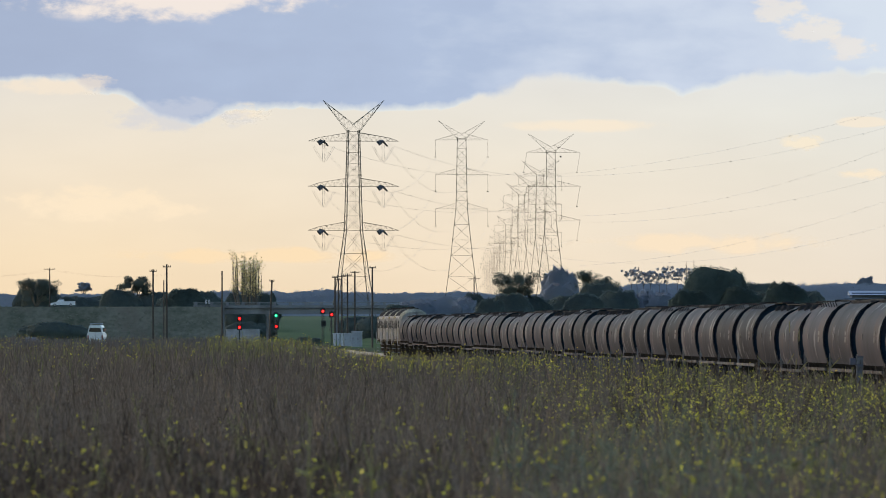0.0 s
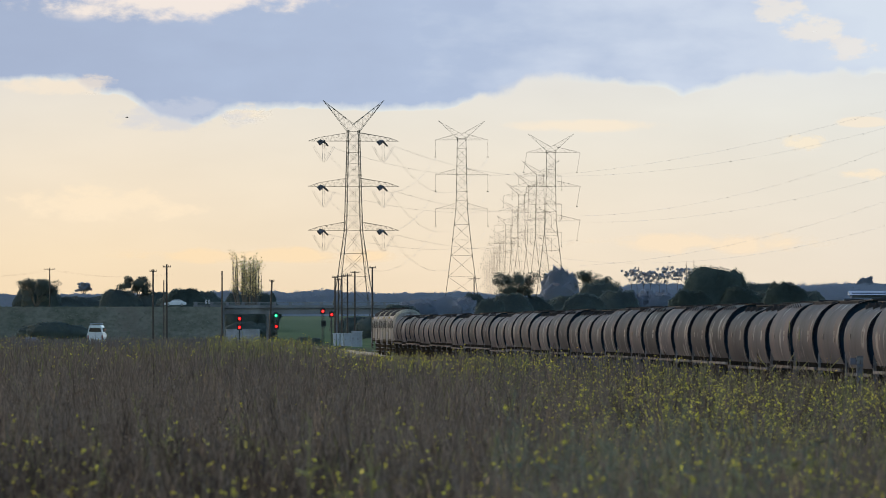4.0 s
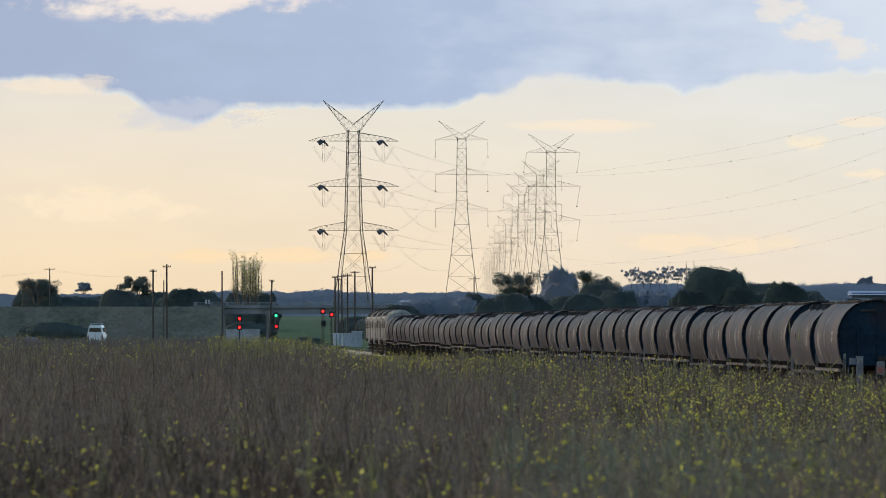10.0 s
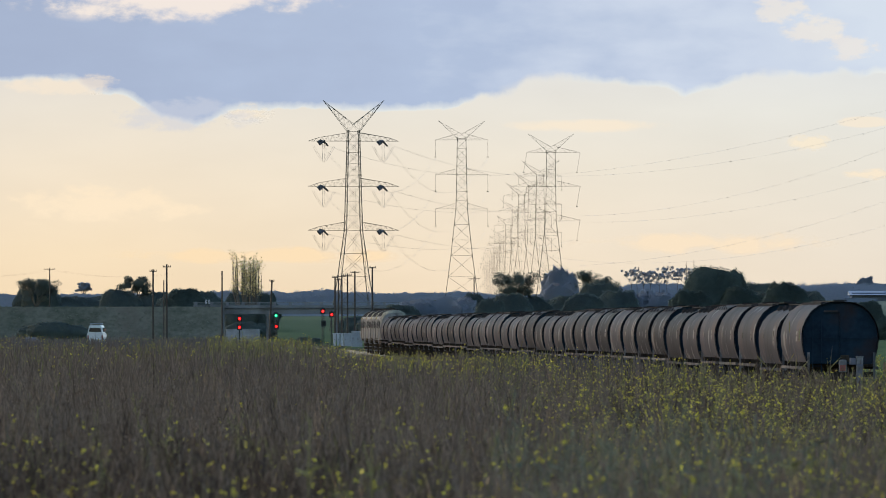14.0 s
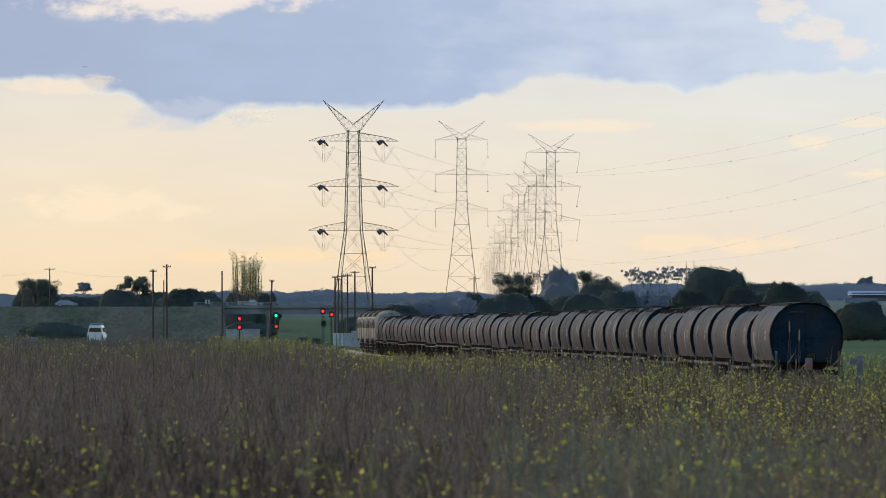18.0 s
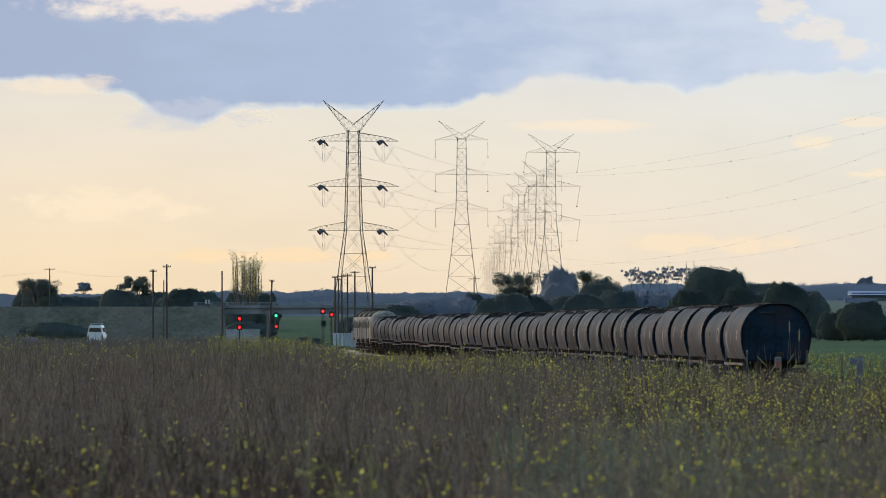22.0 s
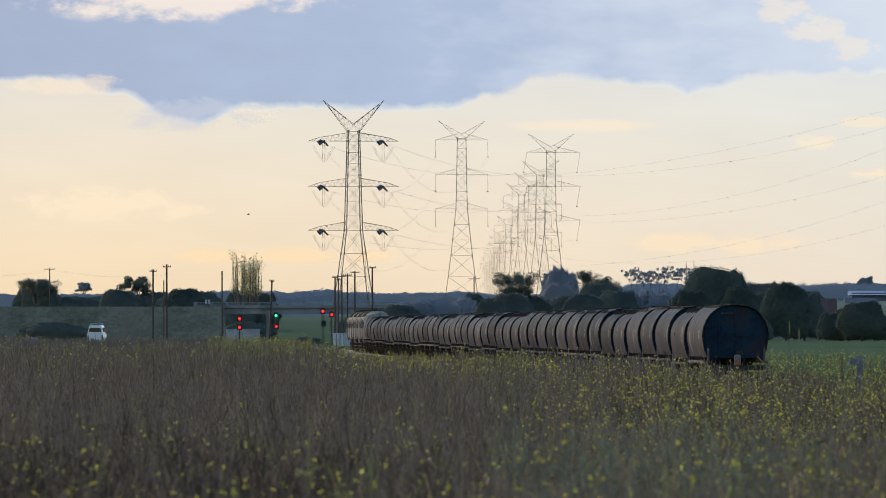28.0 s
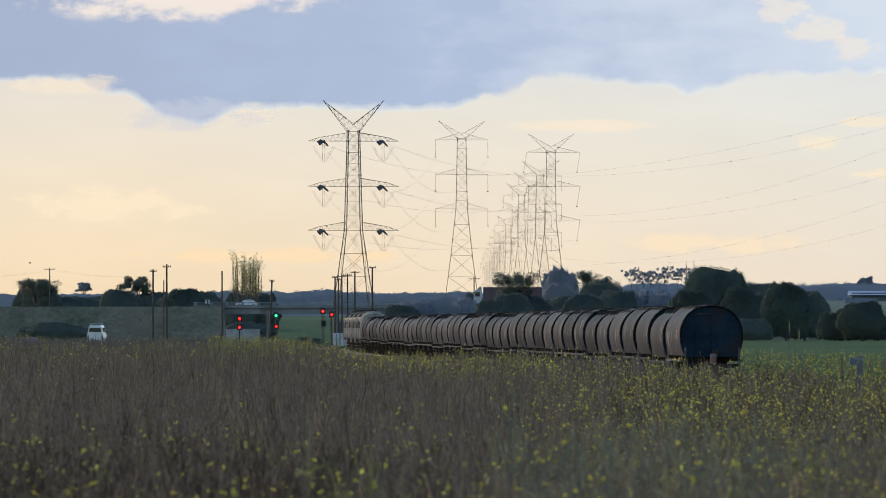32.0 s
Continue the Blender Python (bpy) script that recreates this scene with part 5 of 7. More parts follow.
for x, top in ((51.73, 16.56), (53.28, 17.03)):
    snag = thing("dead_tree", "thin bare dead tree standing behind the dark evergreen", "tree", pose(x, 2200.0 + 22, ground_z(x, 2222)))
    g = Shape()
    hh = top - ground_z(x, 2222)
    g.tube([(0, 0, -0.3), (0.1, 0, hh * 0.5), (0.05, 0.1, hh)], [0.16, 0.10, 0.03], 6)
    for q in range(9):
        a, z = 2.1 * q, hh * (0.55 + 0.045 * q)
        g.rod((0.08, 0.03, z), (0.08 + 0.7 * math.cos(a), 0.7 * math.sin(a), z + 1.1), 0.035, 4, 0.012)
    part("trunk", g, BARK, snag)
tree("poplar_tree", 7, 13.9, 7.6, "poplar", "upright thin-leaved poplar standing beside the road bridge", pose(-43.33, 2330, 6.2), LEAF_POPLAR)


def far_woods():
    """The long low woods on the far rise, in one mass."""
    rng = np.random.default_rng(5)
    cs, rs, near, nr = [], [], [], []
    for i in range(3000):
        d = 4100 + 700 * rng.random()
        a = rng.uniform(-0.047, 0.056)
        top = 17.2 + 1.5 * noise.noise((a * 205, 1.3, 0)) + 1.0 * noise.noise((a * 800, 7.1, 0)) + 4.2 * min(1, max(0, (a - 0.0135) / 0.0055)) - 0.9 * (a < -0.026) + 0.4 * math.exp(-((a - 0.0205) / 0.004) ** 2)
        top *= d / 4450
        floor = ground_z(0, d) - 0.5
        z = floor + (top - 1.3 - floor) * rng.random() ** 0.5
        cs.append((a * d, d, z))
        rs.append(1.2 + 1.0 * rng.random())
    for i in range(900):
        d, a = 4050 + 60 * rng.random(), rng.uniform(0.013, 0.056)
        floor = ground_z(0, d) - 0.5
        top = (17.6 + 3.9 * min(1, max(0, (a - 0.0135) / 0.0055))) * d / 4450
        cs.append((a * d, d, floor + (top - 1.0 - floor) * (i % 30) / 30))
        rs.append(2.2)
    for i in range(1500):
        d = 2700 + 180 * rng.random()
        a = rng.uniform(-0.047, -0.003)
        top = (12.3 + 1.0 * noise.noise((a * 230, 4.3, 0)) + 0.7 * noise.noise((a * 900, 2.1, 0)) + 1.2 * math.exp(-((a + 0.0115) / 0.0018) ** 2)) * d / 2800
        floor = ground_z(0, d) - 0.8
        near.append((a * d, d, floor + (top - 1.0 - floor) * rng.random() ** 0.6))
        nr.append(0.8 + 0.6 * rng.random())
    v, q, nm = leaf_cloud(rng, np.array(cs), np.array(rs), 46, 0.6, 0.7, 0.0, 1.0, 0.2, 0.8)
    v2, q2, nm2 = leaf_cloud(rng, np.array(near), np.array(nr), 85, 0.4, 0.7, 0.0, 1.0, 0.2, 0.8)
    v, q, nm = np.concatenate([v, v2]), np.concatenate([q, q2 + len(v)]), np.concatenate([nm, nm2])
    # the closed canopy under the sprays
    for d0, d1, a0, a1, kind in ((4040, 4500, -0.047, 0.056, 0), (2690, 2830, -0.047, -0.003, 1)):
        na, nd = 520, 5
        cv, cn = [], []
        for j in range(nd):
            for i in range(na):
                a = a0 + (a1 - a0) * i / (na - 1)
                d = d0 + (d1 - d0) * j / (nd - 1)
                floor = ground_z(0, d) - 0.8
                if kind == 0:
                    top = (17.2 + 1.5 * noise.noise((a * 205, 1.3, 0)) + 4.2 * min(1, max(0, (a - 0.0135) / 0.0055)) - 0.9 * (a < -0.026) + 0.4 * math.exp(-((a - 0.0205) / 0.004) ** 2)) * d / 4450
                else:
                    top = (12.3 + 1.0 * noise.noise((a * 230, 4.3, 0)) + 1.2 * math.exp(-((a + 0.0115) / 0.0018) ** 2)) * d / 2800
                lump = 0.7 * noise.noise((a * 1100, j * 3.1, 5.0)) + 0.5 * noise.noise((a * 2600, j * 3.1, 8.0))
                z = floor if j in (0, nd - 1) else floor + (top - 0.5 + lump - floor) * (0.72, 0.95, 0.95)[j - 1]
                cv.append((a * d, d - (6 if j == 1 else 0), z))
                cn.append((0.0, -0.62, 0.78))
        cq = np.array([(j * na + i, j * na + i + 1, (j + 1) * na + i + 1, (j + 1) * na + i) for j in range(nd - 1) for i in range(na - 1)])
        v, q, nm = np.concatenate([v, np.array(cv)]), np.concatenate([q, cq + len(v)]), np.concatenate([nm, np.array(cn)])
    sheet("far_woods", v, q, LEAF_HAZED, "long belt of woods on the far rise, coloured blue for haze", "woods", "stuff", normals=nm)


far_woods()


# ---- road on its bank, and the bridge over the line ----
ROAD_D, ROAD_Z = 2200.0, 7.04
SPAN_A, SPAN_B = -46.5, -11.18


def road_z(x):
    """The road's level: flat over the bridge, falling away to the east."""
    return max(1.2, ROAD_Z - 0.062 * max(0.0, x - 33.0))


def bank(name, x0, x1):
    """A grassed bank that carries the road, with an uneven slope."""
    n = max(2, int(abs(x1 - x0) / 2.5))
    v, q = [], []
    prof = [(-17.0, -0.3), (-14.0, 0.6), (-10.5, 2.6), (-7.5, 4.9), (-5.6, ROAD_Z - 0.25), (-5.0, ROAD_Z - 0.02), (5.0, ROAD_Z - 0.02), (7.5, ROAD_Z - 1.6), (16.0, -0.3)]
    for i in range(n + 1):
        x = x0 + (x1 - x0) * i / n
        for a, z in prof:
            wob = 0.5 * noise.noise((x / 6, a / 3, 2.0)) if 0.2 < z < ROAD_Z - 0.3 else 0
            v.append((x, ROAD_D + a + wob, (z + wob * 0.5) * (road_z(x) / ROAD_Z if z > 0 else 1)))
    k = len(prof)
    q = [(i * k + j, (i + 1) * k + j, (i + 1) * k + j + 1, i * k + j + 1) for i in range(n) for j in range(k - 1)]
    ob = sheet(name, v, q, BANK_GRASS, "rough dark grass bank carrying the road", "embankment", "structure")
    ob.data.shade_smooth()
    r = Shape()
    r.loft([[(x, ROAD_D - 4.2, road_z(x) - 0.1), (x, ROAD_D + 4.2, road_z(x) - 0.1), (x, ROAD_D + 4.2, road_z(x)), (x, ROAD_D - 4.2, road_z(x))] for x in sorted({x0, x1, *[k for k in (33.0, 80.0, 127.0) if x0 < k < x1]})])
    road = new("road", r.mesh("road", ASPHALT))
    tagged(road, "worn asphalt road along the bank top", "road", kind="structure")
    rng = np.random.default_rng(int(abs(x0)) + 3)
    a = rng.uniform(-16.5, -5.2, 2600)
    z = np.interp(a, [p[0] for p in prof[:6]], [p[1] for p in prof[:6]])
    xs = rng.uniform(x0, x1, len(a))
    cs = np.stack([xs, ROAD_D + a - 0.1, z * np.array([road_z(k) for k in xs]) / ROAD_Z + 0.08], axis=1)
    v, q, nm = leaf_cloud(rng, cs, np.full(len(cs), 0.35), 7, 0.26, 0.5, 0.0, 0.8, 0.15, 1.0)
    sheet("bank_grass", v, q, BANK_TUFT, "tufts of rough grass on the road bank", "grass", "stuff", normals=nm)


bank("embankment_west", -330.0, SPAN_A)
bank("embankment_east", SPAN_B, 330.0)


def road_bridge():
    b = thing("road_bridge", "low concrete road bridge with posts and rails along its deck", "bridge")
    d = Shape()
    d.box(SPAN_A - 1.5, SPAN_B + 1.5, ROAD_D - 5.0, ROAD_D + 5.0, ROAD_Z - 0.35, ROAD_Z)
    part("deck", d, CONCRETE, b)
    for y in (-4.2, -1.4, 1.4, 4.2):
        g = Shape()
        g.box(SPAN_A - 1.0, SPAN_B + 1.0, ROAD_D + y - 0.3, ROAD_D + y + 0.3, ROAD_Z - 1.55, ROAD_Z - 0.35, 0.05)
        part("girder", g, CONCRETE, b)
    for x in (-36.75, -22.48):
        p = Shape()
        p.box(x - 0.55, x + 0.55, ROAD_D - 5.0, ROAD_D + 5.0, ROAD_Z - 2.15, ROAD_Z - 1.55, 0.06)
        part("pier_cap", p, CONCRETE, b)
        for y in (-3.6, 0, 3.6):
            p = Shape()
            p.rod((x, ROAD_D + y, -0.4), (x, ROAD_D + y, ROAD_Z - 2.15), 0.42, 12)
            part("pier_column", p, CONCRETE, b)
    for x, s in ((SPAN_A, 1), (SPAN_B, -1)):
        a = Shape()
        a.box(x - 1.2, x + 0.6, ROAD_D - 5.2, ROAD_D + 5.2, -0.4, ROAD_Z - 0.36, 0.05)
        part("abutment", a, CONCRETE, b)
    for y in (-4.85, 4.85):
        k = Shape()
        k.box(SPAN_A - 6, SPAN_B + 6, ROAD_D + y - 0.18, ROAD_D + y + 0.18, ROAD_Z, ROAD_Z + 0.28, 0.03)
        part("kerb_beam", k, CONCRETE, b)
        for z in (0.55, 0.85):
            r = Shape()
            r.box(SPAN_A - 6, SPAN_B + 6, ROAD_D + y - 0.05, ROAD_D + y + 0.05, ROAD_Z + z - 0.05, ROAD_Z + z + 0.05, 0.01)
            part("rail", r, BRIDGE_STEEL, b)
        post = None
        n = 15
        for i in range(n):
            x = SPAN_A - 5.5 + (SPAN_B - SPAN_A + 11) * i / (n - 1)
            if post is None:
                s = Shape()
                s.box(-0.22, 0.22, -0.12, 0.12, 0, 1.0, 0.03)
                post = part("post", s, CONCRETE, b)
                post.matrix_basis = pose(x, ROAD_D + y, ROAD_Z)
            else:
                part_like(post, pose(x, ROAD_D + y, ROAD_Z))


road_bridge()


sign = thing("road_sign", "small pair of white chevron boards beside the bridge end", "sign", pose(-49.41, 2194.5, ROAD_Z))
for dx in (-0.32, 0.32):
    g = Shape()
    g.box(dx - 0.2, dx + 0.2, -0.03, 0.03, 0.55, 1.45, 0.01)
    board = part("board", g, WHITE_PAINT, sign)
    for z in (0.75, 1.1):
        c = Shape()
        for sz in (-1, 1):
            c.rod((dx - 0.14, -0.04, z + sz * 0.16), (dx + 0.12, -0.04, z), 0.04, 4)
        part("chevron", c, SIGNAL_BLACK, board, "black chevron")
    g = Shape()
    g.rod((dx, 0.05, -0.3), (dx, 0.05, 1.4), 0.04, 6)
    part("post", g, GRIME, sign)


# ---- poles, signals and lineside huts ----
def pole(x, d, top, r, arms, lean, label, group=""):
    h = top - 0.0
    p = thing("pole", label, "pole", pose(x, d, 0, 0, lean, 0), group)
    g = Shape()
    g.rod((0, 0, -0.6), (0, 0, h), r, 8, r * 0.72)
    part("shaft", g, POLE_WOOD, p, smooth=True)
    for z, w in arms:
        a = Shape()
        a.box(-w, w, -0.16, -0.04, h - z - 0.06, h - z + 0.06, 0.01)
        arm_ob = part("crossarm", a, POLE_WOOD, p)
        for k in (-0.9, -0.45, 0.45, 0.9):
            i = Shape()
            i.rod((w * k, -0.1, h - z + 0.05), (w * k, -0.1, h - z + 0.26), 0.05, 6, 0.03)
            part("insulator", i, INSULATOR, arm_ob)
    return p


OLD = "old dark timber pole beside the railway"
for x, d, top, r, arms, lean in [
        (-90.29, 2400, 16.36, 0.17, [(0.35, 1.2)], 0), (-44.37, 1600, 11.65, 0.17, [(0.3, 0.55)], 0), (-41.23, 1560, 12.19, 0.17, [(0.4, 0.6)], 0), (-50.74, 1900, 11.32, 0.13, [], 0),
        (-35.93, 1700, 11.91, 0.16, [], 0), (-24.97, 1500, 9.57, 0.16, [(0.15, 0.35)], 2.6), (-17.04, 1650, 10.85, 0.16, [(0.2, 0.5)], 0), (-17, 1700, 10.72, 0.15, [(0.2, 0.5)], 0),
        (-15.48, 1600, 10.87, 0.15, [(0.3, 0.6)], 0), (-14.98, 1640, 11.24, 0.15, [(0.3, 0.7)], 0), (-13.66, 1620, 11.49, 0.16, [(0.25, 0.7)], 0), (-9.8, 1450, 11.15, 0.15, [(0.1, 0.5)], 0),
        (7.73, 2600, 15.09, 0.18, [(0.4, 1.4)], 0), (-98.26, 2450, 12.93, 0.32, [], 0)]:
    pole(x, d, top, r, arms, lean, OLD)


g = Shape()
for off in (-0.9, 0.9):
    for xa, za, xb, zb in ((-113.38, 15.06, -90.29, 15.97), (-90.29, 15.97, -62.79, 14.81)):
        wire(g, (xa + off, 2400 + off, za), (xb + off, 2400 - 0.1, zb), 1.1, 0.007, 10)
line = thing("overhead_wire", "thin overhead wires running between poles", "cable")
part("wires", g, GRIME, line)["kind"] = "stuff"


def signal(x, d, z_head, heads, label, side=0.0):
    """A lineside colour-light signal: mast, heads with backboards and hoods, lit lenses."""
    s = thing("railway_signal", label, "signal", pose(x, d, 0), "railway signals")
    m = Shape()
    m.rod((0, 0.25, -0.5), (0, 0.25, z_head + 0.5), 0.07, 8)
    part("mast", m, SIGNAL_BLACK, s)
    ld = Shape()
    for k in range(int((z_head - 0.5) / 0.4)):
        ld.rod((-0.2, 0.42, 0.4 + k * 0.4), (0.2, 0.42, 0.4 + k * 0.4), 0.015)
    for k in (-0.2, 0.2):
        ld.rod((k, 0.42, 0), (k, 0.42, z_head), 0.018)
    part("ladder", ld, SIGNAL_BLACK, s)
    for dx, z, lens in heads:
        h = Shape()
        h.box(dx - 0.36, dx + 0.36, 0.0, 0.14, z - 0.42, z + 0.46, 0.1)
        head = part("head", h, SIGNAL_BLACK, s)
        if lens:
            g = Shape()
            g.disc((dx, -0.03, z), (0, 1, 0), 0.205, 0.05, 16)
            part("lens", g, lens, head, "lit red lens" if lens is RED_LENS else "lit green lens")
            g = Shape()
            g.disc((dx, -0.06, z), (0, 1, 0), 0.06, 0.02, 10)
            part("lamp_core", g, RED_CORE if lens is RED_LENS else GREEN_CORE, head)
        hood = Shape()
        pts = [(math.cos(radians(a)) * 0.27, math.sin(radians(a)) * 0.27) for a in range(-20, 201, 20)]
        hood.loft([[(dx + a, y, z + b) for a, b in pts] + [(dx + a * 0.9, y, z + b * 0.9) for a, b in reversed(pts)] for y in (-0.34, 0.0)])
        part("hood", hood, SIGNAL_BLACK, head)
    return s


signal(-28.22, 1450, 4.1, [(0, 4.02, RED_LENS), (0, 2.8, RED_LENS)], "two-headed railway signal showing red over red")
signal(-23.16, 1450, 4.49, [(0, 4.41, GREEN_LENS), (0.05, 2.92, RED_LENS)], "two-headed railway signal showing green over red")
signal(-17.23, 1500, 5.19, [(0, 5.11, RED_LENS), (0.1, 3.32, None)], "railway signal with one red light and a dark lower head")
signal(-16.19, 1520, 4.73, [(0, 4.64, RED_LENS)], "single-headed railway signal showing red")


def hut(name, x0, x1, d, z0, z1, depth, label, category, mat=None, doors=1):
    w, h = x1 - x0, z1 - z0
    t = thing(name, label, category, pose((x0 + x1) / 2, d, z0), "lineside cabinets" if name == "equipment_cabinet" else "")
    b = Shape()
    b.box(-w / 2, w / 2, 0, depth, 0, h - 0.12, 0.03)
    part("body", b, mat or CABINET_GREY, t)
    r = Shape()
    r.box(-w / 2 - 0.08, w / 2 + 0.08, -0.08, depth + 0.08, h - 0.12, h, 0.05)
    part("roof", r, mat or CABINET_GREY, t)
    for k in range(doors):
        dd = Shape()
        a = -w / 2 + 0.08 + (w - 0.16) * k / doors
        dd.box(a + 0.03, a + (w - 0.16) / doors - 0.03, -0.03, 0.0, 0.15, h - 0.25, 0.01)
        door = part("door", dd, mat or CABINET_GREY, t)
        hd = Shape()
        hd.box(a + 0.12, a + 0.18, -0.07, -0.03, h * 0.45, h * 0.55)
        part("handle", hd, SIGNAL_BLACK, door)
    return t


hut("equipment_cabinet", -13.14, -11.59, 1500, 0.0, 2.27, 1.2, "pale grey lineside equipment hut", "cabinet", doors=2)
hut("equipment_cabinet", -14.65, -13.49, 1540, 0.0, 1.92, 1.0, "pale grey lineside equipment cabinet", "cabinet")
for a in (589.5, 596.0, 602.5):
    hut("equipment_cabinet", (a - 784) * 1560 / 18500, (a - 779) * 1560 / 18500, 1560, 0.0, 1.9, 0.6, "narrow white lineside cabinet", "cabinet", WHITE_PAINT)
hut("relay_hut", -33.21, -28.11, 1600, 0.0, 2.48, 3.0, "long weathered grey relay hut with a flat roof", "hut", HUT_GREY, doors=4)
SHED_TOP = 15.4 - 10.1
SHED = hut("farm_shed", 152.63, 186.0, 3900, 10.1, 15.4, 22.0, "long pale-roofed farm shed on the far rise", "shed", SHED_WALL, doors=5)
roof = Shape()
roof.loft([[(x, -4.0, SHED_TOP - 0.9), (x, 11.0, SHED_TOP + 0.65), (x, 26.0, SHED_TOP - 0.9)] for x in (-17.6, 17.6)])
part("gable_roof", roof, ROOF_IRON, SHED, "long pale iron roof")
hut("farm_building", 142.2, 153.4, 3700, 10.9, 12.9, 8.0, "low pale farm building below the shed", "building", SHED_WALL, doors=3)


# ---- vehicles ----
def car(name, style, paint, label):
    """A road car that faces +x, its wheels on z = 0."""
    c = thing(name, label, "car", group="cars on the road")
    L, W = (5.2, 0.92) if style == "ute" else (4.7, 0.90)
    low = [(-L / 2, 0.35), (-L / 2, 0.75), (-L / 2 + 0.12, 0.92), (L / 2 - 1.3, 0.95), (L / 2 - 0.15, 0.78), (L / 2, 0.62), (L / 2, 0.32)]
    body = Shape()
    body.loft([[(x * k, y, z if z > 0.5 else z + (1 - k) * 0.5) for x, z in low] for y, k in ((-W, 0.985), (-W + 0.08, 1.0), (W - 0.08, 1.0), (W, 0.985))])
    bd = part("body", body, paint, c, smooth=True)
    if style == "ute":
        cab = [(-0.35, 0.93), (-0.25, 1.5), (-0.1, 1.62), (0.75, 1.62), (1.35, 0.95)]
        win = [(-0.22, 1.0), (-0.14, 1.5), (0.70, 1.52), (1.15, 1.0)]
    else:
        cab = [(-1.95, 0.92), (-1.35, 1.36), (-0.9, 1.46), (0.1, 1.47), (0.4, 1.42), (1.15, 0.95)]
        win = [(-1.55, 0.98), (-1.15, 1.34), (0.1, 1.38), (0.35, 1.34), (0.95, 0.99)]
    cb = Shape()
    cb.loft([[(x, y, z) for x, z in cab] if abs(y) < W - 0.1 else [(x, y, 0.92 + (z - 0.92) * 0.6) for x, z in cab] for y in (-W + 0.04, -W + 0.2, W - 0.2, W - 0.04)])
    part("cabin", cb, paint, c, smooth=True)
    for sg in (-1, 1):
        w = Shape()
        a = [[(x, sg * (W - 0.10) + e, z) for x, z in win] for e in (-0.02, 0.02)]
        w.loft(a)
        part("side_window", w, GLASS_DARK, c)
    for x, n in ((L / 2 - 0.05, "headlight"), (-L / 2 + 0.03, "tail_light")):
        for sg in (-1, 1):
            li = Shape()
            li.box(x - 0.05, x + 0.05, sg * 0.62 - 0.2, sg * 0.62 + 0.2, 0.58, 0.74, 0.02)
            part(n, li, CABINET_GREY if n == "headlight" else RED_PAINT, c)
    if style == "ute":
        tr = Shape()
        tr.box(-L / 2 - 0.05, -0.4, -W, W, 0.9, 1.12, 0.03)
        part("tray", tr, paint, c)
    for x in (-L / 2 + 0.95, L / 2 - 0.9):
        for sg in (-1, 1):
            w = Shape()
            w.disc((0, 0, 0), (0, 1, 0), 0.33, 0.2, 16)
            wh = part("wheel", w, RUBBER, c)
            wh.matrix_basis = pose(x, sg * (W - 0.1), 0.33)
            rm = Shape()
            rm.disc((0, sg * 0.1, 0), (0, 1, 0), 0.2, 0.03, 12)
            part("rim", rm, CAR_SILVER, wh)
    return c


def truck(label, m, box_len=5.5, name="truck", box_top=3.15, box_paint=None):
    """A cab-over truck that faces +x with a pale box body."""
    t = thing(name, label, "truck", m)
    c = Shape()
    c.loft([[(x, y, z) for x, z in ((1.2, 0.5), (1.2, 2.5), (1.4, 2.65), (2.7, 2.6), (3.0, 1.7), (3.05, 0.5))] for y in (-1.15, 1.15)])
    part("cab", c, WHITE_PAINT, t)
    g = Shape()
    g.loft([[(x, y, z) for x, z in ((2.745, 2.48), (2.83, 2.22), (2.87, 2.24), (2.785, 2.50))] for y in (-0.9, 0.9)])
    part("windscreen", g, GLASS_DARK, t)
    for sg in (-1, 1):
        s = Shape()
        a, b = sorted((sg * 1.14, sg * 1.17))
        s.box(1.7, 2.6, a, b, 1.6, 2.3)
        part("side_window", s, GLASS_DARK, t)
        mi = Shape()
        a, b = sorted((sg * 1.25, sg * 1.45))
        mi.box(2.6, 2.7, a, b, 1.6, 2.2, 0.02)
        part("mirror", mi, SIGNAL_BLACK, t)
        li = Shape()
        li.box(3.04, 3.08, sg * 0.8 - 0.2, sg * 0.8 + 0.2, 0.85, 1.05, 0.01)
        part("headlight", li, CABINET_GREY, t)
    b = Shape()
    b.box(1.0 - box_len, 1.0, -1.2, 1.2, 1.0, box_top, 0.04)
    part("box_body" if box_top > 2 else "flat_tray", b, box_paint or WHITE_PAINT, t)
    f = Shape()
    f.box(1.0 - box_len, 2.9, -0.5, 0.5, 0.6, 1.0)
    part("chassis", f, GRIME, t)
    sp = Shape()
    sp.loft([[(x, y * k, z) for x, z in ((1.3, 2.6), (1.35, 3.1), (1.8, 3.12), (2.5, 2.62))] for y, k in ((-1.05, 1), (-0.8, 1), (0.8, 1), (1.05, 1))])
    part("roof_spoiler", sp, HUT_GREY, t, "grey roof spoiler", smooth=True)
    bp = Shape()
    bp.box(2.9, 3.12, -1.15, 1.15, 0.45, 0.75, 0.03)
    part("bumper", bp, CABINET_GREY, t)
    for x in (2.2, 2.2 - box_len * 0.85):
        for sg in (-1, 1):
            w = Shape()
            w.disc((0, 0, 0), (0, 1, 0), 0.46, 0.26, 16)
            wh = part("wheel", w, RUBBER, t)
            wh.matrix_basis = pose(x, sg * 1.0, 0.46)
    return t


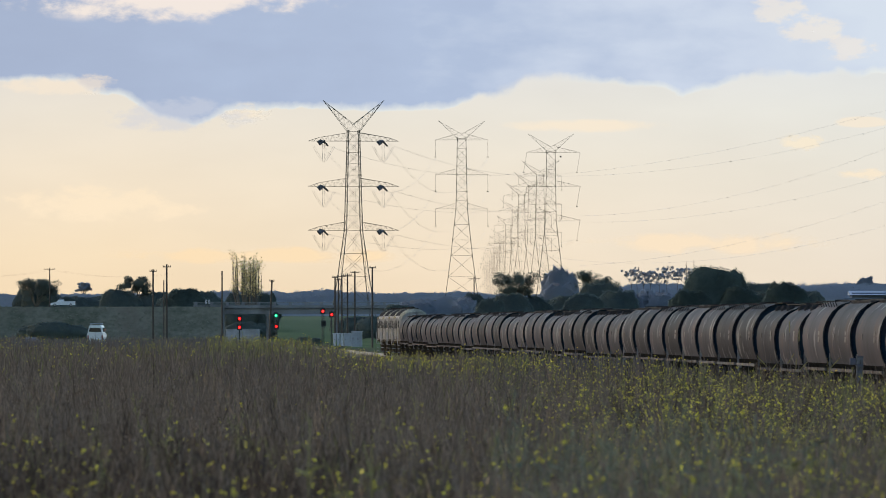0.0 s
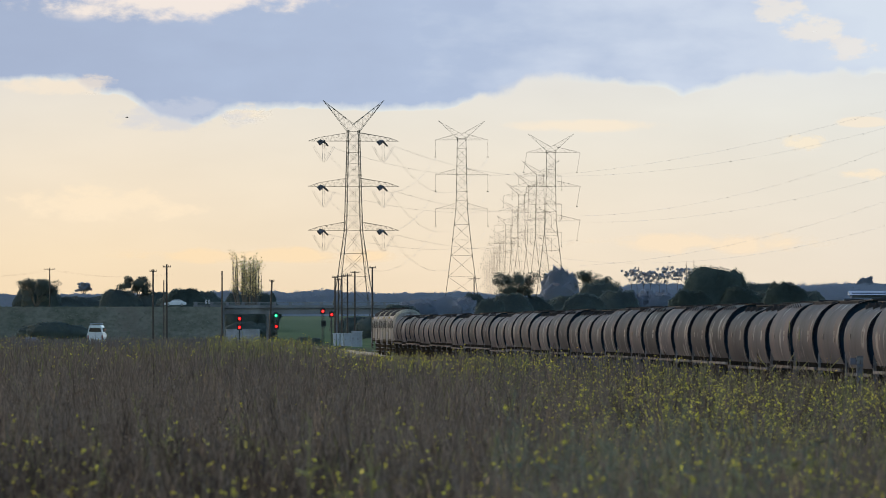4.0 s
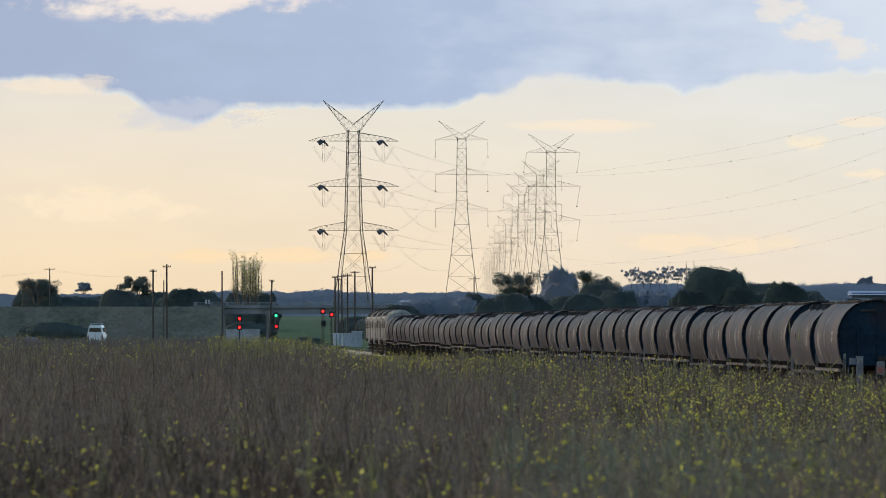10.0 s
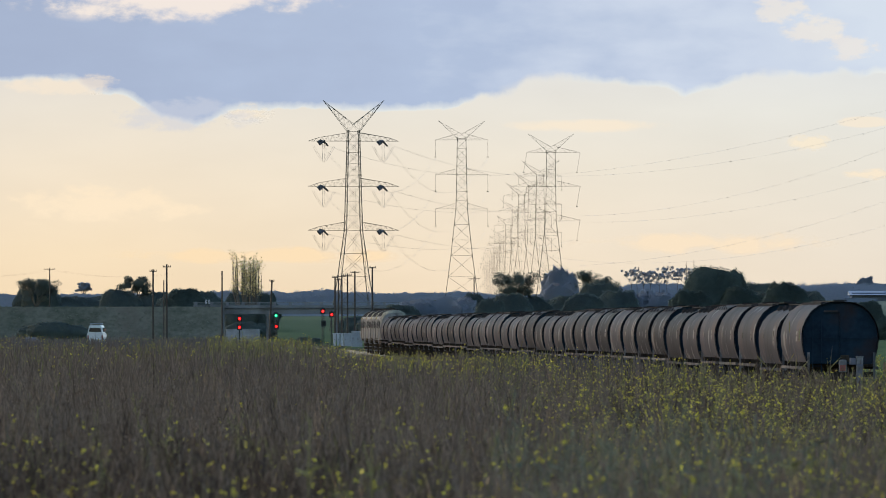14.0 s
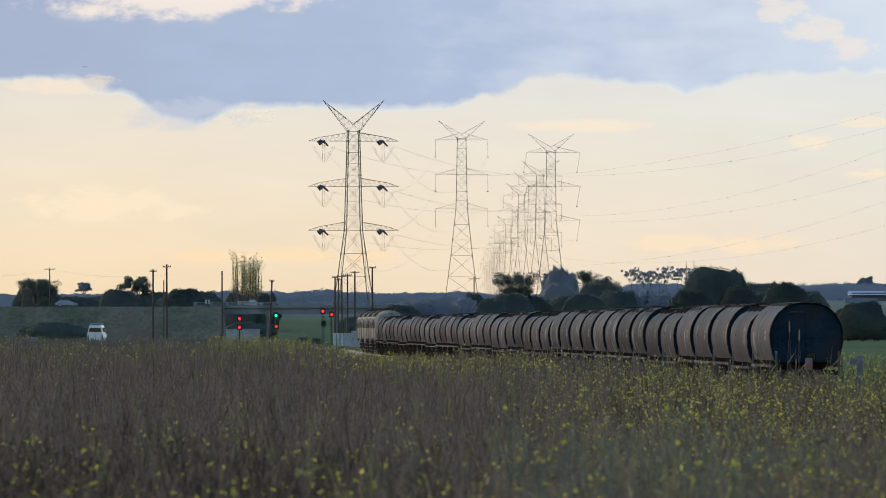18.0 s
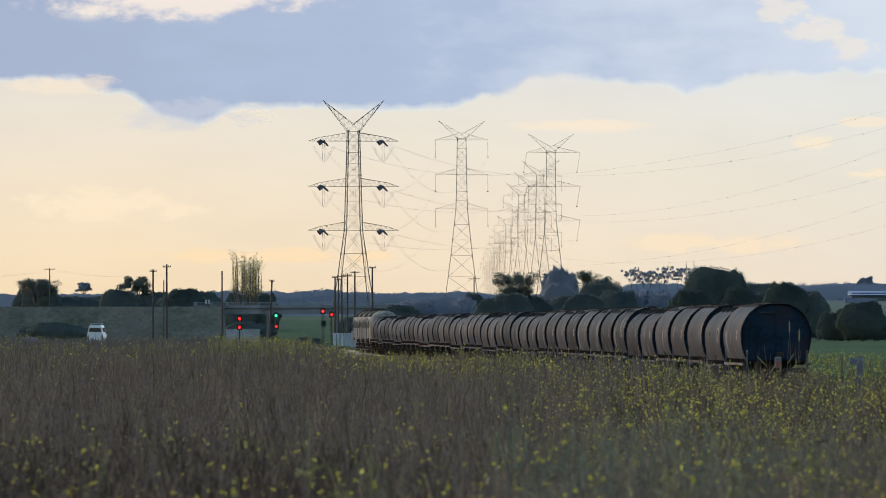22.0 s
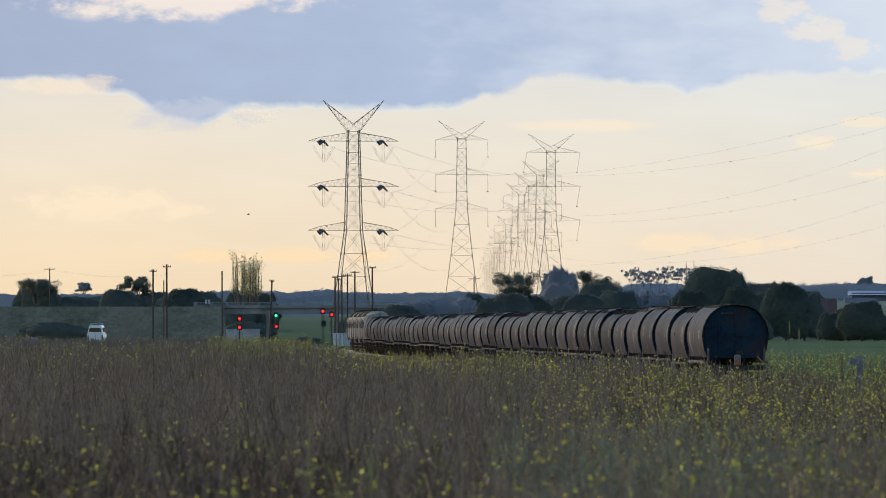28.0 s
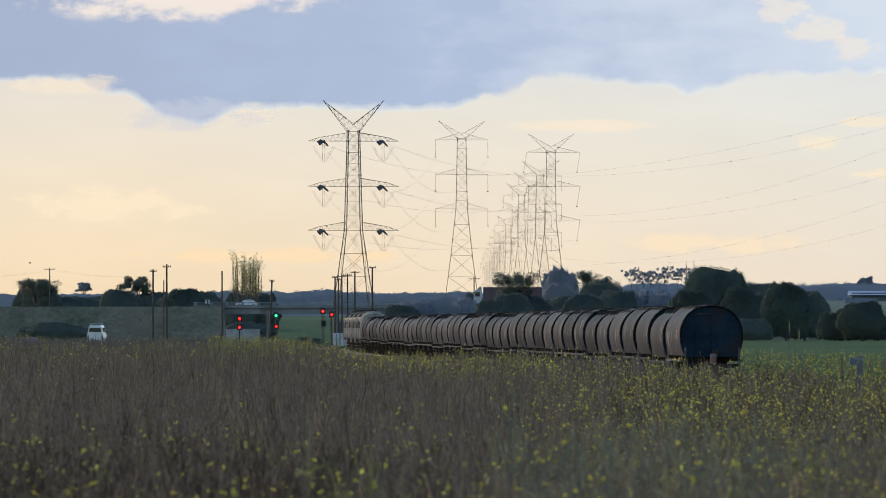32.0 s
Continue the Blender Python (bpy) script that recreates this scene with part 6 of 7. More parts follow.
UTE = car("pickup", "ute", CAR_WHITE, "white pickup with a flat tray driving along the bank")
CAR_A = car("saloon_car", "saloon", CAR_WHITE, "white saloon car driving along the bank")
CAR_B = car("saloon_car", "saloon", CAR_WHITE, "white saloon car driving along the bank")
CAR_C = car("pickup", "ute", CAR_SILVER, "silver pickup driving along the bank")
CAR_D = car("saloon_car", "saloon", CAR_BLUE, "blue-grey saloon car driving along the bank")
CAR_E = car("saloon_car", "saloon", CAR_WHITE, "white saloon car driving along the bank")
BOX_TRUCK = truck("white-cabbed semi-trailer truck with a haze-paled maroon curtain side", None, box_len=12.3, name="semi_trailer_truck", box_top=4.1, box_paint=CURTAIN)
for o in BOX_TRUCK.children:
    # a tall cab of the long-haul kind
    if o.name.split(".")[0] in ("cab", "windscreen", "side_window", "mirror", "roof_spoiler"):
        o.scale = (1.0, 1.0, 1.32)


def parked_van(m):
    """A white van seen from behind, facing +x, with a roof rack and a rear window."""
    t = thing("parked_van", "tall white van with a roof rack parked below the bank", "van", m)
    b = Shape()
    b.loft([[(x, y * k, z) for y, z, k in ((-1.0, 0.45, 1), (-1.08, 0.9, 1), (-1.08, 1.35, 1), (-0.98, 1.55, k), (-0.84, 2.15, k), (-0.70, 2.28, k), (0.70, 2.28, k), (0.84, 2.15, k), (0.98, 1.55, k), (1.08, 1.35, 1), (1.08, 0.9, 1), (1.0, 0.45, 1))] for x, k in ((-2.45, 0.96), (-2.3, 1.0), (1.0, 1.0), (1.7, 0.9))])
    part("body", b, CAR_WHITE, t, smooth=True)
    n = Shape()
    n.loft([[(x, y, z) for x, z in ((1.6, 0.5), (1.6, 1.5), (2.3, 1.25), (2.6, 0.5))] for y in (-1.0, 1.0)])
    part("bonnet", n, CAR_WHITE, t, smooth=True)
    w = Shape()
    w.loft([[(-2.50 + e, y, z) for y, z in ((-0.80, 1.62), (-0.72, 2.02), (0.72, 2.02), (0.80, 1.62))] for e in (0.0, 0.06)])
    part("rear_window", w, GLASS_DARK, t)
    for sg in (-1, 1):
        w = Shape()
        a, c = sorted((sg * 0.93, sg * 1.0))
        w.box(-1.9, 0.9, a, c, 1.62, 2.02)
        part("side_window", w, GLASS_DARK, t)
        li = Shape()
        li.box(-2.52, -2.44, sg * 0.92 - 0.09, sg * 0.92 + 0.09, 0.85, 1.3, 0.01)
        part("tail_light", li, RED_PAINT, t, "red tail light")
        r = Shape()
        r.rod((-2.2, sg * 0.66, 2.42), (0.9, sg * 0.66, 2.42), 0.035, 5)
        for x in (-2.1, -0.6, 0.8):
            r.rod((x, sg * 0.66, 2.25), (x, sg * 0.66, 2.42), 0.03, 5)
        part("rack_rail", r, CABINET_GREY, t)
    for x in (-2.1, -1.1, -0.1, 0.8):
        r = Shape()
        r.rod((x, -0.72, 2.44), (x, 0.72, 2.44), 0.04, 5)
        part("rack_bar", r, CABINET_GREY, t)
    p = Shape()
    p.box(-2.62, -2.40, -1.02, 1.02, 0.42, 0.66, 0.03)
    part("bumper", p, CABINET_GREY, t)
    h = Shape()
    h.box(-2.49, -2.44, -0.012, 0.012, 0.68, 2.15)
    part("door_seam", h, SIGNAL_BLACK, t)
    for x in (-1.5, 1.75):
        for sg in (-1, 1):
            w = Shape()
            w.disc((0, 0, 0), (0, 1, 0), 0.36, 0.24, 16)
            wh = part("wheel", w, RUBBER, t)
            wh.matrix_basis = pose(x, sg * 0.92, 0.36)
            rm = Shape()
            rm.disc((0, sg * 0.12, 0), (0, 1, 0), 0.2, 0.03, 12)
            part("rim", rm, CAR_SILVER, wh)
    return t


# parked beside the line
parked_van(pose(-45.0, 1360, 0.05, 0, 0, 86)).scale = (1.0, 1.0, 1.33)
PARKED = car("parked_car", "saloon", CAR_DULL, "dull grey car parked low in the weeds")
PARKED.matrix_basis = pose(-53.2, 1350, 0.02, 0, 0, 85)


def fence_post(x, d, h, w, mat, label):
    p = thing("fence_post", label, "post", pose(x, d, ground_z(x, d)))
    g = Shape()
    g.box(-w, w, -w, w, -0.3, h, w * 0.4)
    part("shaft", g, mat, p)
    c = Shape()
    c.box(-w * 0.8, w * 0.8, -w * 0.8, w * 0.8, h, h + 0.04, 0.01)
    part("cap", c, mat, p)


def marker_post(x, d, h):
    """A square pale post beside the line, with a small dark box fixed to one side of its head."""
    p = thing("marker_post", "short pale grey marker post with a dark box beside the line", "post", pose(x, d, ground_z(x, d)))
    g = Shape()
    g.box(-0.11, 0.11, -0.11, 0.11, -0.3, h, 0.02)
    part("shaft", g, HANDRAIL, p)
    c = Shape()
    c.box(-0.13, 0.13, -0.13, 0.13, h, h + 0.05, 0.015)
    part("cap", c, HANDRAIL, p)
    for k in range(2):
        c = Shape()
        c.box(-0.112, 0.112, -0.116, -0.109, h - 0.30 - 0.22 * k, h - 0.22 - 0.22 * k)
        part("band", c, CAR_DULL, p, "dull grey band")
    c = Shape()
    c.box(-0.34, -0.13, -0.10, 0.10, h - 0.24, h - 0.02, 0.02)
    part("head_box", c, CAR_DULL, p, "dull dark grey box")
    c = Shape()
    c.rod((-0.2, 0, h - 0.12), (0.0, 0, h - 0.12), 0.03, 6)
    part("bracket", c, GRIME, p)


marker_post(14.15, 355, 2.30)
for a, d in ((24.52, 600), (25.25, 598), (24.81, 650)):
    fence_post(a, d, 0.95, 0.06, RUST, "rusty steel fence post in the grass")


def reeds():
    """A few tall seeding reeds at the edge of the line."""
    t = thing("reed_clump", "few tall dry reeds with pale seed heads beside the line", "reeds", pose(11.15, 335, 0))
    for dx, top, lean, head in ((-0.05, 3.08, -0.10, True), (0.27, 2.82, 0.06, True), (-0.87, 2.42, -0.34, False), (-0.07, 2.55, 0.12, False), (0.14, 2.3, -0.05, False), (0.31, 2.2, 0.2, False), (1.32, 2.35, 0.22, False), (-0.65, 2.1, 0.15, False), (0.53, 2.0, -0.2, False)):
        g = Shape()
        pts = [Vector((dx - lean * (1 - u), 0.1 * math.sin(u * 3 + dx), top * u)) for u in (0.0, 0.35, 0.7, 1.0)]
        g.tube(pts, [0.008, 0.007, 0.006, 0.004], 5)
        stem = part("reed_stem", g, STALK_DUSK, t)
        if head:
            hd = Shape()
            d = (pts[3] - pts[2]).normalized()
            hd.tube([pts[3] - d * 0.32, pts[3] - d * 0.2, pts[3], pts[3] + d * 0.08], [0.007, 0.021, 0.016, 0.004], 6)
            part("seed_head", hd, SEED, stem, "pale seed head")
        else:
            lf = Shape()
            d = Vector((lean * 1.2 + 0.08, 0.05, 0.35))
            lf.tube([pts[2], pts[2] + d * 0.6, pts[2] + d], [0.010, 0.017, 0.003], 4)
            part("leaf_blade", lf, STALK_GREEN, stem)


reeds()


def dock_stems(x, d, tops):
    """A clump of tall dark dead stems standing over the other weeds."""
    t = thing("dead_weed_clump", "clump of tall dark dead weed stems in the field", "weeds", pose(x, d, ground_z(x, d)))
    for k, top in enumerate(tops):
        g = Shape()
        dx = -0.25 + 0.5 * k / max(1, len(tops) - 1)
        tip = Vector((dx + 0.06 * math.sin(k * 5), 0.05 * k, top))
        g.tube([(dx, 0.05 * k, 0), (dx + 0.02, 0.05 * k, top * 0.6), tip], [0.013, 0.011, 0.006], 5)
        for q in range(5):
            u = 0.6 + 0.08 * q
            a = Vector((dx + 0.02, 0.05 * k, top * u))
            g.rod(a, a + Vector((0.10 * math.cos(q * 2.3 + k), 0.06, 0.22)), 0.007, 4, 0.004)
        part("stem", g, DEAD_STEM, t)


for x, d, tops in ((4.19, 250, (2.12, 1.85, 1.95)), (4.09, 300, (1.75, 1.9)), (-1.69, 260, (1.8, 1.6)), (-7.24, 270, (2.3, 1.9)), (-7.88, 230, (1.9, 1.7)), (10.31, 320, (1.8, 1.6, 1.7)), (1.09, 210, (1.75, 1.6)), (-3.5, 200, (1.7, 1.6))):
    dock_stems(x, d, tops)


# ---- birds ----
def bird(label):
    b = thing("bird", label, "bird")
    k = 0.32
    s = Shape()
    s.tube([(0.34 * k, 0, 0), (0.22 * k, 0, 0.02 * k), (0.0, 0, 0.0), (-0.2 * k, 0, -0.01 * k), (-0.36 * k, 0, 0)], [0.01 * k, 0.05 * k, 0.085 * k, 0.05 * k, 0.02 * k], 8)
    part("body", s, FEATHER, b, smooth=True)
    for sg in (-1, 1):
        w = Shape()
        w.loft([[(k * a, k * sg * 0.62 * u, k * (b + 0.20 * u)) for a, b in ((0.12 - 0.08 * u, 0.02), (-0.16 + 0.02 * u, 0.02), (-0.16 + 0.02 * u, 0.0), (0.12 - 0.08 * u, 0.0))] for u in (0.0, 0.5, 1.0)])
        part("wing", w, FEATHER, b)
    return b


BIRD_C = bird("small dark bird flapping past under the cloud bank")
BIRD_A, BIRD_B = bird("small dark bird gliding across the sky"), bird("small dark bird gliding low over the field")


# ---- the weeds of the field ----
def ribbon(a, b, w, rng, bend=0.0, n=1):
    """A thin two-sided blade from a to b as quads."""
    a, b = np.array(a, float), np.array(b, float)
    d = b - a
    s = np.cross(d, rng.normal(size=3))
    s = s / (np.linalg.norm(s) + 1e-9) * w * 0.5
    v, q = [], []
    for i in range(n + 1):
        t = i / n
        p = a + d * t + np.array([0, 0, -bend * t * t])
        k = 1 - 0.6 * t
        v += [p - s * k, p + s * k]
    for i in range(n):
        q.append((2 * i, 2 * i + 1, 2 * i + 3, 2 * i + 2))
    return v, q


def weed(rng, twigs, detail, leafy=0.0, thick=1.0):
    """One branching weed about 1 m high: stems (three-sided), twigs, pods, and flower places."""
    sv, sq, flowers = [], [], []

    def put(v, q):
        k = len(sv)
        sv.extend(v)
        sq.extend([tuple(i + k for i in f) for f in q])

    lean = rng.normal(0, 0.05, 2)
    top = np.array([lean[0], lean[1], 1.0])
    r = 0.0042 * thick
    ring = [np.array([math.cos(a), math.sin(a), 0]) for a in (0, 2.09, 4.19)]
    put([x * r for x in ring] + [top * 0.55 + x * r * 0.75 for x in ring] + [top + x * r * 0.3 for x in ring], [(0, 1, 4, 3), (1, 2, 5, 4), (2, 0, 3, 5), (3, 4, 7, 6), (4, 5, 8, 7), (5, 3, 6, 8)])
    for i in range(twigs):
        h = 0.25 + 0.72 * rng.random()
        a = 2.4 * i + rng.random()
        ln = (0.14 + 0.22 * rng.random()) * (1.25 - h * 0.5)
        p0 = top * h
        p1 = p0 + np.array([math.cos(a) * ln * 0.36, math.sin(a) * ln * 0.36, ln * (0.9 + 0.6 * rng.random())])
        put(*ribbon(p0, p1, 0.007 * thick, rng, 0.0, 1))
        flowers.append(p1)
        if detail:
            for _ in range(2):
                u = 0.4 + 0.6 * rng.random()
                c = p0 + (p1 - p0) * u
                put(*ribbon(c, c + rng.normal(0, 0.028, 3) + np.array([0, 0, 0.05]), 0.009 * thick, rng))
        if rng.random() < leafy:
            put(*ribbon(p0, p0 + np.array([math.cos(a + 1) * 0.08, math.sin(a + 1) * 0.08, 0.05]), 0.02, rng, 0.02, 1))
    flowers.append(top)
    return np.array(sv), np.array(sq), np.array(flowers)


def scatter(templates, x, y, z, h, turn, rng):
    """Copies of the templates at the given places, gathered into arrays."""
    pick = rng.integers(0, len(templates), len(x))
    vs, qs, fl, base = [], [], [], 0
    for k, (tv, tq, tf) in enumerate(templates):
        sel = np.where(pick == k)[0]
        if not len(sel):
            continue
        c, s = np.cos(turn[sel]), np.sin(turn[sel])
        for src, out in ((tv, vs), (tf, fl)):
            px = src[None, :, 0] * c[:, None] - src[None, :, 1] * s[:, None]
            py = src[None, :, 0] * s[:, None] + src[None, :, 1] * c[:, None]
            pts = np.stack([px * h[sel][:, None] + x[sel][:, None], py * h[sel][:, None] + y[sel][:, None], src[None, :, 2] * h[sel][:, None] + z[sel][:, None]], axis=2)
            out.append(pts.reshape(-1, 3))
        q = tq[None] + (np.arange(len(sel)) * len(tv))[:, None, None] + base
        qs.append(q.reshape(-1, 4))
        base += len(sel) * len(tv)
    return np.concatenate(vs), np.concatenate(qs), np.concatenate(fl)


def flower_heads(rng, pts, size):
    """Small four-petalled clusters: a few crossed petals at each place."""
    p = np.repeat(pts, 4, axis=0) + rng.normal(0, size * 0.75, (len(pts) * 4, 3))
    u = rng.normal(size=p.shape)
    u /= np.linalg.norm(u, axis=1)[:, None]
    w = np.cross(u, rng.normal(size=p.shape))
    w /= np.linalg.norm(w, axis=1)[:, None]
    s = (size * (0.6 + 0.75 * rng.random(len(p))))[:, None]
    quad = np.stack([p - u * s, p + w * s, p + u * s, p - w * s], axis=1)
    return quad.reshape(-1, 3), np.arange(len(p) * 4).reshape(-1, 4)


def build_weeds():
    rng = np.random.default_rng(42)
    near_dry = [weed(rng, 10, True) for _ in range(8)]
    near_green = [weed(rng, 9, True, 0.5) for _ in range(6)]
    mid_dry = [weed(rng, 10, True, 0.0, 1.5) for _ in range(7)]
    mid_green = [weed(rng, 9, True, 0.5, 1.5) for _ in range(6)]
    far_dry = [weed(rng, 7, False, 0.0, 3.2) for _ in range(6)]
    far_green = [weed(rng, 7, False, 0.4, 3.2) for _ in range(5)]
    bands = [(70, 190, 10500, near_dry, near_green), (190, 420, 10500, mid_dry, mid_green), (420, 1000, 13000, far_dry, far_green), (1000, 1900, 12000, far_dry, far_green)]
    petals = []
    for d0, d1, count, dry, green in bands:
        u = rng.random(count)
        d = 1 / (1 / d0 + (1 / d1 - 1 / d0) * u)
        x = (rng.random(count) - 0.5) * 2 * 0.058 * d
        sd = (x - TAIL.x) * ACROSS.x + (d - TAIL.y) * ACROSS.y
        keep = sd < np.where(d > 1350, -7.5, -2.6)
        x, d, sd = x[keep], d[keep], sd[keep]
        z = np.array([ground_z(a, b) for a, b in zip(x, d)]) - 0.02
        h = 0.95 + 0.45 * rng.random(len(x)) ** 1.5 + 0.12 * np.clip((sd + 14) / 8, 0, 1) * (d < 800) - (0.50 * np.clip((d - 520) / 260, 0, 1) * np.clip((x / d + 0.0105) / 0.003, 0, 1) + 0.20 * np.clip((d - 800) / 250, 0, 1) * np.clip((-0.0075 - x / d) / 0.003, 0, 1)) * (sd > -40)
        patch = np.array([noise.noise((a / 9, b / 28, 4.0)) for a, b in zip(x, d)])
        clump = np.array([noise.noise((a / 0.9, b / 5, 9.0)) for a, b in zip(x, d)])
        h = h * (1 + 0.20 * clump) * np.where(rng.random(len(x)) < 0.04, 1.25, 1.0)
        # greener, flowering growth near the line and towards the right of the field; dead stalks elsewhere
        lush = np.clip((x / d + 0.010) / 0.030, 0, 1) * 0.5 + np.clip((sd + 22) / 18, 0, 1) * 0.45 + 0.25 * patch + np.clip((d - 420) / 250, 0, 1) * 0.32
        rank = (d > 700) & (x / d > -0.0225) & (x / d < -0.0125)
        h = h + 0.5 * rank * rng.random(len(x))
        lush = lush + 0.7 * rank
        is_green = rng.random(len(x)) < np.clip(lush * 0.5, 0.04, 0.6)
        # dark bare stems; on the near open side they stand in for self-shading
        bare = (~is_green) & (((d < 190) & (rng.random(len(x)) < 0.6 * np.clip((0.010 - x / d) / 0.025, 0, 1) * np.clip((185 - d) / 70, 0, 1))) | ((d > 150) & (d < 420) & (x / d > 0.016) & (rng.random(len(x)) < 0.25)))
        for sel, templates, material, label in ((~is_green & ~bare, dry, STALK, "dead brown branching weeds across the field"), (bare, dry, DEAD_STEM, "dark bare weed stalks close by, partly standing in for shade"), (is_green, green, STALK_GREEN, "green flowering mustard weeds across the field")):
            if not sel.any():
                continue
            v, q, f = scatter(templates, x[sel], d[sel], z[sel], h[sel], rng.random(sel.sum()) * 6.28, rng)
            sheet("mustard_weeds" if material is STALK_GREEN else "dry_weeds", v, q, material, label, "weeds", "stuff")
            # where the mustard is in flower: the far strip by the line, the right of the field, and a scatter close by
            slope = f[:, 0] / f[:, 1]
            right = np.clip((slope - 0.004) / 0.016, 0, 1)
            share = np.where(f[:, 1] < 165, 0.072 + 0.03 * right, np.where(f[:, 1] < 400, 0.004 + 0.40 * right, np.where(f[:, 1] < 1000, 0.02 + 0.21 * np.clip((slope + 0.014) / 0.008, 0, 1), 0.07))) + 0.06 * ((f[:, 1] > 700) & (slope > -0.0225) & (slope < -0.0125))
            # they gather in patches
            drift = np.array([noise.noise((p[0] / 1.6, p[1] / 16, 2.0)) + 0.6 * noise.noise((p[0] / 0.6, p[1] / 6, 6.0)) for p in f.tolist()])
            share = share * (1 - 0.75 * np.clip((slope - 0.027) / 0.006, 0, 1) * (f[:, 1] > 270))
            share = share * np.clip(1.0 + 1.5 * drift, 0.12, 2.4)
            f = f[rng.random(len(f)) < share * (1.0 if material is STALK_GREEN else np.where(f[:, 1] < 165, 0.45, 0.42))]
            petals.append((f, {70: 0.0155, 190: 0.0165, 420: 0.028, 1000: 0.042}[d0]))
    # a stand of tall grey-green weeds close by
    d = rng.uniform(88, 125, 130)
    x = d * (0.0215 + 0.0075 * rng.normal(size=len(d)))
    z = np.array([ground_z(a, b) for a, b in zip(x, d)]) - 0.02
    v, q, f = scatter(near_green, x, d, z, 1.35 + 0.45 * rng.random(len(d)), rng.random(len(d)) * 6.28, rng)
    sheet("tall_weeds", v, q, STALK_GREY, "stand of tall grey-green weeds in the field", "weeds", "stuff")
    petals.append((f[rng.random(len(f)) < 0.03], 0.02))
    # rank dead growth along the foot of the line, and at the far edge of the field below the bank
    for d0, d1, count, near in ((400, 640, 1700, True), (1120, 1335, 2600, False)):
        d = 1 / (1 / d0 + (1 / d1 - 1 / d0) * rng.random(count))
        if near:
            sd = -2.4 - 6.5 * rng.random(count) ** 1.4
            x = TAIL.x + (sd - (d - TAIL.y) * ACROSS.y) / ACROSS.x
            h = 0.75 + 0.75 * rng.random(count) ** 1.3
        else:
            x = d * (-0.043 + 0.022 * rng.random(count))
            h = 0.95 + 0.45 * rng.random(count)
        h = h * (1 + 0.3 * np.array([noise.noise((a / 2.5, b / 18, 3.0)) for a, b in zip(x, d)]))
        z = np.array([ground_z(a, b) for a, b in zip(x, d)]) - 0.02
        v, q, f = scatter(far_dry, x, d, z, h, rng.random(count) * 6.28, rng)
        sheet("dry_weeds", v, q, STALK_DUSK, "grey-brown dead weeds along the edge of the field", "weeds", "stuff")
    u = rng.random(6500)
    d = 1 / (1 / 380 + (1 / 1150 - 1 / 380) * u)
    sd = 3.0 + 34 * rng.random(len(d)) ** 1.6
    x = TAIL.x + (sd - (d - TAIL.y) * ACROSS.y) / ACROSS.x
    z = np.array([ground_z(a, b) for a, b in zip(x, d)]) - 0.02
    v, q, f = scatter(far_green, x, d, z, 0.45 + 0.4 * rng.random(len(d)), rng.random(len(d)) * 6.28, rng)
    sheet("mustard_weeds", v, q, STALK_GREEN, "low green mustard weeds beyond the line", "weeds", "stuff")
    petals.append((f[rng.random(len(f)) < 0.13], 0.028))
    vs, qs, k = [], [], 0
    for f, size in petals:
        v, q = flower_heads(rng, f, size)
        vs.append(v)
        qs.append(q + k)
        k += len(v)
    sheet("mustard_flowers", np.concatenate(vs), np.concatenate(qs), PETAL, "small bright yellow mustard flowers", "flowers", "stuff")


build_weeds()


# ---- what moves ----
def drive(ob, x0, speed, t0, lane, facing):
    """A car along the bank road: at x0 at t0 seconds, at that speed; it waits far out of sight before and after."""
    a, b = sorted((t0 + (-290 - x0) / speed, t0 + (290 - x0) / speed))
    times = sorted({0.0, 32.0} | {min(32.0, max(0.0, round(a + (b - a) * k / 24, 2))) for k in range(25)})
    rows = []
    for t in times:
        x = x0 + speed * (min(max(t, a), b) - t0)
        rows.append((t, pose(x, ROAD_D + lane, road_z(x) + 0.005, 0, 0, facing)))
    walk(ob, rows)


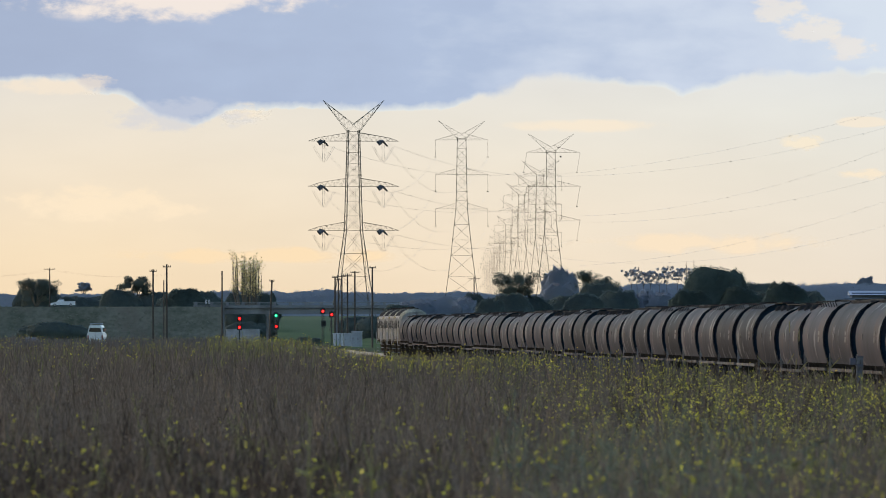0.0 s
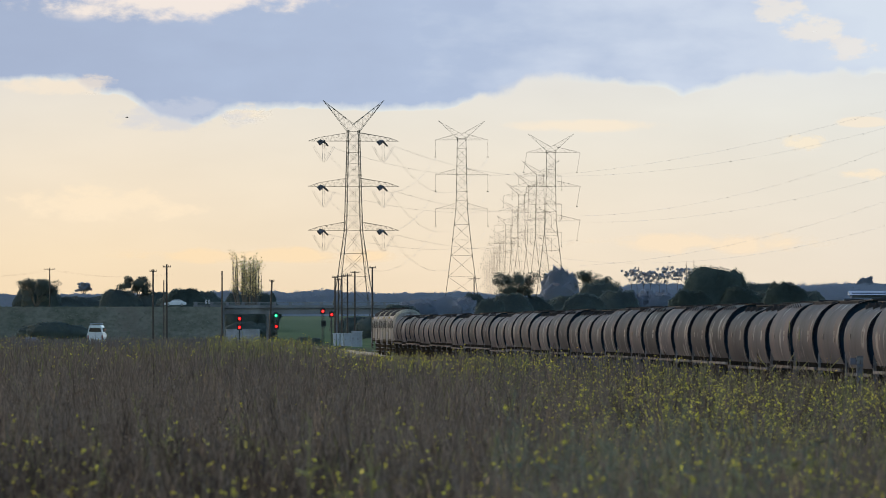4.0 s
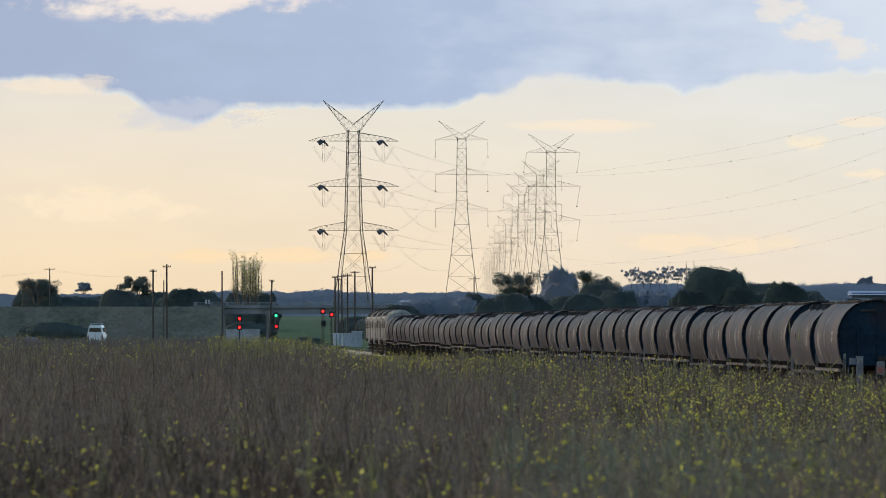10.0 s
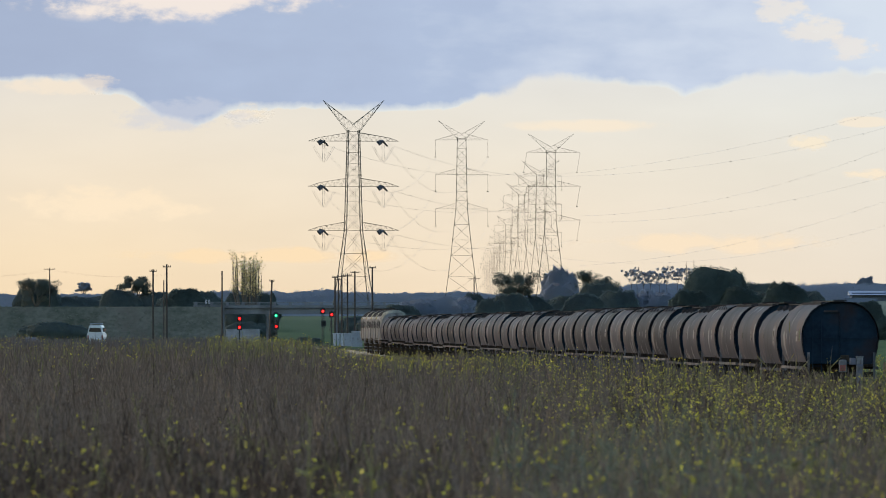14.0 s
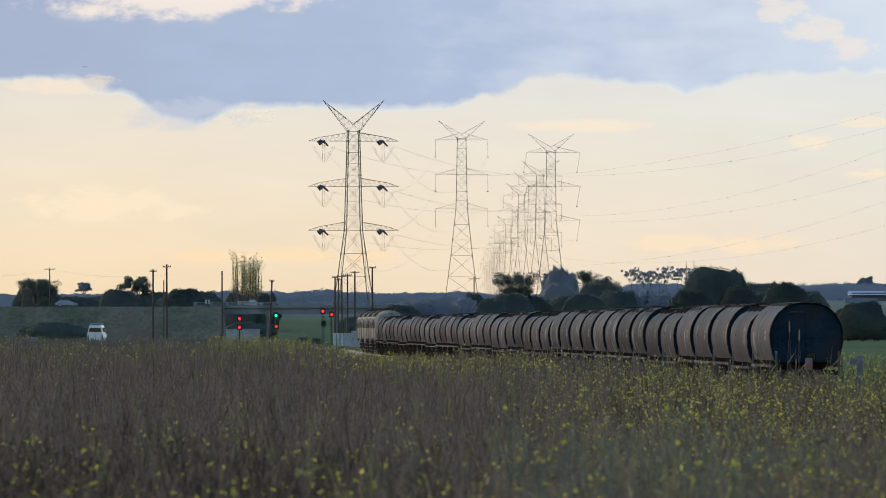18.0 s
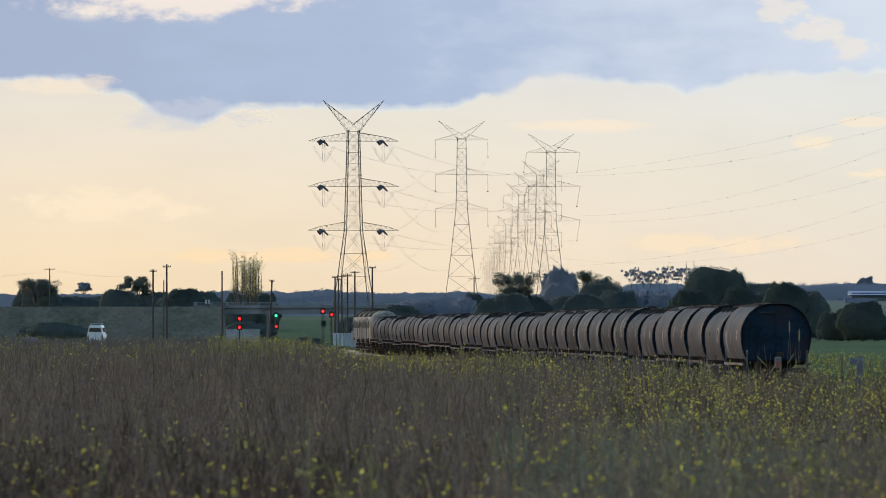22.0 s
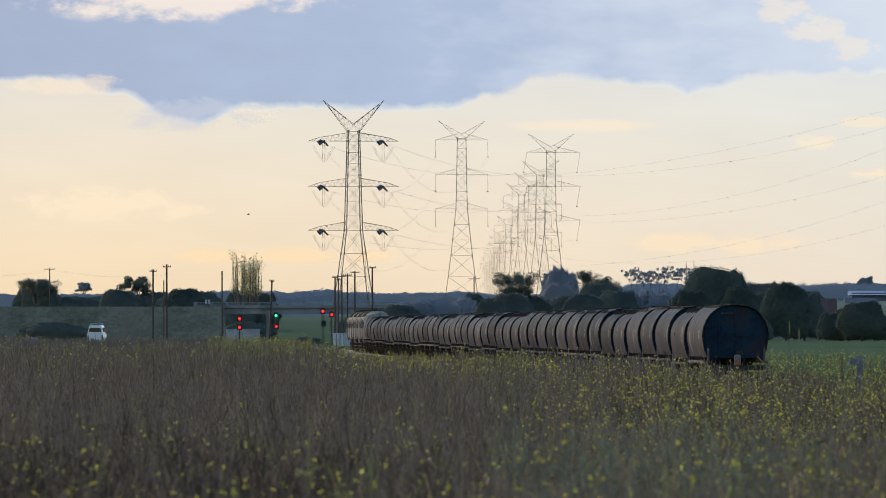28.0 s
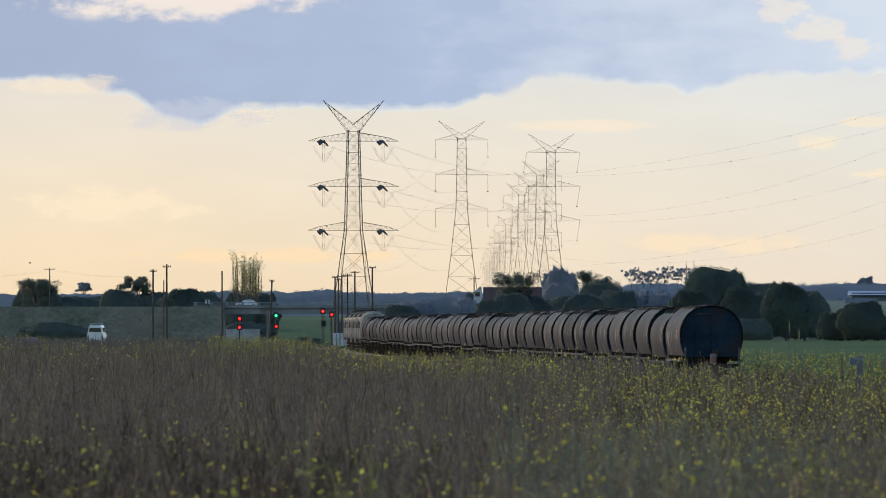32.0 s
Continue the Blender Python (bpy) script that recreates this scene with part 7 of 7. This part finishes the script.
def motions():
    times = [0.0, 4.0, 8.0, 12.0, 16.0, 20.0, 24.0, 28.0, 32.0]
    for ob, s in TRAIN:
        walk(ob, [(t, Matrix.Translation(track(train_s(t) + s)) @ TURN) for t in times])
    for wheel, y in zip(WHEELS, (-LAST_BODY / 2 + 0.6, -LAST_BODY / 2 + 2.4, LAST_BODY / 2 - 2.4, LAST_BODY / 2 - 0.6)):
        walk(wheel, [(k / 10, pose(0, y, 0.46, -math.degrees(train_s(k / 10) / 0.46))) for k in range(321)])
    drive(UTE, -79.91, -17.3, 0.0, -2.0, 180)
    drive(CAR_A, -47.57, -17.3, 3.5, -2.0, 180)
    drive(CAR_B, -24.85, 17.3, 9.0, 2.0, 0)
    drive(CAR_C, -67.78, 18.1, 16.5, 2.0, 0)
    drive(CAR_D, -61.12, 18.4, 19.0, 2.0, 0)
    drive(CAR_E, -41.26, -18.8, 32.0, -2.0, 180)
    drive(BOX_TRUCK, 9.45, -15.5, 32.0, -2.0, 180)
    for ob, dx in [(CLOUD_BANK, 2.7)] + CLOUDS:
        p = ob.location.copy()
        walk(ob, [(0.0, pose(p.x, p.y, p.z)), (32.0, pose(p.x + dx, p.y, p.z))])
    walk(BIRD_A, [(0.0, pose(7.87, 700, 14.31, 0, 0, 180)), (1.5, pose(-2.72, 700, 15.37, 0, 0, 180)), (3.5, pose(-17.56, 700, 16.66, 0, 0, 180)), (5.5, pose(-32.31, 700, 17.64, 0, 0, 180)), (7.0, pose(-44.8, 700, 18.02, 0, 0, 180)), (32.0, pose(-120, 700, 20, 0, 0, 180))])
    loop = ((15.0, -70, 150, 0), (15.8, 20, 136, 0), (16.5, 77, 126, 0), (16.9, 103, 121, 10), (17.3, 124, 116, 20), (17.7, 141, 114, 40), (17.9, 148, 117, 70), (18.4, 152, 127, 110), (18.8, 140, 133, 150), (19.0, 127, 134, 170), (19.4, 94, 135, 180), (19.8, 50, 135, 180), (20.6, -60, 137, 180))
    rows = [(t, pose((u - 784) * 700 / 18500, 700, 3 + (577 - w) * 700 / 18500, 0, 0, a)) for t, u, w, a in loop]
    walk(BIRD_C, [(0.0, rows[0][1])] + rows + [(32.0, rows[-1][1])])
    walk(BIRD_B, [(0.0, pose(60, 700, 9, 0, 0, 180)), (21.0, pose(60, 700, 9, 0, 0, 180)), (23.0, pose(22.48, 700, 6.29, 0, 0, 180)), (24.0, pose(10.29, 700, 9.17, 0, 0, 180)), (25.5, pose(0.61, 700, 9.85, 0, 0, 180)), (27.5, pose(-9.35, 700, 10.3, 0, 0, 180)), (28.5, pose(-16.84, 700, 10.53, 0, 0, 180)), (29.0, pose(-20.05, 700, 9.7, 0, 0, 180)),
                  (30.0, pose(-23.61, 700, 9.62, 0, 0, 180)), (31.0, pose(-24.37, 700, 8.11, 0, 0, 180)), (31.5, pose(-25.5, 700, 7.35, 0, 0, 180)), (32.0, pose(-27.66, 700, 7.2, 0, 0, 180))])


motions()
